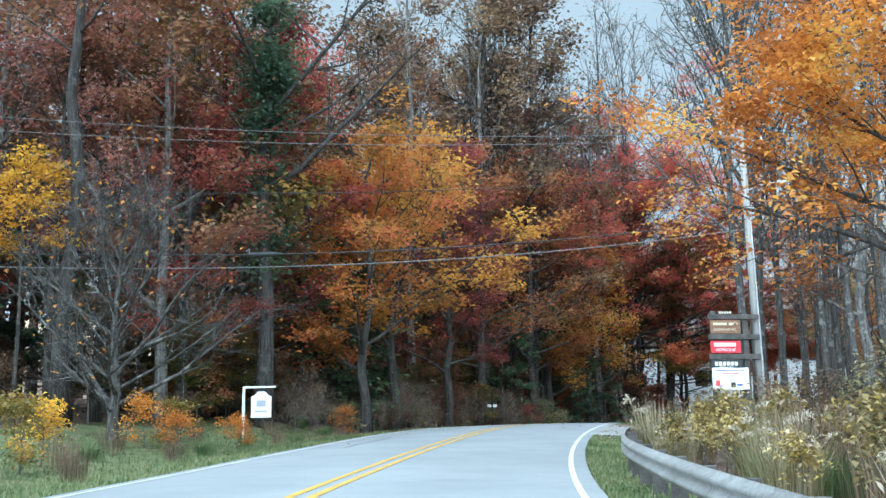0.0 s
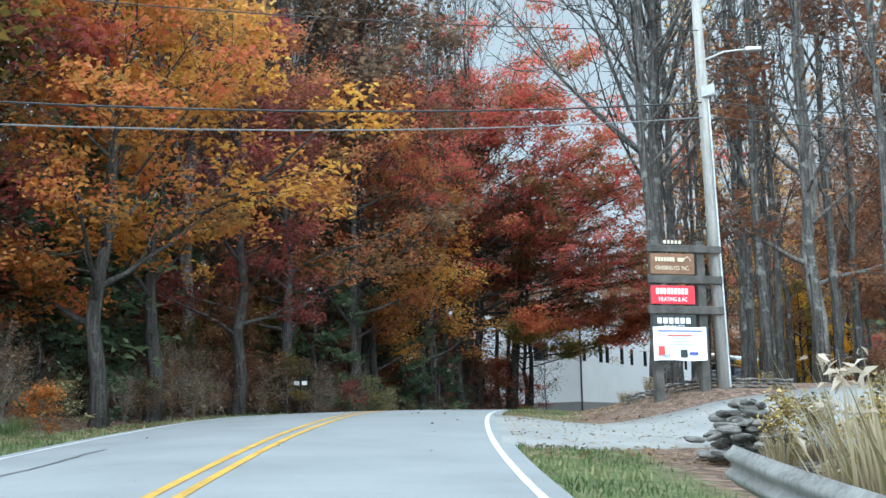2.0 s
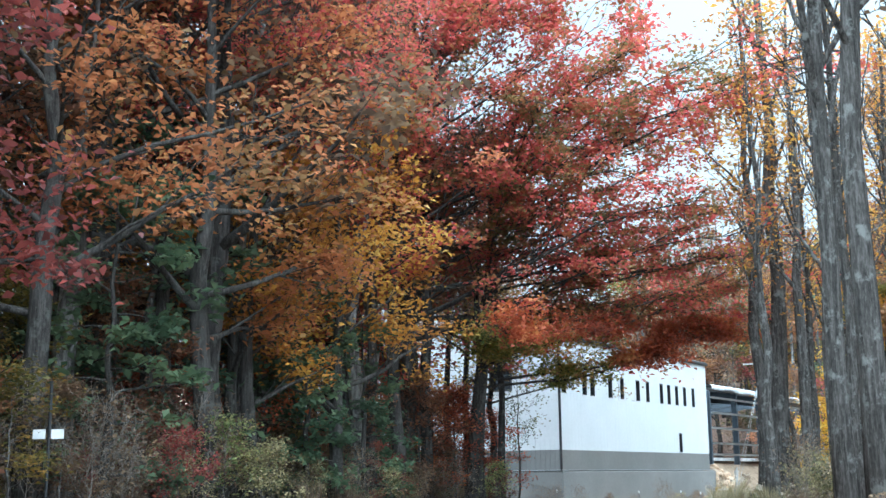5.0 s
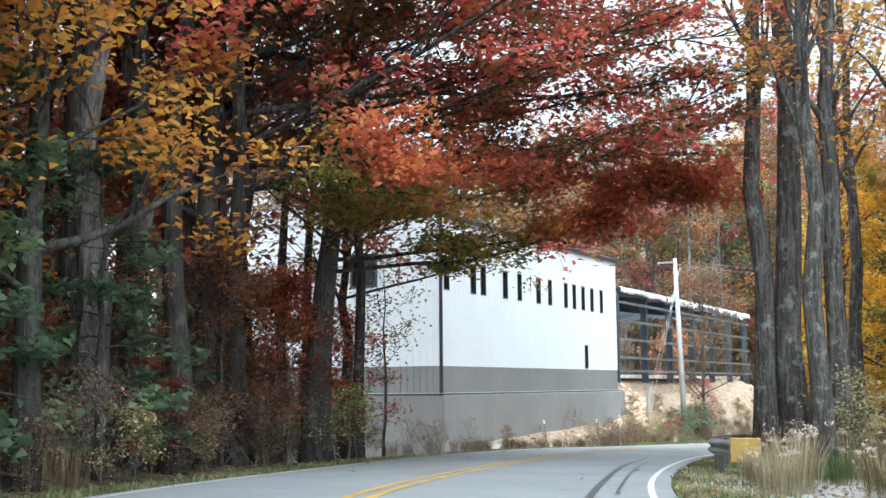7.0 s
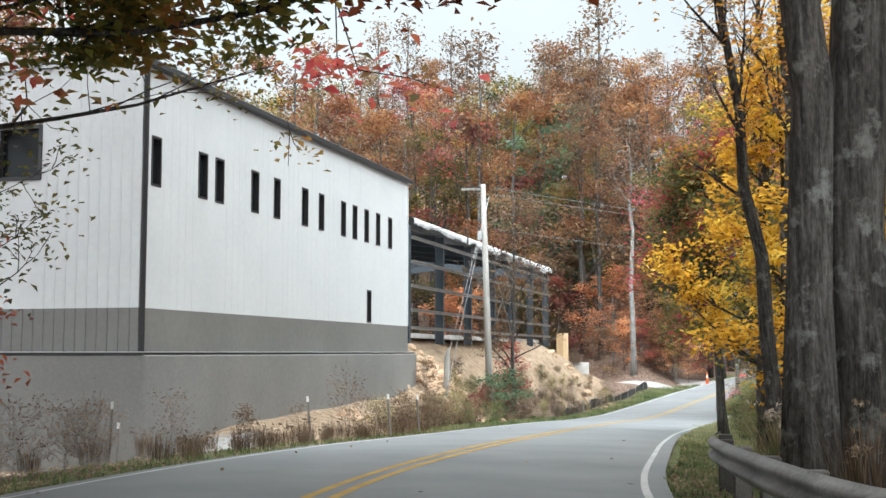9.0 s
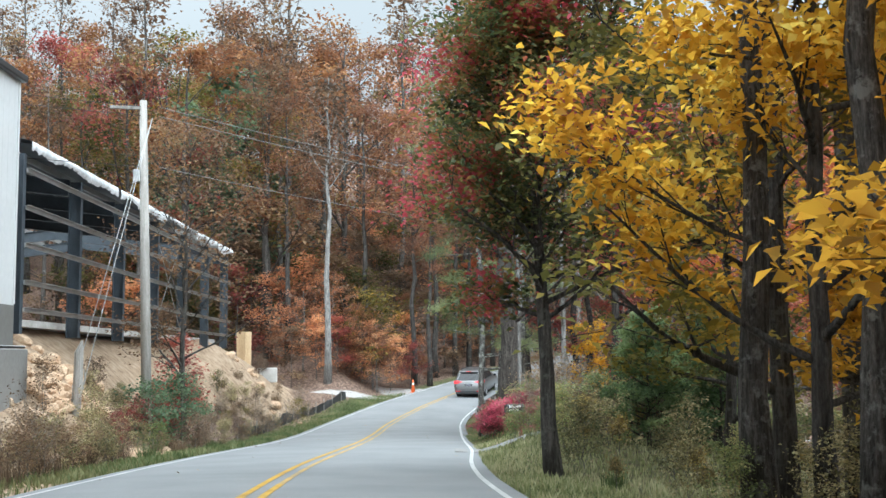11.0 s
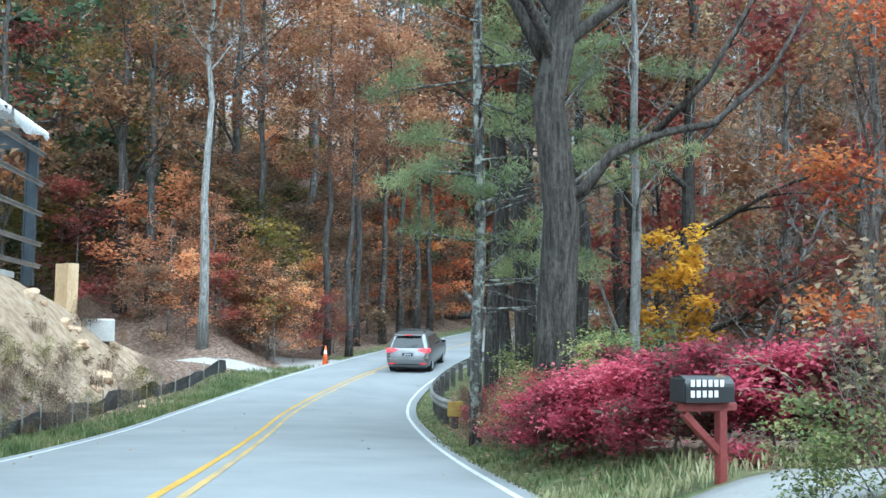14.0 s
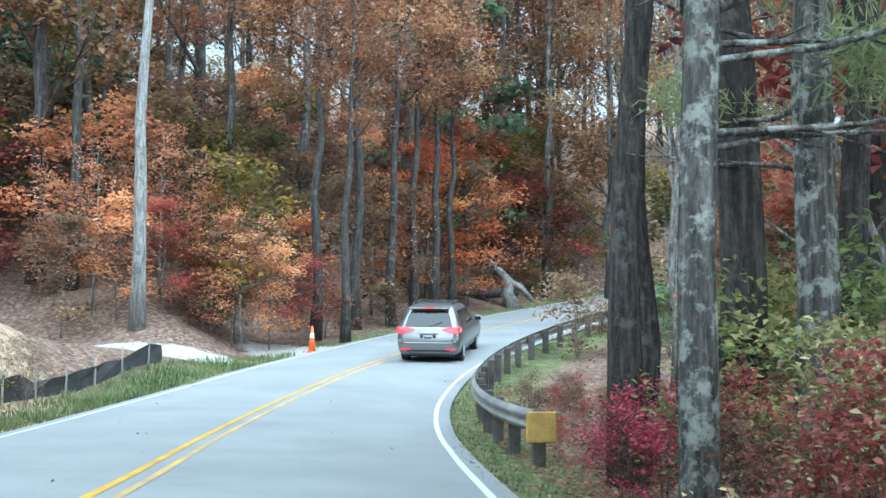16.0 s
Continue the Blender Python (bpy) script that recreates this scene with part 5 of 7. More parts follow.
cone(-18.74, 123.76)
ply = Vector((-28.62, 113.1, 0))
zp = gz(ply.x, ply.y)
pr = Matrix.Rotation(math.atan2(-0.96, 0.99), 3, "Z")
pb = thing("plywood_box", "tall pale plywood box standing on the earth bank", "plywood box")
for k in (-1, 1):
    part("side", Shape().box(ply + pr @ Vector((0, k * 0.21, 0)) + Vector((0, 0, (zp - 0.3 + 1.46) / 2)), (0.84, 0.025, 1.46 - zp + 0.3), pr), plywood, pb)
    part("side", Shape().box(ply + pr @ Vector((k * 0.41, 0, 0)) + Vector((0, 0, (zp - 0.3 + 1.46) / 2)), (0.025, 0.4, 1.46 - zp + 0.3), pr), plywood, pb)
    part("batten", Shape().box(ply + pr @ Vector((k * 0.38, -0.24, 0)) + Vector((0, 0, (zp - 0.3 + 1.46) / 2)), (0.07, 0.03, 1.46 - zp + 0.3), pr), plywood, pb)
cb = (-26.95, 111.2)
tagged(part("concrete_block", Shape().box((cb[0], cb[1], gz(*cb) + 0.2), (1.05, 0.9, 0.85), Matrix.Rotation(0.3, 3, "Z"), 0.04), concrete), "pale concrete block on the earth slope", "concrete block")
st = (-27.2, 76.4)
stump = thing("broken_post", "broken pale timber post standing among rubble", "timber post", at=pose(st[0], st[1], gz(*st), 0, 3, 0))
part("post", Shape().tube([(0, 0, -0.3), (0.02, 0, 0.8), (-0.02, 0.02, 1.7), (0.05, 0, 2.05)], [0.15, 0.14, 0.13, 0.03], 7), wood_pole, stump)
part("splinter", Shape().tube([(0.12, 0, 0.5), (0.2, 0.02, 1.0), (0.17, 0, 1.25)], [0.03, 0.035, 0.01], 4), wood_pole, stump)
fence = thing("silt_fence", "sagging black silt fence on short wooden stakes", "silt fence")
cloth = surface("silt_cloth", (0.015, 0.015, 0.016), (0.05, 0.05, 0.052), 2, 20, 0.8, 0, 0.5, 0.02)
rows_f, rf = [], random.Random(3)
for k, s in enumerate(np.arange(196, 221, 0.8)):
    b_ = on_road(s, -5.6)
    z = gz(b_.x, b_.y)
    hgt = 0.5 + 0.1 * math.sin(k * 1.3) + rf.uniform(-0.08, 0.05)
    rows_f.append([(b_.x, b_.y, z - 0.1), (b_.x + rf.uniform(-0.05, 0.05), b_.y, z + hgt * 0.5), (b_.x + rf.uniform(-0.08, 0.08), b_.y, z + hgt)])
    if k % 2 == 0:
        part("stake", Shape().box((b_.x + 0.03, b_.y, z + 0.3), (0.04, 0.04, 0.85), Matrix.Rotation(rf.uniform(-0.1, 0.1), 3, "X")), wood_pole, fence)
part("cloth", Shape().sheet(rows_f), cloth, fence)
STK = thing("survey_stake", "short wooden survey stake with a white painted top", "stake", "survey stakes", at=pose(-26.6, 49.2, gz(-26.6, 49.2), 2, 3, 0))
part("stick", Shape().box((0, 0, 0.45), (0.05, 0.04, 1.3), None, 0.004), wood_grey, STK)
part("tip", Shape().box((0, 0, 1.14), (0.054, 0.044, 0.14), None, 0.004), letter_white, STK)
for x, y in ((-24.6, 55.0), (-23.6, 58.3), (-23.8, 61.6), (-25.4, 47.0)):
    copy_thing(STK, pose(x, y, gz(x, y), rf.uniform(-6, 6), rf.uniform(-6, 6), rf.uniform(0, 90)))


def rock(rng, size, flat=1.0, mat=None):
    bm = bmesh.new()
    bmesh.ops.create_icosphere(bm, subdivisions=2, radius=1.0)
    for v in bm.verts:
        k = 1 + 0.34 * noise.noise(v.co * 1.3 + Vector((rng.uniform(0, 50),) * 3) * 0 + Vector((size * 7, flat * 3, rng.random() * 0)))
        v.co = Vector((v.co.x * k * size, v.co.y * k * size * 0.8, max(min(v.co.z * k, 0.62), -0.62) * size * flat))
    sh = Shape()
    bm.verts.index_update()
    sh.add([v.co for v in bm.verts], [[v.index for v in f.verts] for f in bm.faces])
    bm.free()
    return sh


rr = random.Random(4)
STONES = [rock(rr, 0.1 + 0.025 * k, 0.4).mesh("stone", stone_mat) for k in range(4)]
heap = thing("stone_heap", "heap of flat grey stacked field stones", "stone heap")
for k in range(170):
    lvl = k // 22
    a, r_ = rr.uniform(0, 6.28), rr.uniform(0, 0.95 - 0.11 * lvl)
    x, y = 12.6 + 1.1 * r_ * math.cos(a), -8.9 + 0.9 * r_ * math.sin(a)
    part("stone", STONES[k % 4], None, heap).matrix_basis = pose(x, y, gz(x, y) + 0.05 + lvl * 0.105 + rr.uniform(-0.03, 0.04), rr.uniform(-14, 14), rr.uniform(-14, 14), rr.uniform(0, 360))
slab_rows = [(tuple(on_road(97.2, 3.45, 0))[:2], tuple(on_road(86.2, 3.45, 0))[:2]), (tuple(on_road(95.8, 4.5, 0))[:2], tuple(on_road(86.6, 4.5, 0))[:2]), ((6.5, -2.6), (10.5, -7.0)), ((7.1, 0.2), (10.9, -4.3)), ((8.3, 2.8), (11.9, -1.2)), ((10.2, 5.6), (13.4, 2.2)), ((13.0, 9.0), (16.0, 6.0)), ((18.0, 14.0), (21.0, 11.0))]
slab_mat = surface("pale_concrete", (0.17, 0.17, 0.165), (0.25, 0.248, 0.24), 0.7, 26, 0.9, 0, 0.3, 0.006, mid=(0.21, 0.208, 0.2))
slab = Shape()
top_rows = []
for (xa, ya), (xb, yb) in slab_rows:
    top_rows.append([Vector((xa + (xb - xa) * c, ya + (yb - ya) * c, gz(xa + (xb - xa) * c, ya + (yb - ya) * c) + 0.05)) for c in (0, 0.2, 0.4, 0.6, 0.8, 1)])
fine_rows = []
for r0, r1 in zip(top_rows, top_rows[1:]):
    fine_rows += [[Vector((*p.lerp(q, k / 4).xy, gz(*p.lerp(q, k / 4).xy) + 0.05)) for p, q in zip(r0, r1)] for k in range(4)]
fine_rows.append(top_rows[-1])
fine_rows = [[r[0] - Vector((0, 0, 0.3))] + r + [r[-1] - Vector((0, 0, 0.3))] for r in fine_rows]
slab.sheet(fine_rows)
tagged(part("driveway", slab, slab_mat, smooth=True), "pale concrete driveway apron leading off the road", "driveway", kind="structure")
apron = Shape()
apron_rows = []
for k in range(25):
    x, ends = -16.55 + k * 0.4, 0.35 * math.exp(-k * 0.6)
    y0, y1 = 75.0 - ends - 0.012 * k, 76.85 + ends + 0.02 * k
    line = [Vector((x, y0 + (y1 - y0) * c / 6, gz(x, y0 + (y1 - y0) * c / 6) + 0.035)) for c in range(7)]
    apron_rows.append([line[0] - Vector((0, 0, 0.25))] + line + [line[-1] - Vector((0, 0, 0.25))])
apron.sheet(apron_rows)
tagged(part("driveway", apron, slab_mat, smooth=True), "pale concrete driveway apron beside the mailbox", "driveway", kind="structure")
low = thing("dry_stone_wall", "low rough dry-stone wall below the signs", "stone wall")
for k in range(84):
    lvl = k % 3
    u = (k // 3) * 0.24 + rr.uniform(-0.08, 0.08)
    x, y = 4.2 + 0.62 * u, 2.6 + 0.12 * u
    part("stone", STONES[k % 2], None, low).matrix_basis = pose(x, y, gz(x, y) + 0.02 + lvl * 0.09, rr.uniform(-8, 8), rr.uniform(-8, 8), rr.uniform(0, 360))
RUBBLE = [rock(rr, 0.2 + 0.09 * k, 0.8).mesh("rubble", clay_stone) for k in range(4)]
for x0, y0, n, spread_r in ((-27.4, 77.2, 90, 2.2), (-27.0, 64.0, 10, 1.6), (-26.6, 107, 12, 2.0)):
    pile = thing("rubble_heap", "tan clay and broken rock rubble beside the building", "rubble heap")
    for k in range(n):
        x, y = x0 + rr.gauss(0, spread_r * 0.45), y0 + rr.gauss(0, spread_r * 0.6)
        sc = rr.uniform(0.4, 1.0)
        part("rubble", RUBBLE[k % 4], None, pile).matrix_basis = pose(x, y, gz(x, y) + 0.02, rr.uniform(-30, 30), rr.uniform(-30, 30), rr.uniform(0, 360)) @ Matrix.Diagonal((sc, sc, sc, 1))
log_root = thing("fallen_tree", "broken pale fallen tree trunk beside the road", "fallen tree")
lg = (-9.0, 145.2)
zl = gz(*lg)
part("trunk", Shape().tube([(lg[0] + 0.4, lg[1] - 0.3, zl - 0.2), (lg[0], lg[1], zl + 0.7), (lg[0] + 0.15, lg[1] + 0.1, zl + 1.3), (lg[0] - 0.35, lg[1] + 0.2, zl + 1.9), (lg[0] - 0.9, lg[1] + 0.3, zl + 2.5)], [0.42, 0.36, 0.3, 0.2, 0.05], 9), bark_pale, log_root, "split pale wood", True)
part("limb", Shape().tube([(lg[0] + 0.1, lg[1], zl + 1.3), (lg[0] + 0.7, lg[1], zl + 1.1), (lg[0] + 1.5, lg[1] - 0.2, zl + 0.2)], [0.24, 0.18, 0.1], 7), bark_pale, log_root, "split pale wood", True)
part("trunk", Shape().tube([(lg[0] - 3.6, lg[1] + 0.6, zl + 0.6), (lg[0] - 1, lg[1] + 0.4, zl + 0.75), (lg[0] + 0.6, lg[1] + 0.2, zl + 0.9)], [0.24, 0.3, 0.3], 8), bark_dark, log_root, smooth=True)

# ---- the van on the road ----
def van():
    silver = surface("van_paint", (0.2, 0.203, 0.207), (0.24, 0.243, 0.247), 1.0, 30, 0.28, 0.75, 0.02, 0.001)
    black_plastic = plain("van_plastic", (0.025, 0.025, 0.027), 0.55)
    rubber = plain("van_rubber", (0.018, 0.018, 0.018), 0.85)
    alloy = plain("van_alloy", (0.5, 0.5, 0.51), 0.3, 0.9)
    chrome = plain("van_chrome", (0.75, 0.75, 0.76), 0.15, 1.0)
    glass = plain("van_glass", (0.012, 0.014, 0.016), 0.05)
    lamp, n, links, bsdf = node_mat("tail_lamp")
    bsdf.inputs["Base Color"].default_value, bsdf.inputs["Roughness"].default_value = (0.55, 0.02, 0.03, 1), 0.15
    bsdf.inputs["Emission Color"].default_value, bsdf.inputs["Emission Strength"].default_value = (1, 0.05, 0.06, 1), 0.25
    p = on_road(224.0, 1.6)
    t = on_road(226.0, 1.6) - p
    root = thing("minivan", "silver minivan with lit red tail lamps driving on the road", "car", at=pose(p.x, p.y, p.z + 0.045, math.degrees(math.atan2(t.z, 2.0)), 0, -14))
    # heights: half width, rear and front
    cuts = [(0.24, 0.84, 0.10, 4.9), (0.30, 0.92, 0.02, 5.0), (0.50, 0.975, -0.02, 5.06), (0.72, 0.99, -0.01, 5.06), (0.86, 0.985, 0.05, 4.95), (1.0, 0.975, 0.07, 4.7), (1.08, 0.955, 0.10, 4.15), (1.2, 0.915, 0.16, 3.75),
            (1.4, 0.84, 0.27, 3.25), (1.58, 0.77, 0.37, 2.8), (1.68, 0.71, 0.42, 2.5), (1.735, 0.58, 0.62, 2.2)]

    def at_z(z):
        for a, c in zip(cuts, cuts[1:]):
            if a[0] <= z <= c[0]:
                f = (z - a[0]) / (c[0] - a[0])
                return [a[k] + f * (c[k] - a[k]) for k in range(4)]
        return cuts[-1]

    def ring(z, hw, y0, y1, r=0.24, m=5):
        pts = []
        for cx, cy, a0 in ((hw - r, y0 + r, -90), (hw - r, y1 - r, 0), (-hw + r, y1 - r, 90), (-hw + r, y0 + r, 180)):
            for k in range(m):
                a = radians(a0 + 90 * k / (m - 1))
                pts.append((cx + r * math.cos(a), cy + r * math.sin(a), z))
        return pts

    body, rings = Shape(), []
    for z, hw, y0, y1 in cuts:
        rings.append(ring(z, hw, y0, y1))
    k = len(rings[0])
    for r in rings:
        body.v.extend(r)
    for i in range(len(rings) - 1):
        for j in range(k):
            a, c = i * k + j, i * k + (j + 1) % k
            body.f.append((a, c, c + k, a + k))
    body.f.append(tuple(reversed(range(k))))
    body.f.append(tuple(range((len(rings) - 1) * k, len(rings) * k)))
    bd = part("body", body, silver, root, smooth=True)

    def rear_panel(pts, out, mat, name, parent, label=""):
        """A plate that lies on the rear: corners as (x, z)."""
        sh = Shape()
        fr = [(x, at_z(z)[2] - out, z) for x, z in pts]
        bk = [(x, at_z(z)[2] + 0.08, z) for x, z in pts]
        m = len(pts)
        sh.add(fr + bk, [tuple(range(m))] + [(i, i + m, (i + 1) % m + m, (i + 1) % m) for i in range(m)])
        return part(name, sh, mat, parent, label)

    rear_panel([(-0.74, 1.10), (-0.6, 1.10), (0.6, 1.10), (0.74, 1.10), (0.66, 1.38), (0.58, 1.55), (0, 1.58), (-0.58, 1.55), (-0.66, 1.38)], 0.02, glass, "rear_window", root)
    part("spoiler", Shape().box((0, 0.36, 1.665), (1.25, 0.30, 0.045), Matrix.Rotation(radians(6), 3, "X"), 0.015), silver, root)
    part("brake_light", Shape().box((0, 0.20, 1.66), (0.36, 0.02, 0.025)), lamp, root)
    part("wiper", Shape().tube([(-0.02, 0.09, 1.11), (0.3, 0.12, 1.2), (0.42, 0.15, 1.24)], 0.012, 5), black_plastic, root)
    for sg in (-1, 1):
        rear_panel([(sg * x, z) for x, z in ((0.40, 1.03), (0.62, 0.93), (0.93, 0.89), (0.93, 1.08), (0.72, 1.10))], 0.03, lamp, "tail_light", root, "lit red tail lamp")
        part("tail_light", Shape().box((sg * 0.955, 0.27, 1.0), (0.06, 0.36, 0.17), None, 0.02), lamp, root, "red tail lamp wrapping round the corner")
        rear_panel([(sg * x, z) for x, z in ((0.74, 0.62), (0.9, 0.62), (0.9, 0.76), (0.78, 0.76))], 0.016, chrome, "reversing_lamp", root)
        rear_panel([(sg * x, z) for x, z in ((0.55, 0.40), (0.85, 0.40), (0.85, 0.44), (0.55, 0.44))], 0.02, lamp, "reflector", root)
        part("side_window", Shape().sheet([[(sg * (at_z(z)[1] + 0.008), y, z) for y in (0.75, 1.6, 2.5, 3.1 - (z - 1.12) * 0.8)] for z in (1.12, 1.3, 1.55)]), glass, root)
        mir = part("mirror", Shape().box((sg * 1.1, 3.35, 1.14), (0.22, 0.14, 0.16), None, 0.04), silver, root)
        part("mirror_glass", Shape().box((sg * 1.1, 3.275, 1.14), (0.18, 0.012, 0.12)), glass, mir)
        part("roof_rail", Shape().tube([(sg * 0.60, 0.7, 1.70), (sg * 0.60, 0.85, 1.775), (sg * 0.6, 2.3, 1.785), (sg * 0.6, 2.45, 1.72)], 0.022, 6), black_plastic, root)
        part("door_handle", Shape().box((sg * 0.985, 1.5, 0.98), (0.03, 0.2, 0.035), None, 0.01), silver, root)
        for y in (0.95, 3.98):
            wh = part("wheel", Shape().tube([(sg * 0.97, y, 0.3), (sg * 0.985, y, 0.3), (sg * 0.985, y, 0.3)], [0.2, 0.2, 0.02], 20), alloy, root)
            tire = Shape()
            tire.tube([(sg * 0.74, y, 0.31), (sg * 0.76, y, 0.31), (sg * 0.95, y, 0.31), (sg * 0.975, y, 0.31)], [0.29, 0.335, 0.335, 0.29], 26)
            part("tyre", tire, rubber, wh)
    for y in (1.15, 2.0):
        part("roof_bar", Shape().box((0, y, 1.79), (1.2, 0.06, 0.03), None, 0.01), black_plastic, root)
    rear_panel([(-0.62, 0.27), (0.62, 0.27), (0.68, 0.40), (-0.68, 0.40)], 0.014, black_plastic, "lower_bumper", root, "black plastic lower bumper")
    part("underbody", Shape().box((0, 2.4, 0.24), (1.5, 4.4, 0.12)), black_plastic, root)
    part("chrome_strip", Shape().box((0, 0.035, 0.90), (0.62, 0.03, 0.03), None, 0.006), silver, root)
    hs = part("plate_recess", Shape().box((0, 0.03, 0.77), (0.5, 0.05, 0.2), None, 0.02), black_plastic, root)
    pl_ = part("number_plate", Shape().box((0, 0.0, 0.77), (0.3, 0.012, 0.15), None, 0.004), ink_grey, hs)
    for j in range(5):
        part("plate_bar", Shape().box((-0.1 + j * 0.05, -0.008, 0.77), (0.03, 0.006, 0.08)), trim_black, pl_)
    part("bumper_step", Shape().box((0, -0.005, 0.615), (1.5, 0.06, 0.03), None, 0.012), silver, root)


van()

# ---- chosen trees and bushes ----
leaf_oakmix = leaf_mat("leaf_oakmix", [(0.0, (0.17, 0.14, 0.055)), (0.22, (0.32, 0.17, 0.07)), (0.45, (0.5, 0.12, 0.08)), (0.7, (0.56, 0.1, 0.105)), (1.0, (0.62, 0.27, 0.12))], 0.34, 0.45, 0.7)
leaf_ember = leaf_mat("leaf_ember", [(0.0, (0.14, 0.12, 0.045)), (0.3, (0.36, 0.2, 0.06)), (0.55, (0.58, 0.26, 0.06)), (0.8, (0.62, 0.2, 0.08)), (1.0, (0.56, 0.13, 0.09))], 0.34, 0.45, 0.6)
leaf_olive_gold = leaf_mat("leaf_olive_gold", [(0.0, (0.09, 0.09, 0.03)), (0.4, (0.2, 0.18, 0.045)), (0.7, (0.36, 0.27, 0.05)), (1.0, (0.6, 0.42, 0.07))])
leaf_scarlet = leaf_mat("leaf_scarlet", [(0.0, (0.14, 0.05, 0.03)), (0.4, (0.36, 0.085, 0.045)), (0.75, (0.54, 0.15, 0.06)), (1.0, (0.6, 0.27, 0.09))])
bark_pine = bark_mat("bark_pine", (0.03, 0.028, 0.026), (0.08, 0.076, 0.07), (0.17, 0.163, 0.15), (0.3, 0.31, 0.28), 5.5, 0.5)
leaf_overhang = leaf_mat("leaf_overhang", [(0.0, (0.13, 0.15, 0.045)), (0.3, (0.28, 0.26, 0.06)), (0.55, (0.46, 0.32, 0.08)), (0.8, (0.52, 0.2, 0.09)), (1.0, (0.62, 0.42, 0.12))], 0.5, 0.45, 0.7)
leaf_copper = leaf_mat("leaf_copper", [(0.0, (0.24, 0.14, 0.06)), (0.35, (0.46, 0.18, 0.08)), (0.7, (0.6, 0.25, 0.1)), (1.0, (0.64, 0.42, 0.16))], 0.34, 0.45, 0.7)
leaf_gold = leaf_mat("leaf_gold", [(0.0, (0.24, 0.12, 0.04)), (0.35, (0.48, 0.21, 0.05)), (0.75, (0.66, 0.36, 0.06)), (1.0, (0.7, 0.48, 0.12))], 0.34, 0.45, 0.6)
leaf_cypress = leaf_mat("leaf_cypress", [(0.0, (0.08, 0.13, 0.06)), (0.5, (0.22, 0.3, 0.13)), (1.0, (0.4, 0.46, 0.2))])
leaf_turning = leaf_mat("leaf_turning", [(0.0, (0.05, 0.07, 0.03)), (0.25, (0.105, 0.12, 0.045)), (0.42, (0.22, 0.2, 0.06)), (0.52, (0.4, 0.16, 0.07)), (0.62, (0.5, 0.075, 0.1)), (1.0, (0.62, 0.16, 0.2))])
bark_great = bark_mat("bark_great", (0.02, 0.018, 0.016), (0.055, 0.048, 0.042), (0.11, 0.098, 0.087), (0.085, 0.079, 0.07))
kind("red_oak", tree_kind("broad oak with red and orange leaves overhanging the road", "oak_tree", bark_dark, leaf_oakmix, 51, 42000, 0.2, 0.33, droop=0.1, floor=4.2, height=20, radius=0.36, base=0.3, spread=8.6, n1=30, n2=9, n3=2, up=0.1, keel=0.85, lift=0.01, sag=0.22, aim=(0.95, 0.1, 0.6)), 2)
kind("high_oak", tree_kind("tall oak with red and brown leaves high over the road", "oak_tree", bark_dark, leaf_oakmix, 78, 11000, 0.18, 0.36, droop=0.1, height=19, radius=0.3, base=0.52, spread=7.0, n1=20, n2=8, n3=2, up=0.25, keel=0.85, aim=(0.95, 0.1, 0.5)), 1)


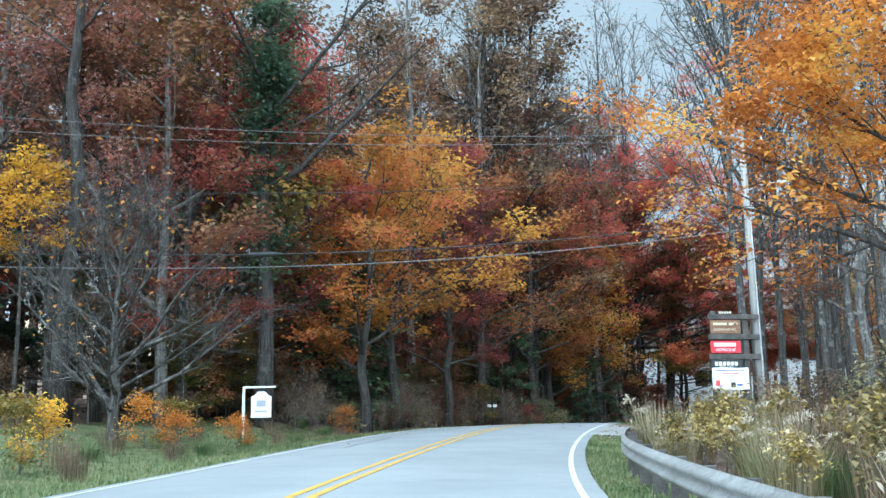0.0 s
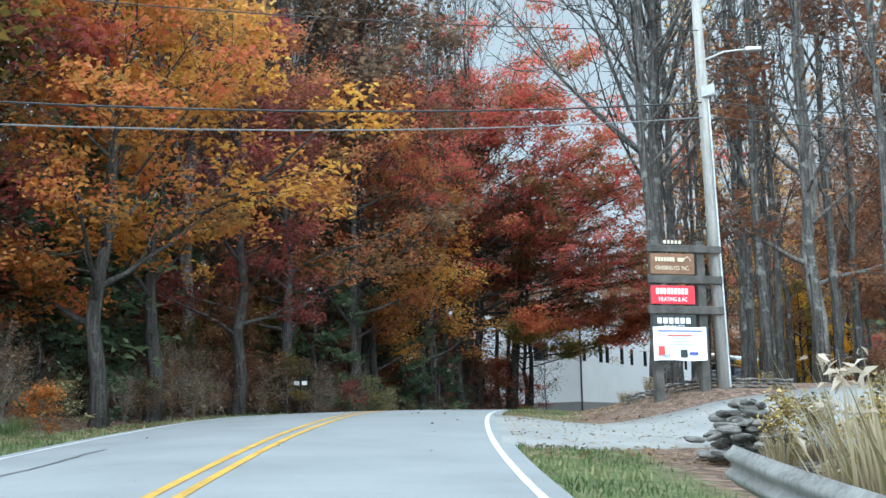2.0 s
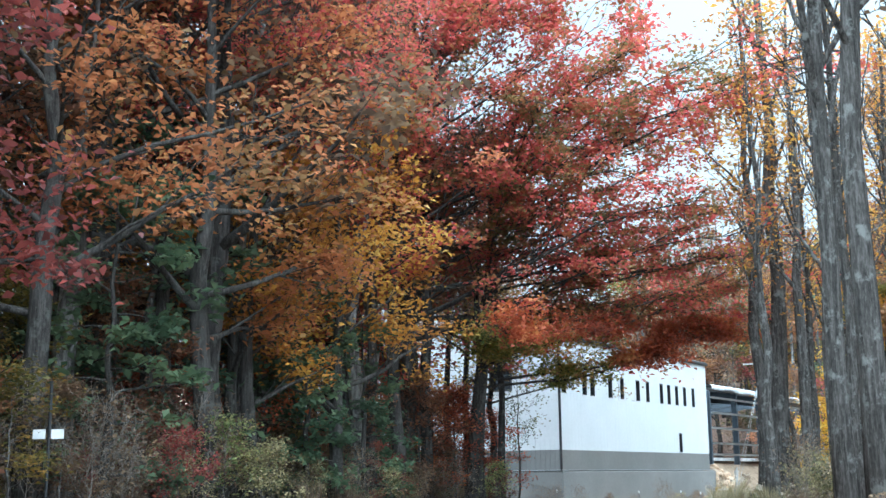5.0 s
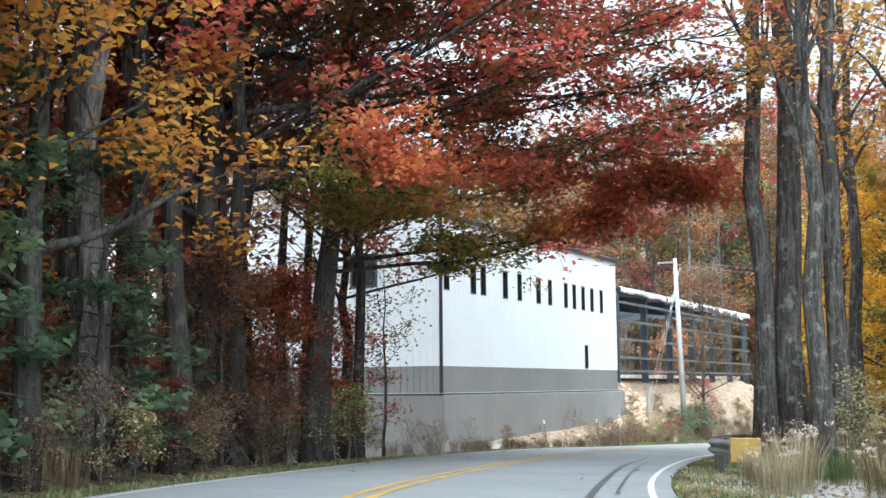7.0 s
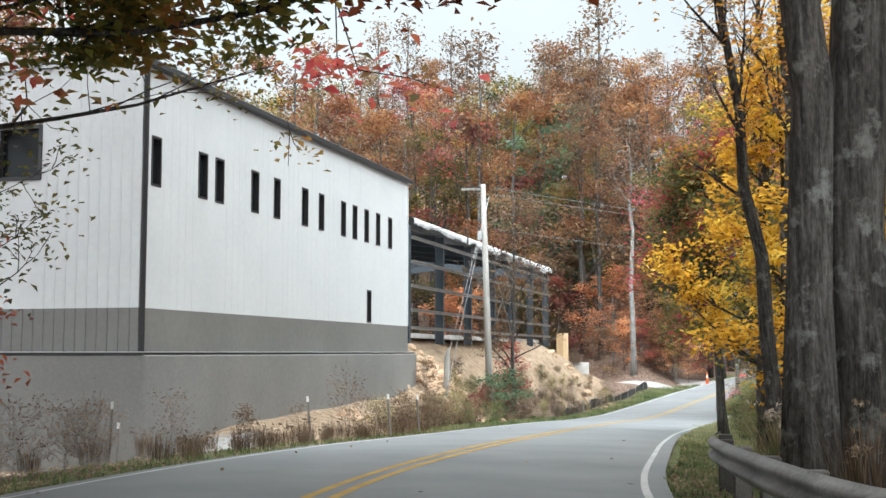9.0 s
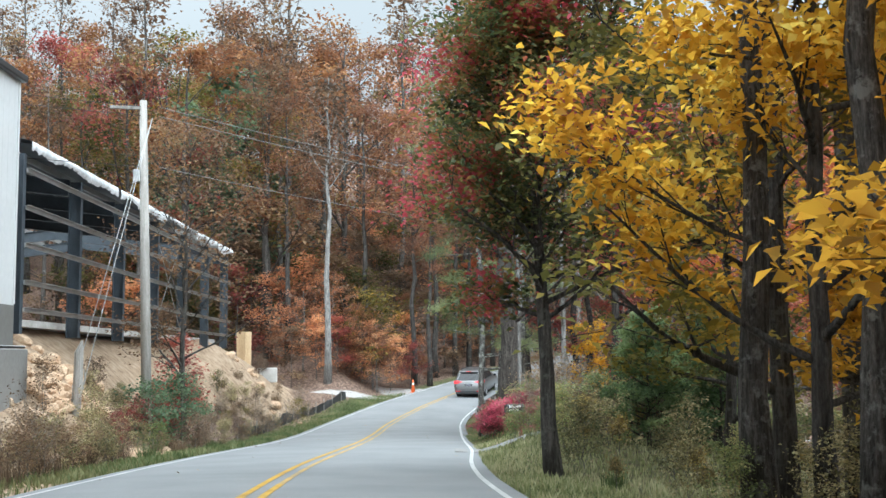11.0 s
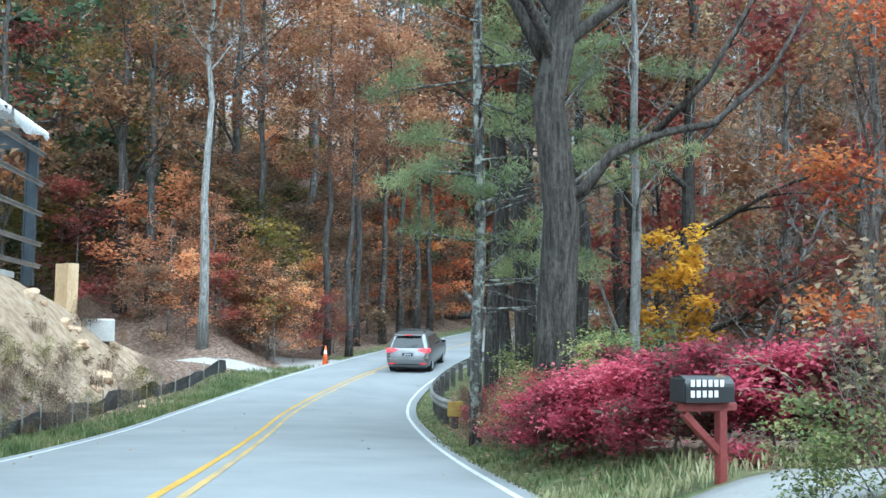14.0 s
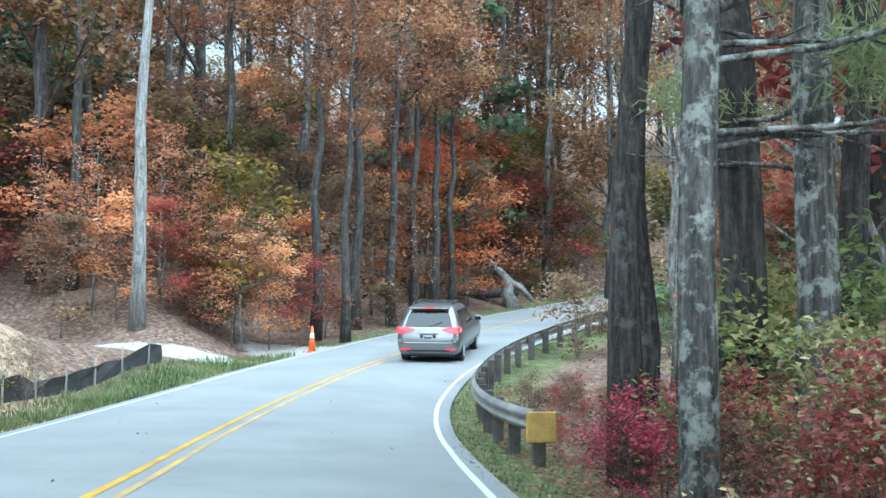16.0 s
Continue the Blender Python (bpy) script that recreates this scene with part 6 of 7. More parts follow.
def over_oak_kind(v):
    """A trunk with long level limbs that all reach out to one side."""
    rng = random.Random(8800)
    root = thing("oak_tree", "oak with low limbs of red and olive leaves over the road", "oak")
    wood, tips = Shape(), []
    wood.tube([(0, 0, -0.4), (0.1, 0, 1.5), (0.2, 0.05, 3.5), (0.5, 0.0, 5.5), (0.8, 0.1, 8.0), (1.0, 0.1, 11.0), (1.1, 0.2, 14.5), (1.3, 0.2, 17.5)], [0.42, 0.34, 0.31, 0.27, 0.23, 0.18, 0.12, 0.04], 12)
    for k in range(32):
        z = 5.0 + k * 0.36
        a = radians(rng.uniform(-58, 42))
        ln = rng.uniform(8.0, 13.4) * (1 - 0.35 * abs(a))
        l1 = limb(rng, (0.3 + 0.05 * k, 0, z), (math.cos(a), math.sin(a), rng.uniform(0.0, 0.16)), ln, 8, 0.07, 0.006)
        wood.tube(l1, [0.062 * (1 - 0.88 * j / 8) for j in range(9)], 6, False)
        for j in range(16):
            kk = min((0.22 + 0.78 * (j + rng.random()) / 16) * 8, 7.999)
            b = int(kk)
            d1 = (l1[b + 1] - l1[b]).normalized()
            l2 = limb(rng, l1[b].lerp(l1[b + 1], kk - b), d1 + Vector((rng.gauss(0, 0.7), rng.gauss(0, 0.7), rng.gauss(0.06, 0.16))), rng.uniform(0.9, 2.4), 3, 0.14, 0.01)
            wood.tube(l2, [0.028, 0.022, 0.015, 0.008], 3, False)
            tips += l2[1:]
            for _ in range(2):
                l3 = limb(rng, l2[2], Vector((rng.gauss(0, 1), rng.gauss(0, 1), rng.gauss(0.1, 0.3))), rng.uniform(0.4, 1.0), 2, 0.1, 0.0)
                wood.tube(l3, [0.012, 0.009, 0.005], 3, False)
                tips += l3[1:]
    part("trunk", wood, bark_dark, root, smooth=True)
    part("crown", leaf_mesh("crown", leaves(880, [p for p in tips if p.z > 7.0], 25000, 0.18, 0.26, 0.6, droop=0.05), leaf_oakmix), None, root)
    part("lower_crown", leaf_mesh("crown", leaves(881, [p for p in tips if p.z <= 7.0 and p.x <= 6.0], 8500, 0.16, 0.28, 0.6, droop=0.05, floor=4.1), leaf_overhang), None, root, "olive and gold leaves")
    part("outer_crown", leaf_mesh("crown", leaves(882, [p for p in tips if p.z <= 7.6 and p.x > 6.0], 8500, 0.17, 0.34, 0.45, droop=0.05, floor=4.3), leaf_scarlet), None, root, "orange-red leaves")
    return root


kind("over_oak", over_oak_kind, 1)
kind("wide_bare", tree_kind("broad leafless tree with spreading grey limbs", "bare_tree", bark_old, leaf_brown, 79, 1200, 0.13, 0.5, height=22, radius=0.22, base=0.28, spread=8.5, n1=24, n2=8, n3=4, up=0.7, lift=0.05, keel=0.8, twig=0.02), 2)
kind("road_maple", tree_kind("maple with bright orange leaves beside the road", "maple_tree", bark_dark, leaf_orange, 52, 60000, 0.11, 0.3, floor=4.0, height=12, radius=0.26, base=0.22, spread=6.0, n1=26, n2=7, n3=2, up=0.2, keel=0.85, droop=0.1), 1)
kind("gold_oak", tree_kind("oak with golden orange leaves leaning over the road", "oak_tree", bark_dark, leaf_gold, 53, 8000, 0.24, 0.36, height=12, radius=0.24, base=0.3, spread=5.4, n1=18, n2=6, n3=2, up=0.25, aim=(0.8, 0.2, 0.5)), 1)
kind("ember_maple", tree_kind("maple with orange-red leaves over an olive lower crown", "maple_tree", bark_dark, leaf_ember, 54, 12000, 0.19, 0.36, height=12.5, radius=0.24, base=0.22, spread=5.2, n1=18, n2=6, n3=2, up=0.25, aim=(0.8, 0.2, 0.4)), 1)
kind("olive_oak", tree_kind("oak with olive and golden leaves hanging over the road", "oak_tree", bark_dark, leaf_olive, 74, 5500, 0.17, 0.34, height=13.5, radius=0.26, base=0.42, spread=6.4, n1=18, n2=7, n3=2, up=0.2, keel=0.85, aim=(0.95, -0.1, 0.6)), 1)
kind("slim_bare", tree_kind("tall slim leafless tree with fine grey twigs", "bare_tree", bark_old, leaf_brown, 75, 260, 0.16, 0.4, height=22, radius=0.15, base=0.25, spread=3.8, n1=20, n2=6, n3=1, up=0.95, lift=0.1, sides=(6, 4, 3), twig=0.018), 3)
kind("tall_trunk", tree_kind("tall straight roadside tree with furrowed grey trunk", "forest_tree", bark_old, leaf_gold, 55, 900, 0.2, 0.5, height=20, radius=0.27, base=0.42, spread=3.4, n1=14, n2=5, n3=2, up=0.9, sides=(12, 5, 3)), 3)
kind("yellow_maple", tree_kind("maple with dense bright yellow leaves", "maple_tree", bark_dark, leaf_yellow, 56, 11000, 0.19, 0.32, height=11.5, radius=0.17, base=0.14, spread=3.9, n1=20, n2=6, n3=1, up=0.15, keel=0.8), 2)
kind("verge_tree", tree_kind("small roadside maple with dark green leaves tipped red", "maple_tree", bark_dark, leaf_turning, 57, 38000, 0.12, 0.36, patchy=1.0, height=8.6, radius=0.16, base=0.33, spread=3.5, n1=36, n2=7, n3=2, up=0.44, lean=(-0.06, 0.02), sides=(12, 6, 3), aim=(0.95, -0.2, 0.4)), 1)
kind("cypress", tree_kind("dense green cypress with feathery boughs", "cypress_tree", bark_dark, leaf_cypress, 58, 13000, 0.13, 0.17, height=5.2, radius=0.09, base=0.02, spread=1.9, n1=44, n2=4, n3=0, up=0.15, keel=1.0, flat=0.2), 2)
BUSH = dict(height=1.35, radius=0.025, base=0.06, spread=1.0, n1=12, n2=5, n3=1, up=0.55, sides=(4, 3, 3), twig=0.005, keel=0.9)
kind("burning_bush", tree_kind("burning bush with dense crimson-pink leaves", "burning_bush", bark_grey, leaf_burning, 59, 4600, 0.085, 0.17, category="bush", droop=0.1, **BUSH), 3)
kind("shrub_red", tree_kind("low shrub with dark red leaves", "shrub", bark_grey, leaf_red, 60, 900, 0.15, 0.22, category="shrub", **BUSH), 2)
kind("dogwood", tree_kind("small leafless grey tree with many fine spreading branches", "bare_tree", bark_old, leaf_orange, 61, 160, 0.14, 0.3, height=5.0, radius=0.14, base=0.1, spread=4.2, n1=30, n2=10, n3=8, up=0.42, keel=0.9, twig=0.007), 1)


def great_oak_kind(v):
    rng = random.Random(6200)
    root = thing("oak_tree", "massive old oak with thick furrowed trunk and bare limbs", "tree")
    wood, tips = skeleton_tree(rng, height=17, radius=0.36, base=0.36, spread=6.4, n1=22, n2=9, n3=6, up=0.55, sides=(16, 7, 3), twig=0.009)
    wood.tube([(0.1, 0, 4.0), (0.45, -0.1, 4.15), (0.9, -0.2, 4.75), (1.7, -0.1, 5.1), (2.6, 0.1, 5.3), (3.6, 0.3, 6.2), (4.4, 0.6, 7.6)], [0.16, 0.11, 0.09, 0.075, 0.06, 0.045, 0.02], 9)
    wood.tube([(1.6, -0.1, 5.1), (2.4, -0.6, 5.9), (3.1, -0.8, 7.2)], [0.07, 0.05, 0.025], 6)
    wood.tube([(-0.1, 0, 6.2), (-0.7, 0.1, 7.4), (-1.6, 0.2, 8.8), (-2.4, 0.1, 10.4)], [0.17, 0.13, 0.09, 0.05], 8)
    part("trunk", wood, bark_great, root, smooth=True)
    part("crown", leaf_mesh("crown", leaves(62, tips, 900, 0.13, 0.5, 0.6), leaf_brown), None, root)
    return root


kind("great_oak", great_oak_kind, 1)


def ivy_oak_kind(v):
    rng = random.Random(9100)
    root = thing("oak_tree", "tall dark oak with ivy-clad trunk and thin brown leaves", "tree")
    wood, tips = skeleton_tree(rng, height=24, radius=0.33, base=0.34, spread=9.0, n1=26, n2=8, n3=3, up=0.35, sides=(10, 5, 3), twig=0.014, aim=(0.6, 0.6, 0.4))
    part("trunk", wood, bark_dark, root, smooth=True)
    part("crown", leaf_mesh("crown", leaves(91, tips, 5200, 0.19, 0.5, 0.6), leaf_brown), None, root)
    stem = [(rng.gauss(0, 0.12), rng.gauss(0, 0.12), z) for z in np.linspace(6.0, 17.0, 40)]
    part("ivy", leaf_mesh("ivy", leaves(92, stem, 6500, 0.2, 0.5, 0.2), leaf_green), None, root, "dark green ivy round the trunk")
    return root


kind("ivy_oak", ivy_oak_kind, 1)
kind("veil_oak", tree_kind("slim roadside oak with thin brown leaves", "oak_tree", bark_dark, leaf_hill_brown, 97, 4200, 0.13, 0.4, height=11, radius=0.11, base=0.2, spread=3.4, n1=20, n2=7, n3=3, up=0.5, twig=0.008), 1)
kind("birch", tree_kind("slender birch with blotched pale bark", "birch_tree", bark_pale, leaf_brown, 63, 160, 0.14, 0.4, height=15, radius=0.13, base=0.3, spread=2.6, n1=14, n2=5, n3=2, up=0.7, sides=(10, 4, 3)), 2)
kind("leaning_birch", tree_kind("thin pale leaning tree with arching bare branches", "birch_tree", bark_pale, leaf_rust, 64, 350, 0.14, 0.4, height=9, radius=0.07, base=0.2, spread=3.0, n1=12, n2=5, n3=3, up=0.6, lean=(0.42, -0.1)), 2)
kind("pale_trunk", tree_kind("tall straight tree with pale lichen-grey trunk", "forest_tree", bark_pale, leaf_brown, 65, 600, 0.4, 0.6, height=21, radius=0.24, base=0.6, spread=3.4, n1=12, n2=5, n3=1, up=0.7, sides=(10, 4, 3)), 1)
kind("thin_sapling", tree_kind("thin young tree with sparse yellow-green leaves", "sapling", bark_dark, leaf_olive, 66, 700, 0.13, 0.28, category="sapling", height=6.5, radius=0.06, base=0.4, spread=1.5, n1=12, n2=4, n3=1, up=0.3), 2)
kind("gold_sapling", tree_kind("young tree with bright golden yellow leaves", "sapling", bark_grey, leaf_yellow, 67, 2600, 0.13, 0.16, category="sapling", height=4.2, radius=0.05, base=0.1, spread=1.15, n1=20, n2=4, n3=0, up=0.3, keel=1.0), 1)


kind("gold_top", tree_kind("slim maple with a small golden yellow crown", "maple_tree", bark_dark, leaf_yellow, 98, 2600, 0.16, 0.26, height=8.6, radius=0.09, base=0.62, spread=2.0, n1=16, n2=4, n3=1, up=0.2, keel=0.9), 1)


def pine_kind(v):
    rng = random.Random(6800 + v)
    root = thing("pine_tree", "white pine with lichened trunk, dead lower limbs and soft green tufts", "pine")
    wood, tips = Shape(), []
    thick = (0.5, 0.76)[v]
    wood.tube([(rng.gauss(0, 0.04), rng.gauss(0, 0.04), z) for z in (-0.4, 2, 4, 6, 8, 10, 12, 14, 17)], [r * thick for r in (0.27, 0.24, 0.23, 0.21, 0.19, 0.16, 0.13, 0.1, 0.04)], 12)
    for k, z in enumerate((2.65, 2.75, 3.2, 3.3, 4.0, 4.15, 4.6, 4.9) if v == 0 else (3.1, 4.2)):
        a = rng.uniform(-0.35, 0.45)
        l1 = limb(rng, (0, 0, z), (math.cos(a), math.sin(a), rng.uniform(0.02, 0.3)), rng.uniform(1.6, 3.0), 7, 0.07, 0.02)
        wood.tube(l1, [0.028, 0.026, 0.023, 0.02, 0.016, 0.012, 0.008, 0.004], 5, False)
        for j in (2, 4, 5):
            l2 = limb(rng, l1[j], l1[j + 1] - l1[j] + Vector((rng.gauss(0, 0.2), rng.gauss(0, 0.2), rng.gauss(0.05, 0.15))), rng.uniform(0.4, 0.9), 3, 0.1, 0.02)
            wood.tube(l2, [0.012, 0.009, 0.006, 0.003], 3, False)
    for k in range(30):
        z = 3.65 + k * 0.42 + rng.uniform(-0.15, 0.15)
        a = k * 2.4 + rng.uniform(-0.4, 0.4)
        ln = rng.uniform(1.0, 1.5) if z < 5.2 else rng.uniform(2.0, 4.0) * (1 - 0.5 * max(0, z - 8) / 9)
        l1 = limb(rng, (0, 0, z), (math.cos(a), math.sin(a), rng.uniform(-0.1, 0.25)), ln, 5, 0.10, 0.02)
        wood.tube(l1, [0.035, 0.03, 0.025, 0.02, 0.014, 0.006], 5, False)
        alive = rng.random() < 0.85
        for j in range(5):
            d2 = (l1[min(j + 1, 5)] - l1[j]) + Vector((rng.gauss(0, 0.5), rng.gauss(0, 0.5), rng.gauss(0.1, 0.25)))
            l2 = limb(rng, l1[j + 1], d2, rng.uniform(0.4, 1.0), 3, 0.12, 0.03)
            wood.tube(l2, [0.018, 0.014, 0.01, 0.005], 3, False)
            if alive and j > 1:
                tips += l2[1:]
    part("trunk", wood, bark_pine, root, smooth=True)
    r = np.random.default_rng(680 + v)
    base = np.array([tuple(t) for t in tips])
    n = 20000
    c = base[r.integers(0, len(base), n)] + r.normal(0, 1, (n, 3)) * np.array([0.2, 0.2, 0.06])
    d = r.normal(0, 1, (n, 3)) + np.array([0, 0, 0.5])
    d /= np.linalg.norm(d, axis=1)[:, None]
    w = np.cross(d, r.normal(0, 1, (n, 3)))
    w /= np.linalg.norm(w, axis=1)[:, None]
    ln = r.uniform(0.14, 0.26, (n, 1))
    verts = np.stack([c, c + d * ln * 0.5 + w * 0.011, c + d * ln, c + d * ln * 0.5 - w * 0.011], 1).reshape(-1, 3)
    part("needles", leaf_mesh("needles", verts, leaf_pine), None, root)
    return root


kind("pine", pine_kind, 2)
W = "trees beside the road"
scatter(31, 18, within(-13, 14, 12, 62, 9.5, lambda x, y: y > 30 and x < -6 or x > 5.5 and y < 16), dict(slim_bare=1), 2.2, (0.85, 1.1), "bare trees")
scatter(39, 80, beside(S0 + 42, S0 + 93, -9.6, -5.9), dict(brush=6, thicket=2, thicket_brown=1), 0.8, (0.55, 1.0), "brush on the bank", (0.8, 1.2))
scatter(34, 30, beside(S0 + 46, S0 + 94, -10.5, -7.2), dict(thicket_brown=4, thicket=2, thicket_red=1, thicket_green=1, evergreen=1), 0.9, (0.55, 1.15), "thicket on the bank", (0.9, 1.2))
scatter(32, 18, beside(S0 + 40, S0 + 66, -14, -8.6), dict(evergreen=3, sapling_olive=2, sapling_brown=3, sapling_rust=2), 1.5, (0.35, 0.75), "saplings on the bank", (0.9, 1.1))
scatter(33, 26, beside(S0 + 62, S0 + 92, -11.5, -6.2), dict(evergreen=3, sapling_olive=3, sapling_brown=3, sapling_orange=1, sapling_red=1), 1.3, (0.35, 0.7), "saplings on the bank", (0.9, 1.1))
stand("road_maple", 23.4, -15.2, 1.0, 40, group=W)
for x, y, k, sc in ((9.0, -26.4, "shrub_olive", 0.8), (7.6, -25.4, "shrub_yellow", 0.7), (10.4, -27.6, "shrub_olive", 0.8), (3.6, -20.0, "shrub_olive", 0.7), (4.6, -20.6, "shrub_orange", 0.55), (3.0, -19.6, "shrub_brown", 0.7)):
    stand(k, x, y, sc, group="shrubs on the lawn")
leaf_mauve = leaf_mat("leaf_mauve", [(0.0, (0.24, 0.12, 0.1)), (0.4, (0.5, 0.23, 0.18)), (0.75, (0.66, 0.33, 0.24)), (1.0, (0.74, 0.48, 0.32))], 0.34, 0.45, 0.7)
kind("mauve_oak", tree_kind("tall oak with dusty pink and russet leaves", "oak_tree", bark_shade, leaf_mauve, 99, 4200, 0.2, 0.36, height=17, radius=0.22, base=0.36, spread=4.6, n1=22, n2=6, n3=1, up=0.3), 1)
for x, y, sc, tn in ((-6.8, -19.2, 0.85, 0), (-7.6, -17.2, 0.95, 120)):
    stand("mauve_oak", x, y, sc, tn, 0, group=W)
stand("dogwood", 2.2, -21.2, 1.12, 10)
stand("gold_top", -4.4, -21.4, 1.0, 0, 0)
stand("ember_maple", -5.4, -6.6, 0.92, 0, group=W)
stand("red", -9.0, -9.5, 0.95, 70, group=W)
stand("ivy_oak", -5.6, -11.4, 1.0, 0, 0, group=W)
stand("gold_oak", -8.6, -2.6, 1.0, 10, group=W)
for x, y, k, sc in ((-10.2, -4.5, "evergreen", 1.0), (-19.6, 15.9, "evergreen", 1.1), (-21.5, 21.5, "evergreen", 0.8)):
    stand(k, x, y, sc, group=W)
kind("near_red", tree_kind("roadside oak with dark red and rust leaves", "oak_tree", bark_dark, leaf_red, 71, 9000, 0.175, 0.36, height=14, radius=0.24, base=0.2, spread=5.0, n1=20, n2=6, n3=1, up=0.25), 1)
kind("near_rust", tree_kind("roadside oak with rust and tan leaves", "oak_tree", bark_dark, leaf_rust, 72, 9000, 0.175, 0.36, height=15, radius=0.25, base=0.2, spread=5.0, n1=20, n2=6, n3=1, up=0.25), 1)
kind("near_scarlet", tree_kind("roadside maple with scarlet and orange leaves", "maple_tree", bark_grey, leaf_scarlet, 77, 14000, 0.17, 0.36, height=13, radius=0.2, base=0.14, spread=4.8, n1=20, n2=6, n3=1, up=0.25), 1)
for key, leaf, lab, sd in (("tall_rust", leaf_rust, "very tall oak with rust-brown leaves", 81), ("tall_brown", leaf_brown, "very tall oak with thin dull brown leaves", 82), ("tall_red", leaf_red, "very tall oak with dark red leaves", 83)):
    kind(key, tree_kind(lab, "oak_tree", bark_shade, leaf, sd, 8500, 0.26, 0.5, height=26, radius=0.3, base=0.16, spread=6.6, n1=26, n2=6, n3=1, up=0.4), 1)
for key, leaf, lab, sd in (("under_rust", leaf_rust, "young understorey oak with rust leaves", 84), ("under_olive", leaf_olive, "young understorey tree with olive leaves", 85), ("under_red", leaf_scarlet, "young understorey maple with scarlet leaves", 86)):
    kind(key, tree_kind(lab, "young_tree", bark_dark, leaf, sd, 3000, 0.15, 0.28, height=6, radius=0.07, base=0.1, spread=2.4, n1=16, n2=5, n3=1, up=0.3), 2)
kind("near_olive", tree_kind("roadside oak with olive and golden leaves", "oak_tree", bark_dark, leaf_olive_gold, 87, 9000, 0.18, 0.34, height=12.5, radius=0.2, base=0.14, spread=4.2, n1=20, n2=6, n3=1, up=0.2), 1)
kind("near_amber", tree_kind("roadside maple with amber and yellow leaves", "maple_tree", bark_dark, leaf_gold, 73, 9000, 0.175, 0.36, height=12, radius=0.22, base=0.2, spread=4.6, n1=20, n2=6, n3=1, up=0.25), 1)
kind("near_copper", tree_kind("roadside oak with orange-red and copper leaves", "oak_tree", bark_dark, leaf_copper, 74, 9000, 0.175, 0.36, height=15, radius=0.25, base=0.24, spread=5.0, n1=20, n2=6, n3=1, up=0.2), 1)
for x, y, k, sc in ((-12.6, 4.2, "near_red", 1.0), (-6.0, -14.6, "near_red", 0.85), (-10.5, -20.0, "bare", 1.3), (-16.4, 10.2, "near_copper", 1.05), (-17.4, 15.6, "near_copper", 1.1), (-20.2, 19.4, "near_amber", 1.0), (-20.8, 24.6, "near_amber", 1.1), (-18.5, 12.5, "bare", 1.5), (-21.0, 20.5, "bare", 1.6), (-14.5, 3.5, "bare", 1.5), (-22.5, 27.5, "bare", 1.65), (-24.5, 31, "bare", 1.6), (-34, 38, "red", 1.2), (-36, 45, "brown", 1.2), (-33.5, 31, "rust", 1.2)):
    stand(k, x, y, sc, group=W)
for i, (x, y, sc) in enumerate(((-20.5, 13.5, 1.25), (-21.5, 17.5, 1.3), (-22.0, 22.5, 1.3), (-24.5, 27.0, 1.3), (-25.5, 34.0, 1.25), (-27.0, 30.6, 1.3), (-5.6, 27.0, 1.0), (-7.4, 31.5, 1.0), (3.5, 13.5, 1.2), (0.0, 20.0, 1.25), (-2.5, 25.0, 1.25), (-4.0, 29.5, 1.25), (9.5, 8.0, 1.0), (6.0, 11.5, 1.1), (5.0, 16.0, 1.2))):
    stand("slim_bare", x, y, sc, i * 73, i, group="bare trees")
for x, y, k, sc in ((-25.5, 20.0, "tall_rust", 1.0), (-27.5, 26.0, "tall_red", 1.0), (-29.0, 31.0, "tall_brown", 1.0), (-24.0, 16.5, "tall_brown", 0.95), (-26.0, 11.0, "tall_rust", 1.0), (-21.0, 8.0, "tall_rust", 0.9), (-30.0, 20.0, "tall_brown", 1.0), (-17.5, 3.5, "tall_brown", 0.9)):
    stand(k, x, y, sc, group=W)
stand("red_oak", -24.6, 33.6, 0.95, 5, 0, group=W)
scatter(35, 22, beside(S0 + 58, S0 + 92, -12.5, -8.0), dict(under_rust=3, under_olive=3, under_red=3), 1.7, (0.7, 1.15), "understorey on the bank", (0.9, 1.1))
stand("high_oak", -22.8, 30.4, 0.95, 12, 0, group=W)
for x, y, sc, tn in ((-13.0, -9.0, 0.9, 60), (-19.4, 16.2, 0.78, -10), (-19.8, 19.6, 0.75, 30)):
    stand("high_oak", x, y, sc, tn, 0, group=W)
stand("red_oak", -26.0, 35.6, 1.2, -6, 1, group=W)
stand("over_oak", -23.9, 37.2, 1.0, 0, 0, group=W)
stand("olive_oak", -25.2, 40.8, 0.8, 0, 0, group=W)
for x, y, sc in ((-20.6, 23.0, 0.75), (-21.8, 27.2, 0.7), (-17.0, 12.5, 0.8)):
    stand("evergreen", x, y, sc, group=W)
for x, y, k, sc in ((-25.2, 38.6, "under_red", 0.9), (-24.7, 35.2, "under_red", 0.85), (-26.2, 38.8, "under_rust", 0.95), (-26.6, 36.6, "under_red", 0.9), (-24.4, 36.6, "under_red", 0.8), (-25.2, 40.8, "under_red", 0.75), (-23.6, 33.0, "under_rust", 0.8)):
    stand(k, x, y, sc, group="understorey on the bank")
for x, y, sc in ((-24.3, 40.1, 0.8), (-23.6, 37.4, 0.8), (-26.4, 40.6, 0.8), (-23.9, 33.9, 1.1), (-25.6, 36.5, 0.9), (-22.8, 27.4, 0.95), (-24.6, 29.5, 1.0), (-26.8, 33.0, 1.0), (-27.6, 37.5, 0.9), (-26.2, 30.6, 0.9), (-28.4, 42.0, 0.9)):
    stand("pole_trunk", x, y, sc, group=W)
stand("slim_bare", -23.8, 30.2, 1.35, 40, 0, group="bare trees", tall=1.15)
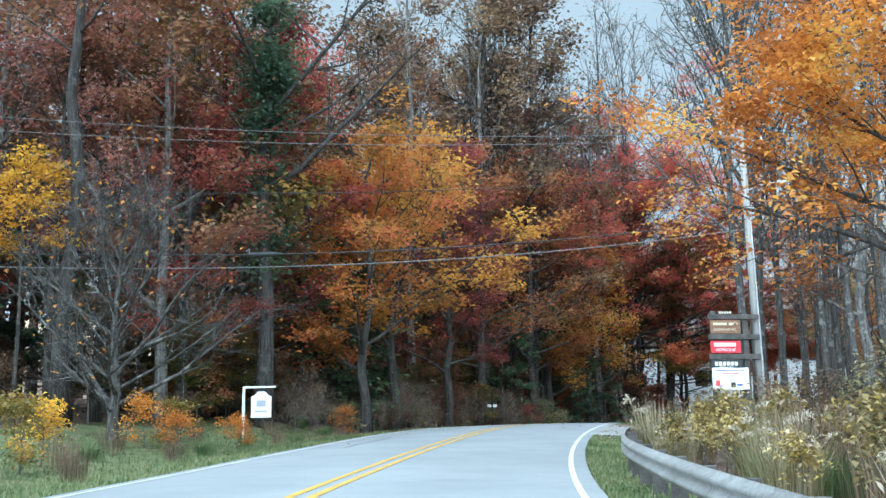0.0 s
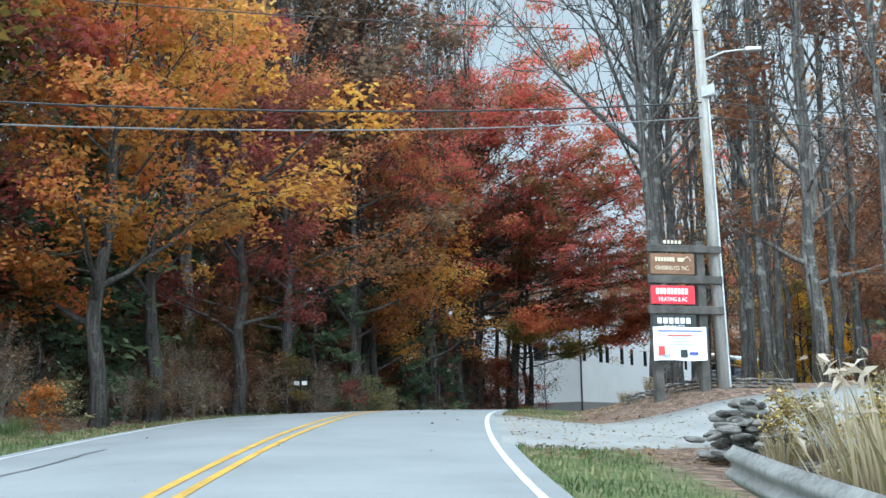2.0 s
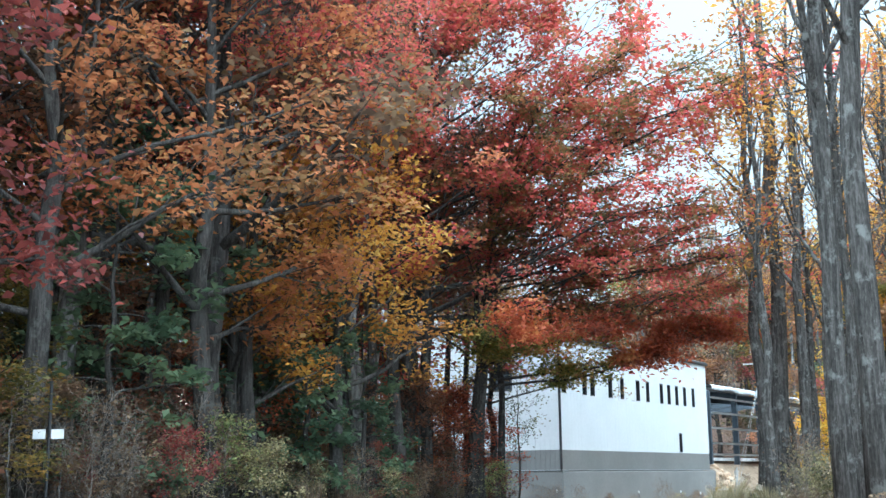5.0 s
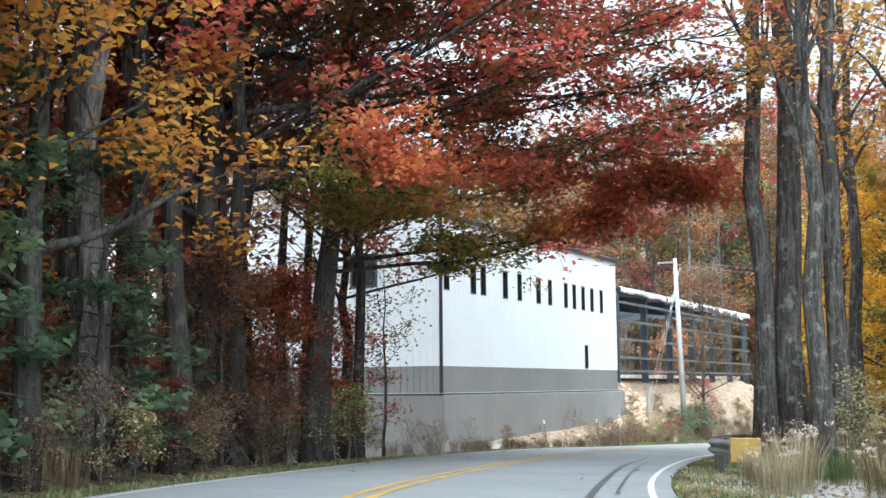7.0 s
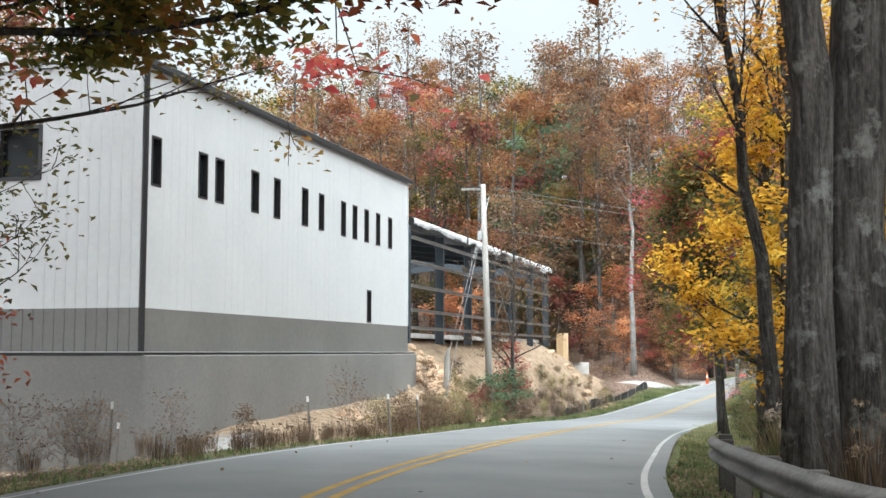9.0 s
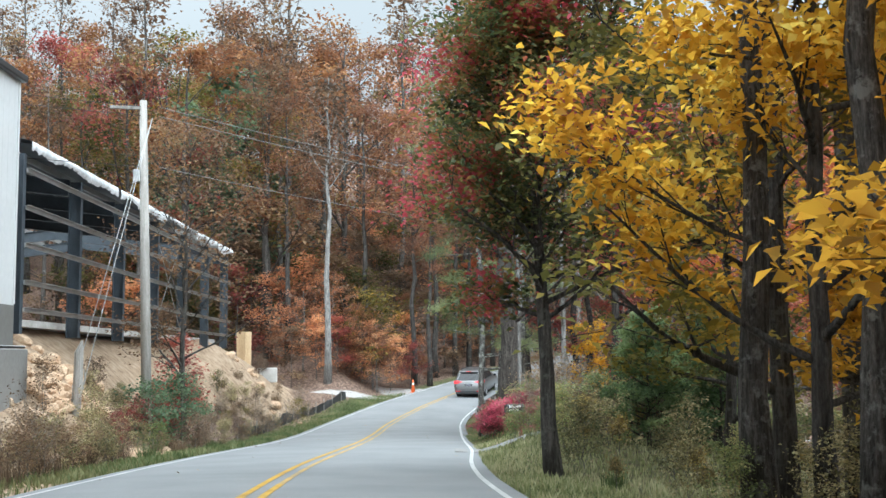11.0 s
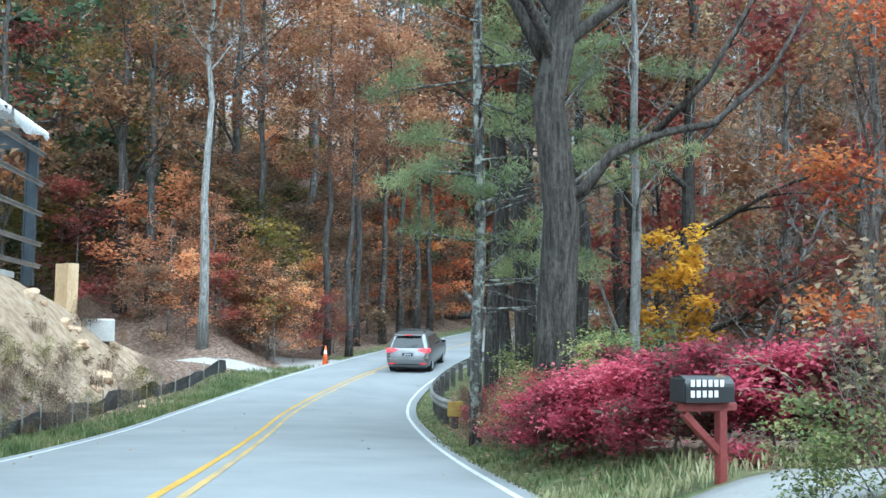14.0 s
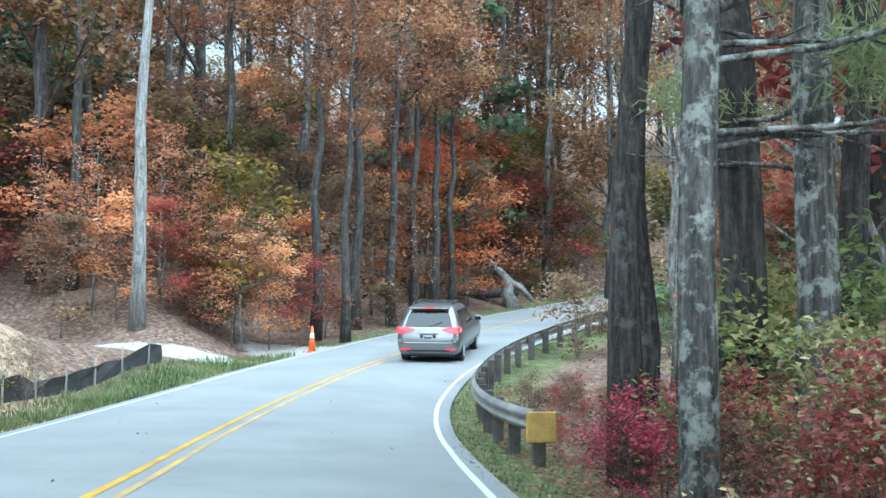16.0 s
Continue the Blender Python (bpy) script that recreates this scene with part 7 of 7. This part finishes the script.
stand("wide_bare", -25.2, 34.8, 1.0, 40, 1, group="bare trees", tall=1.5)
stand("thin_sapling", -25.4, 43.5, 1.0, group=W)
for i, (x, y, sc) in enumerate(((0.4, 11.3, 1.0), (-0.6, 14.0, 1.05), (-3.0, 18.5, 1.1), (-25.0, 21.5, 1.15), (-21.0, 15.6, 1.1), (-5.0, 23.5, 1.1))):
    stand("wide_bare", x, y, sc, i * 100, i, group="bare trees", tall=1.25)
for x, y, k, sc in ((-19.6, 14.0, "tall_brown", 1.2), (-18.6, 17.2, "tall_brown", 1.15)):
    stand(k, x, y, sc, group=W)
scatter(38, 14, beside(S0 + 42, S0 + 62, -12.5, -9.2), dict(under_rust=3, under_olive=2), 1.5, (0.55, 0.9), "understorey on the bank", (0.9, 1.1))
for i, (x, y, sc) in enumerate(((-12.9, 41.0, 1.05), (-12.2, 41.5, 1.4), (-10.9, 40.6, 1.0), (-10.4, 34.6, 0.8), (-9.3, 41.5, 1.0), (-8.4, 45.0, 1.0), (-7.0, 39.0, 0.9), (-11.2, 42.2, 0.8))):
    stand("tall_trunk", x, y, sc, i * 67, i, group=W)
for i, (x, y, sc) in enumerate(((-10.4, 51.0, 0.85), (-9.8, 56.0, 0.8))):
    stand("yellow_maple", x, y, sc, i * 80, i, group=W)
stand("red", -10.0, 67.0, 0.5, group=W)
for x, y, sc in ((-9.0, 50.5, 1.0), (-8.4, 56.0, 0.95), (-7.0, 60.0, 1.0), (-6.4, 52.0, 1.0), (-9.6, 64.0, 0.9)):
    stand("pole_trunk", x, y, sc, group=W)
for i, (x, y, sc) in enumerate(((-12.9, 54.3, 0.7), (-13.5, 56.2, 0.65), (-11.25, 59.35, 0.75), (-11.6, 48.6, 0.9), (-12.4, 50.4, 0.8))):
    stand("tall_trunk", x, y, sc, i * 50, i, group=W)
stand("tall_trunk", -13.1, 46.6, 0.52, 20, 1, group=W).rotation_euler = (0, radians(-7), radians(20))
stand("yellow_maple", -13.0, 55.5, 0.7, 200, 0, group=W, tall=1.15)
stand("near_olive", -12.3, 59.4, 0.85, 30, group=W)
stand("near_olive", -11.6, 65.0, 0.6, 130, group=W)
stand("near_olive", -8.6, 47.6, 0.8, 70, group=W)
stand("yellow_maple", -11.2, 59.0, 0.7, 30, 1, group=W)
for x, y, k, sc in ((-6.0, 87.5, "near_scarlet", 0.85), (-2.5, 83.0, "near_scarlet", 0.95), (0.5, 88.0, "near_rust", 0.9)):
    stand(k, x, y, sc, group=W)
stand("verge_tree", -14.85, 65.0, 1.0, 0, group=W)
for i, (x, y, sc) in enumerate(((-10.6, 74.2, 0.42), (-11.2, 73.0, 0.45), (-11.8, 71.8, 0.46), (-12.2, 70.5, 0.48), (-12.4, 69.0, 0.5), (-9.6, 72.6, 0.5), (-10.6, 70.6, 0.52), (-11.0, 68.2, 0.55), (-9.2, 75.4, 0.42))):
    stand("cypress", x, y, sc, i * 50, i, group="row of cypresses")
for i, (x, y) in enumerate(((-15.1, 83.1), (-14.95, 82.3), (-14.75, 81.5), (-14.5, 80.7), (-14.25, 79.9), (-14.0, 79.1), (-13.7, 78.4), (-14.0, 82.6), (-13.6, 80.8), (-12.9, 79.0), (-13.1, 78.2))):
    stand("burning_bush", x, y, 0.78, i * 40, i, group="burning bush hedge", tall=0.8 + 0.01 * i)
for i, (x, y, k, sc) in enumerate(((-15.3, 83.9, "thicket_crimson", 0.45), (-15.35, 84.7, "thicket_red", 0.5), (-15.1, 85.6, "thicket_green", 0.5), (-15.0, 84.1, "thicket_red", 0.6), (-14.9, 85.2, "thicket_green", 0.55), (-15.2, 86.0, "thicket_red", 0.5), (-14.2, 84.6, "thicket_green", 0.7), (-15.3, 86.9, "thicket_brown", 0.45), (-13.7, 85.3, "thicket_green", 0.8), (-13.4, 84.0, "thicket_green", 0.75), (-13.6, 86.9, "thicket_brown", 0.6), (-15.0, 87.6, "thicket_brown", 0.5), (-15.1, 88.8, "thicket_red", 0.5), (-14.5, 89.6, "thicket", 0.7), (-15.05, 90.4, "thicket_brown", 0.45), (-14.7, 91.2, "thicket_red", 0.6), (-14.8, 94.4, "thicket_crimson", 0.5), (-14.4, 94.1, "thicket_crimson", 0.6), (-14.5, 95.3, "thicket_crimson", 0.6), (-14.2, 90.4, "thicket_brown", 0.6), (-13.9, 93.4, "thicket_green", 1.0), (-13.3, 94.2, "thicket_green", 1.15), (-12.8, 93.0, "thicket_green", 1.2), (-13.1, 95.6, "thicket_green", 1.1), (-12.0, 94.6, "thicket_green", 1.2), (-13.9, 91.6, "thicket_green", 0.8), (-14.1, 95.5, "thicket_brown", 0.5), (-13.2, 96.6, "thicket_red", 0.6), (-14.75, 88.9, "thicket_red", 0.6), (-14.3, 88.4, "thicket", 0.7), (-14.6, 92.0, "thicket_brown", 0.55), (-11.8, 97.4, "thicket_brown", 0.8))):
    stand(k, x, y, sc, group="shrubs beside the road")
stand("great_oak", -14.43, 86.2, 1.0, -8, group=W)
stand("pine", -15.28, 90.33, 1.0, 0, 0, group=W)
stand("pine", -13.47, 92.86, 1.0, 130, 1, group=W)
stand("pole_trunk", -13.83, 93.86, 1.0, group=W)
stand("pole_trunk", -14.0, 97.3, 0.9, group=W)
stand("pole_trunk", -13.6, 98.6, 0.8, group=W)
for x, y, sc in ((-12.9, 98.3, 0.8), (-12.2, 95.0, 0.75), (-12.4, 103.0, 0.85), (-10.6, 97.8, 0.8), (-9.6, 100.5, 0.8)):
    stand("pole_trunk", x, y, sc, group=W)
stand("birch", -11.9, 91.0, 1.0, 0, 0, group=W)
stand("birch", -13.77, 89.08, 0.8, 60, 1, group=W)
for i, (x, y, tn) in enumerate(((-9.0, 94.6, 0), (-7.8, 93.6, 20), (-6.6, 95.5, -15), (-9.6, 96.5, 160), (-5.4, 92.0, 10))):
    stand("leaning_birch", x, y, 1.0, tn, i, group=W)
stand("gold_sapling", -10.7, 92.2, 1.1, 50)
for x, y, k, sc in ((-3.5, 95.0, "rust", 0.65), (-0.5, 90.5, "red", 0.65), (-5.5, 99.0, "rust", 0.65), (-8.0, 103.0, "red", 0.6)):
    stand(k, x, y, sc, group=W)
stand("veil_oak", -25.5, 82.6, 1.0, 0, 0, group=W)
kind("spray_maple", tree_kind("understorey maple with layered sprays of salmon-orange leaves", "maple_tree", bark_grey, leaf_salmon, 95, 2300, 0.145, 0.3, height=8, radius=0.09, base=0.14, spread=3.4, n1=20, n2=6, n3=1, up=0.1, lift=0.0, sag=0.15), 2)
kind("spray_red", tree_kind("understorey maple with layered sprays of red leaves", "maple_tree", bark_grey, leaf_scarlet, 96, 5200, 0.17, 0.3, height=8, radius=0.09, base=0.14, spread=3.4, n1=20, n2=6, n3=1, up=0.1, lift=0.0, sag=0.15), 1)
for i, (x, y, k, sc) in enumerate(((-26.4, 124.6, "spray_maple", 0.72), (-24.6, 127.4, "spray_maple", 0.8), (-21.3, 124.6, "spray_maple", 0.6), (-22.4, 126.0, "spray_maple", 0.65), (-13.6, 142.0, "spray_red", 1.0), (-10.5, 149.0, "spray_red", 1.1), (-16.5, 136.5, "spray_maple", 0.8))):
    stand(k, x, y, sc, i * 77, i, group="maples at the foot of the hill")
stand("pale_trunk", -24.5, 122.5, 1.0, 0, group=W)
for x, y, sc in ((-18.8, 129.2, 0.9), (-17.6, 127.4, 0.75), (-14.5, 137.0, 0.9), (-12.5, 140.0, 0.8), (-22.5, 131, 1.0), (-28.0, 128.0, 1.0), (-17.2, 133.0, 1.0), (-15.6, 134.5, 0.9), (-13.4, 138.4, 0.9)):
    stand("pole_trunk", x, y, sc, group=W)
for x, y, k, sc in ((-25.4, 123.4, "sapling_orange", 1.0), (-24.0, 124.6, "sapling_red", 0.9), (-21.6, 125.0, "sapling_rust", 1.0), (-20.4, 126.4, "sapling_orange", 0.9), (-22.6, 126.2, "sapling_rust", 1.1), (-27.0, 122.6, "sapling_brown", 1.0), (-19.0, 127.2, "sapling_red", 0.8)):
    stand(k, x, y, sc, group="saplings beside the road")
for x, y, k, sc in (
                    (-26.3, 85.6, "sapling_red", 0.8), (-26.0, 83.2, "shrub_red", 1.2), (-25.2, 81.0, "shrub_green", 1.2), (-25.6, 78.8, "shrub_green", 1.0)):
    stand(k, x, y, sc, group="shrubs beside the road")

# ---- tall grass, weeds, verge grass, fallen leaves ----
def blades(seed, n, height, radius, width, lean=0.5, tops=0.0):
    r = np.random.default_rng(seed)
    a, q = r.uniform(0, 6.283, n), radius * np.sqrt(r.random(n))
    base = np.stack([q * np.cos(a), q * np.sin(a), np.full(n, -0.05)], 1)
    h = height * r.uniform(0.55, 1.1, n)
    out = np.stack([np.cos(a + r.normal(0, 0.7, n)), np.sin(a + r.normal(0, 0.7, n)), np.zeros(n)], 1) * (lean * h * r.uniform(0.2, 1.0, n))[:, None]
    tip = base + out + np.stack([np.zeros(n), np.zeros(n), h], 1)
    mid = base + out * 0.35 + np.stack([np.zeros(n), np.zeros(n), h * 0.6], 1)
    sd = np.cross(out + 1e-4, [0, 0, 1.0])
    sd = sd / np.linalg.norm(sd, axis=1)[:, None] * width
    return np.stack([base, mid + sd, tip, mid - sd], 1).reshape(-1, 3), tip


grass_green = leaf_mat("grass_green", [(0.0, (0.052, 0.08, 0.026)), (0.5, (0.115, 0.155, 0.058)), (1.0, (0.235, 0.235, 0.11))], 0.6, 0.6, 0.3)
grass_pale = leaf_mat("grass_pale", [(0.0, (0.13, 0.16, 0.07)), (0.5, (0.27, 0.29, 0.13)), (1.0, (0.46, 0.43, 0.25))], 0.7, 0.6, 0.4)
grass_dry = leaf_mat("grass_dry", [(0.0, (0.13, 0.115, 0.05)), (0.4, (0.26, 0.22, 0.12)), (0.8, (0.42, 0.35, 0.23)), (1.0, (0.52, 0.45, 0.34))], 0.7, 0.6, 0.3)
plume = leaf_mat("plume", [(0.0, (0.4, 0.33, 0.24)), (1.0, (0.68, 0.6, 0.5))], 0.6, 0.8, 0.4)
leaf_goldenrod = leaf_mat("leaf_goldenrod", [(0.0, (0.12, 0.1, 0.045)), (0.5, (0.3, 0.22, 0.09)), (0.8, (0.5, 0.37, 0.09)), (1.0, (0.62, 0.52, 0.3))], 0.8, 0.7, 0.3)
weed_brown = leaf_mat("weed_brown", [(0.0, (0.06, 0.04, 0.025)), (0.5, (0.16, 0.11, 0.07)), (1.0, (0.3, 0.23, 0.15))], 0.7, 0.7, 0.2)


def grass_kind(label, mat, seed, n, height, radius, width, heads=0, head_mat=None, name="grass_clump", lean=0.5, head=0.09):
    def make(v):
        root = thing(name, label, "grass")
        vs, tips = blades(seed + v, n, height, radius, width, lean)
        tagged(part("foliage", leaf_mesh("foliage", vs, mat), None, root), kind="stuff")
        if heads:
            tagged(part("panicle", leaf_mesh("panicle", leaves(seed + v, tips[:: max(1, n // heads)], heads * 9, head, 0.05, 0.1, 0.3), head_mat), None, root), kind="stuff")
        return root
    return make


kind("tall_grass", grass_kind("tall dry grass clump with pale feathery plumes", grass_dry, 700, 260, 1.15, 0.42, 0.010, 16, plume), 3)
kind("green_clump", grass_kind("rough green roadside grass clump", grass_green, 710, 240, 0.8, 0.5, 0.010), 2)
kind("dry_weed", grass_kind("brown withered weed stems with seed heads", weed_brown, 720, 150, 1.15, 0.5, 0.009, 16, weed_brown, "weed_clump", 0.35, 0.10), 3)

# behind the first guard rail
kind("goldenrod", tree_kind("goldenrod gone to seed with tan stems and faded yellow tops", "goldenrod", bark_grey, leaf_goldenrod, 76, 520, 0.085, 0.12, category="weed", height=1.15, radius=0.015, base=0.3, spread=0.55, n1=12, n2=2, n3=0, up=0.9, sides=(4, 3, 3), twig=0.005), 3)
scatter(61, 74, beside(58, 76.5, 5.1, 9.5), dict(tall_grass=5, green_clump=2, goldenrod=6, dry_weed=3), 0.5, (0.7, 1.15), "tall grass by the guard rail")
scatter(62, 20, beside(62, 80, 8.5, 15), dict(goldenrod=5, thicket=2, tall_grass=3, dry_weed=3), 0.7, (0.8, 1.2), "weeds by the guard rail")
scatter(63, 14, beside(98, 132, 6.4, 12), dict(dry_weed=3, brush=1, tall_grass=1), 1.0, (0.25, 0.5), "weeds by the road")
scatter(64, 26, beside(131, 150, 4.9, 8.5), dict(tall_grass=3, thicket=1, brush=1, dry_weed=2, green_clump=2), 0.7, (0.6, 1.0), "weeds by the guard rail")
scatter(65, 60, beside(158, 180, 5.2, 11), dict(green_clump=1, thicket=2, thicket_green=3, goldenrod=3), 0.8, (0.4, 0.7), "weeds by the road")
scatter(66, 34, beside(174, 181.5, 6.0, 11), dict(dry_weed=2, thicket=2, thicket_brown=3, brush=3, goldenrod=3), 0.7, (0.3, 0.55), "weeds by the road")
scatter(72, 8, beside(83, 86, 6.6, 10.5), dict(goldenrod=2, tall_grass=3, dry_weed=2), 0.7, (0.4, 0.7), "weeds by the stone heap")
scatter(75, 13, beside(78.5, 83, 6.2, 10.5), dict(goldenrod=4, thicket=2, thicket_brown=2, tall_grass=1), 0.7, (0.6, 1.0), "weeds by the stone heap")
scatter(74, 34, beside(199, 216, 4.9, 9.0), dict(thicket_brown=4, thicket_red=3, dry_weed=2), 0.6, (0.28, 0.5), "weeds by the guard rail")
for i, (x, y, k, sc) in enumerate(((-14.95, 74.45, "thicket_green", 0.42), (-14.35, 74.55, "thicket", 0.5), (-13.8, 74.5, "thicket_green", 0.55), (-13.2, 74.6, "thicket", 0.6), (-12.5, 74.5, "thicket_green", 0.6), (-14.6, 74.1, "brush", 0.75), (-14.0, 74.3, "brush", 0.85), (-14.3, 73.3, "brush", 0.7), (-13.4, 73.9, "dry_weed", 0.9), (-13.6, 72.8, "brush", 0.8), (-15.1, 74.0, "thicket_green", 0.35), (-14.9, 73.2, "thicket_green", 0.4), (-12.7, 73.6, "goldenrod", 1.0), (-13.0, 72.4, "thicket", 0.8), (-12.2, 72.9, "goldenrod", 1.1), (-13.7, 71.6, "thicket_green", 0.6), (-14.4, 71.8, "thicket_green", 0.5), (-14.1, 70.4, "thicket", 0.55), (-13.3, 70.2, "thicket_green", 0.7), (-14.7, 69.6, "thicket_green", 0.4), (-13.8, 68.9, "goldenrod", 0.8), (-14.4, 67.8, "thicket_green", 0.45), (-13.5, 67.6, "thicket", 0.6), (-12.9, 78.0, "brush", 0.6))):
    stand(k, x, y, sc, i * 61, i, group="weeds by the mailbox")
# on the side of the building
scatter(67, 40, beside(146, 166, -6.2, -4.4), dict(dry_weed=6, thicket_brown=1, brush=1), 0.6, (0.3, 0.55), "weeds by the building")
scatter(68, 34, beside(172, 188, -6.8, -4.7), dict(dry_weed=4, thicket=3, green_clump=2, thicket_brown=3, thicket_green=1), 0.6, (0.35, 0.6), "weeds on the earth bank")
scatter(76, 30, beside(164, 176, -6.2, -4.7), dict(dry_weed=5, thicket_brown=2, brush=2, thicket=1), 0.5, (0.42, 0.68), "weeds by the building")
scatter(73, 10, beside(178, 188, -8.4, -5.8), dict(thicket=3, thicket_brown=2, thicket_red=2), 0.8, (0.4, 0.7), "weeds on the earth bank")
scatter(69, 90, beside(182, 216, -8.4, -4.9), dict(dry_weed=5, brush=4, thicket_brown=3, thicket=2, shrub_olive=1), 0.55, (0.3, 0.6), "weeds on the earth bank")
scatter(70, 40, beside(118, 146, -9.5, -4.7), dict(dry_weed=3, thicket_brown=4, thicket=3, thicket_green=1, thicket_red=1), 0.7, (0.6, 1.05), "weeds on the bank")
scatter(71, 26, beside(64, 96, -9.0, -5.4), dict(dry_weed=2, shrub_orange=1, green_clump=3), 1.6, (0.4, 0.7), "weeds on the lawn")


def strewn(seed, n, s0, s1, o0, o1, size, lift, flat):
    r = np.random.default_rng(seed)
    s, o = r.uniform(s0, s1, n), o0 + (o1 - o0) * r.random(n) ** 1.3
    i = np.clip(np.searchsorted(RUN, s) - 1, 0, len(STEP) - 1)
    f = ((s - RUN[i]) / STEP[i])[:, None]
    c = LINE[i, :2] + f * (LINE[i + 1, :2] - LINE[i, :2])
    u = TAN[i] + f * (TAN[i + 1] - TAN[i])
    u /= np.linalg.norm(u, axis=1)[:, None]
    x, y = c[:, 0] + u[:, 1] * o, c[:, 1] - u[:, 0] * o
    keep = ~on_apron(x, y)
    x, y = x[keep], y[keep]
    return x, y, ground_z(x, y) + lift, r


def verge(seed, n, s0, s1, o0, o1, height):
    x, y, z, r = strewn(seed, n, s0, s1, o0, o1, 0, 0, 0)
    n = len(x)
    base = np.stack([x, y, z - 0.02], 1)
    h = height * r.uniform(0.5, 1.3, n)
    a = r.uniform(0, 6.283, n)
    out = np.stack([np.cos(a), np.sin(a), np.zeros(n)], 1) * (h * r.uniform(0.1, 0.7, n))[:, None]
    up = np.stack([np.zeros(n), np.zeros(n), h], 1)
    sd = np.stack([-np.sin(a), np.cos(a), np.zeros(n)], 1) * 0.012
    return np.stack([base, base + out * 0.4 + up * 0.6 + sd, base + out + up, base + out * 0.4 + up * 0.6 - sd], 1).reshape(-1, 3)


gv = np.concatenate([verge(81, 15000, 60, 224, -3.65, -5.8, 0.13), verge(82, 4300, 60, 86.4, 3.65, 5.4, 0.10), verge(86, 8000, 97.4, 150, 3.65, 5.4, 0.10), verge(83, 9000, 148, 198, 3.8, 5.2, 0.10), verge(84, 5000, 64, 94, -5.4, -10, 0.12), verge(87, 16000, 168, 226, -3.7, -5.5, 0.2), verge(85, 4000, 196, 240, 3.75, 4.6, 0.07)])
tagged(part("verge_grass", leaf_mesh("verge_grass", gv, grass_green), None), "short green and tan grass along the road verges", "grass", kind="stuff")
tagged(part("verge_grass", leaf_mesh("verge_grass", verge(88, 17000, 159, 184, 3.7, 10.5, 0.16), grass_pale), None), "pale yellow-green grass and weeds on the verge by the mailbox", "grass", kind="stuff")


def litter(seed, n, s0, s1, o0, o1):
    x, y, z, r = strewn(seed, n, s0, s1, o0, o1, 0, 0.025, 0)
    n = len(x)
    a = r.uniform(0, 6.283, n)
    c = np.stack([x, y, z + r.uniform(0, 0.03, n)], 1)
    u = np.stack([np.cos(a), np.sin(a), r.normal(0, 0.3, n)], 1) * r.uniform(0.025, 0.055, (n, 1))
    v = np.stack([-np.sin(a), np.cos(a), r.normal(0, 0.3, n)], 1) * r.uniform(0.02, 0.036, (n, 1))
    return np.stack([c - u, c - v, c + u, c + v], 1).reshape(-1, 3)


lt = np.concatenate([litter(91, 16000, 90, 150, -3.9, -10), litter(92, 15000, 84, 150, 3.7, 9), litter(93, 6000, 150, 240, 3.8, 9), litter(94, 4000, 150, 240, -3.9, -8), litter(96, 15000, 194, 220, 4.6, 11), litter(95, 220, 80, 240, -3.4, 3.4)])
tagged(part("fallen_leaves", leaf_mesh("fallen_leaves", lt, leaf_dry), None), "fallen tan and brown leaves strewn on the ground", "fallen leaves", kind="stuff")

# kinds of plant that found no place are cleared away
for pool in KINDS.values():
    for spare in pool:
        if spare not in USED:
            for o_ in (*spare.children_recursive, spare):
                bpy.data.objects.remove(o_)
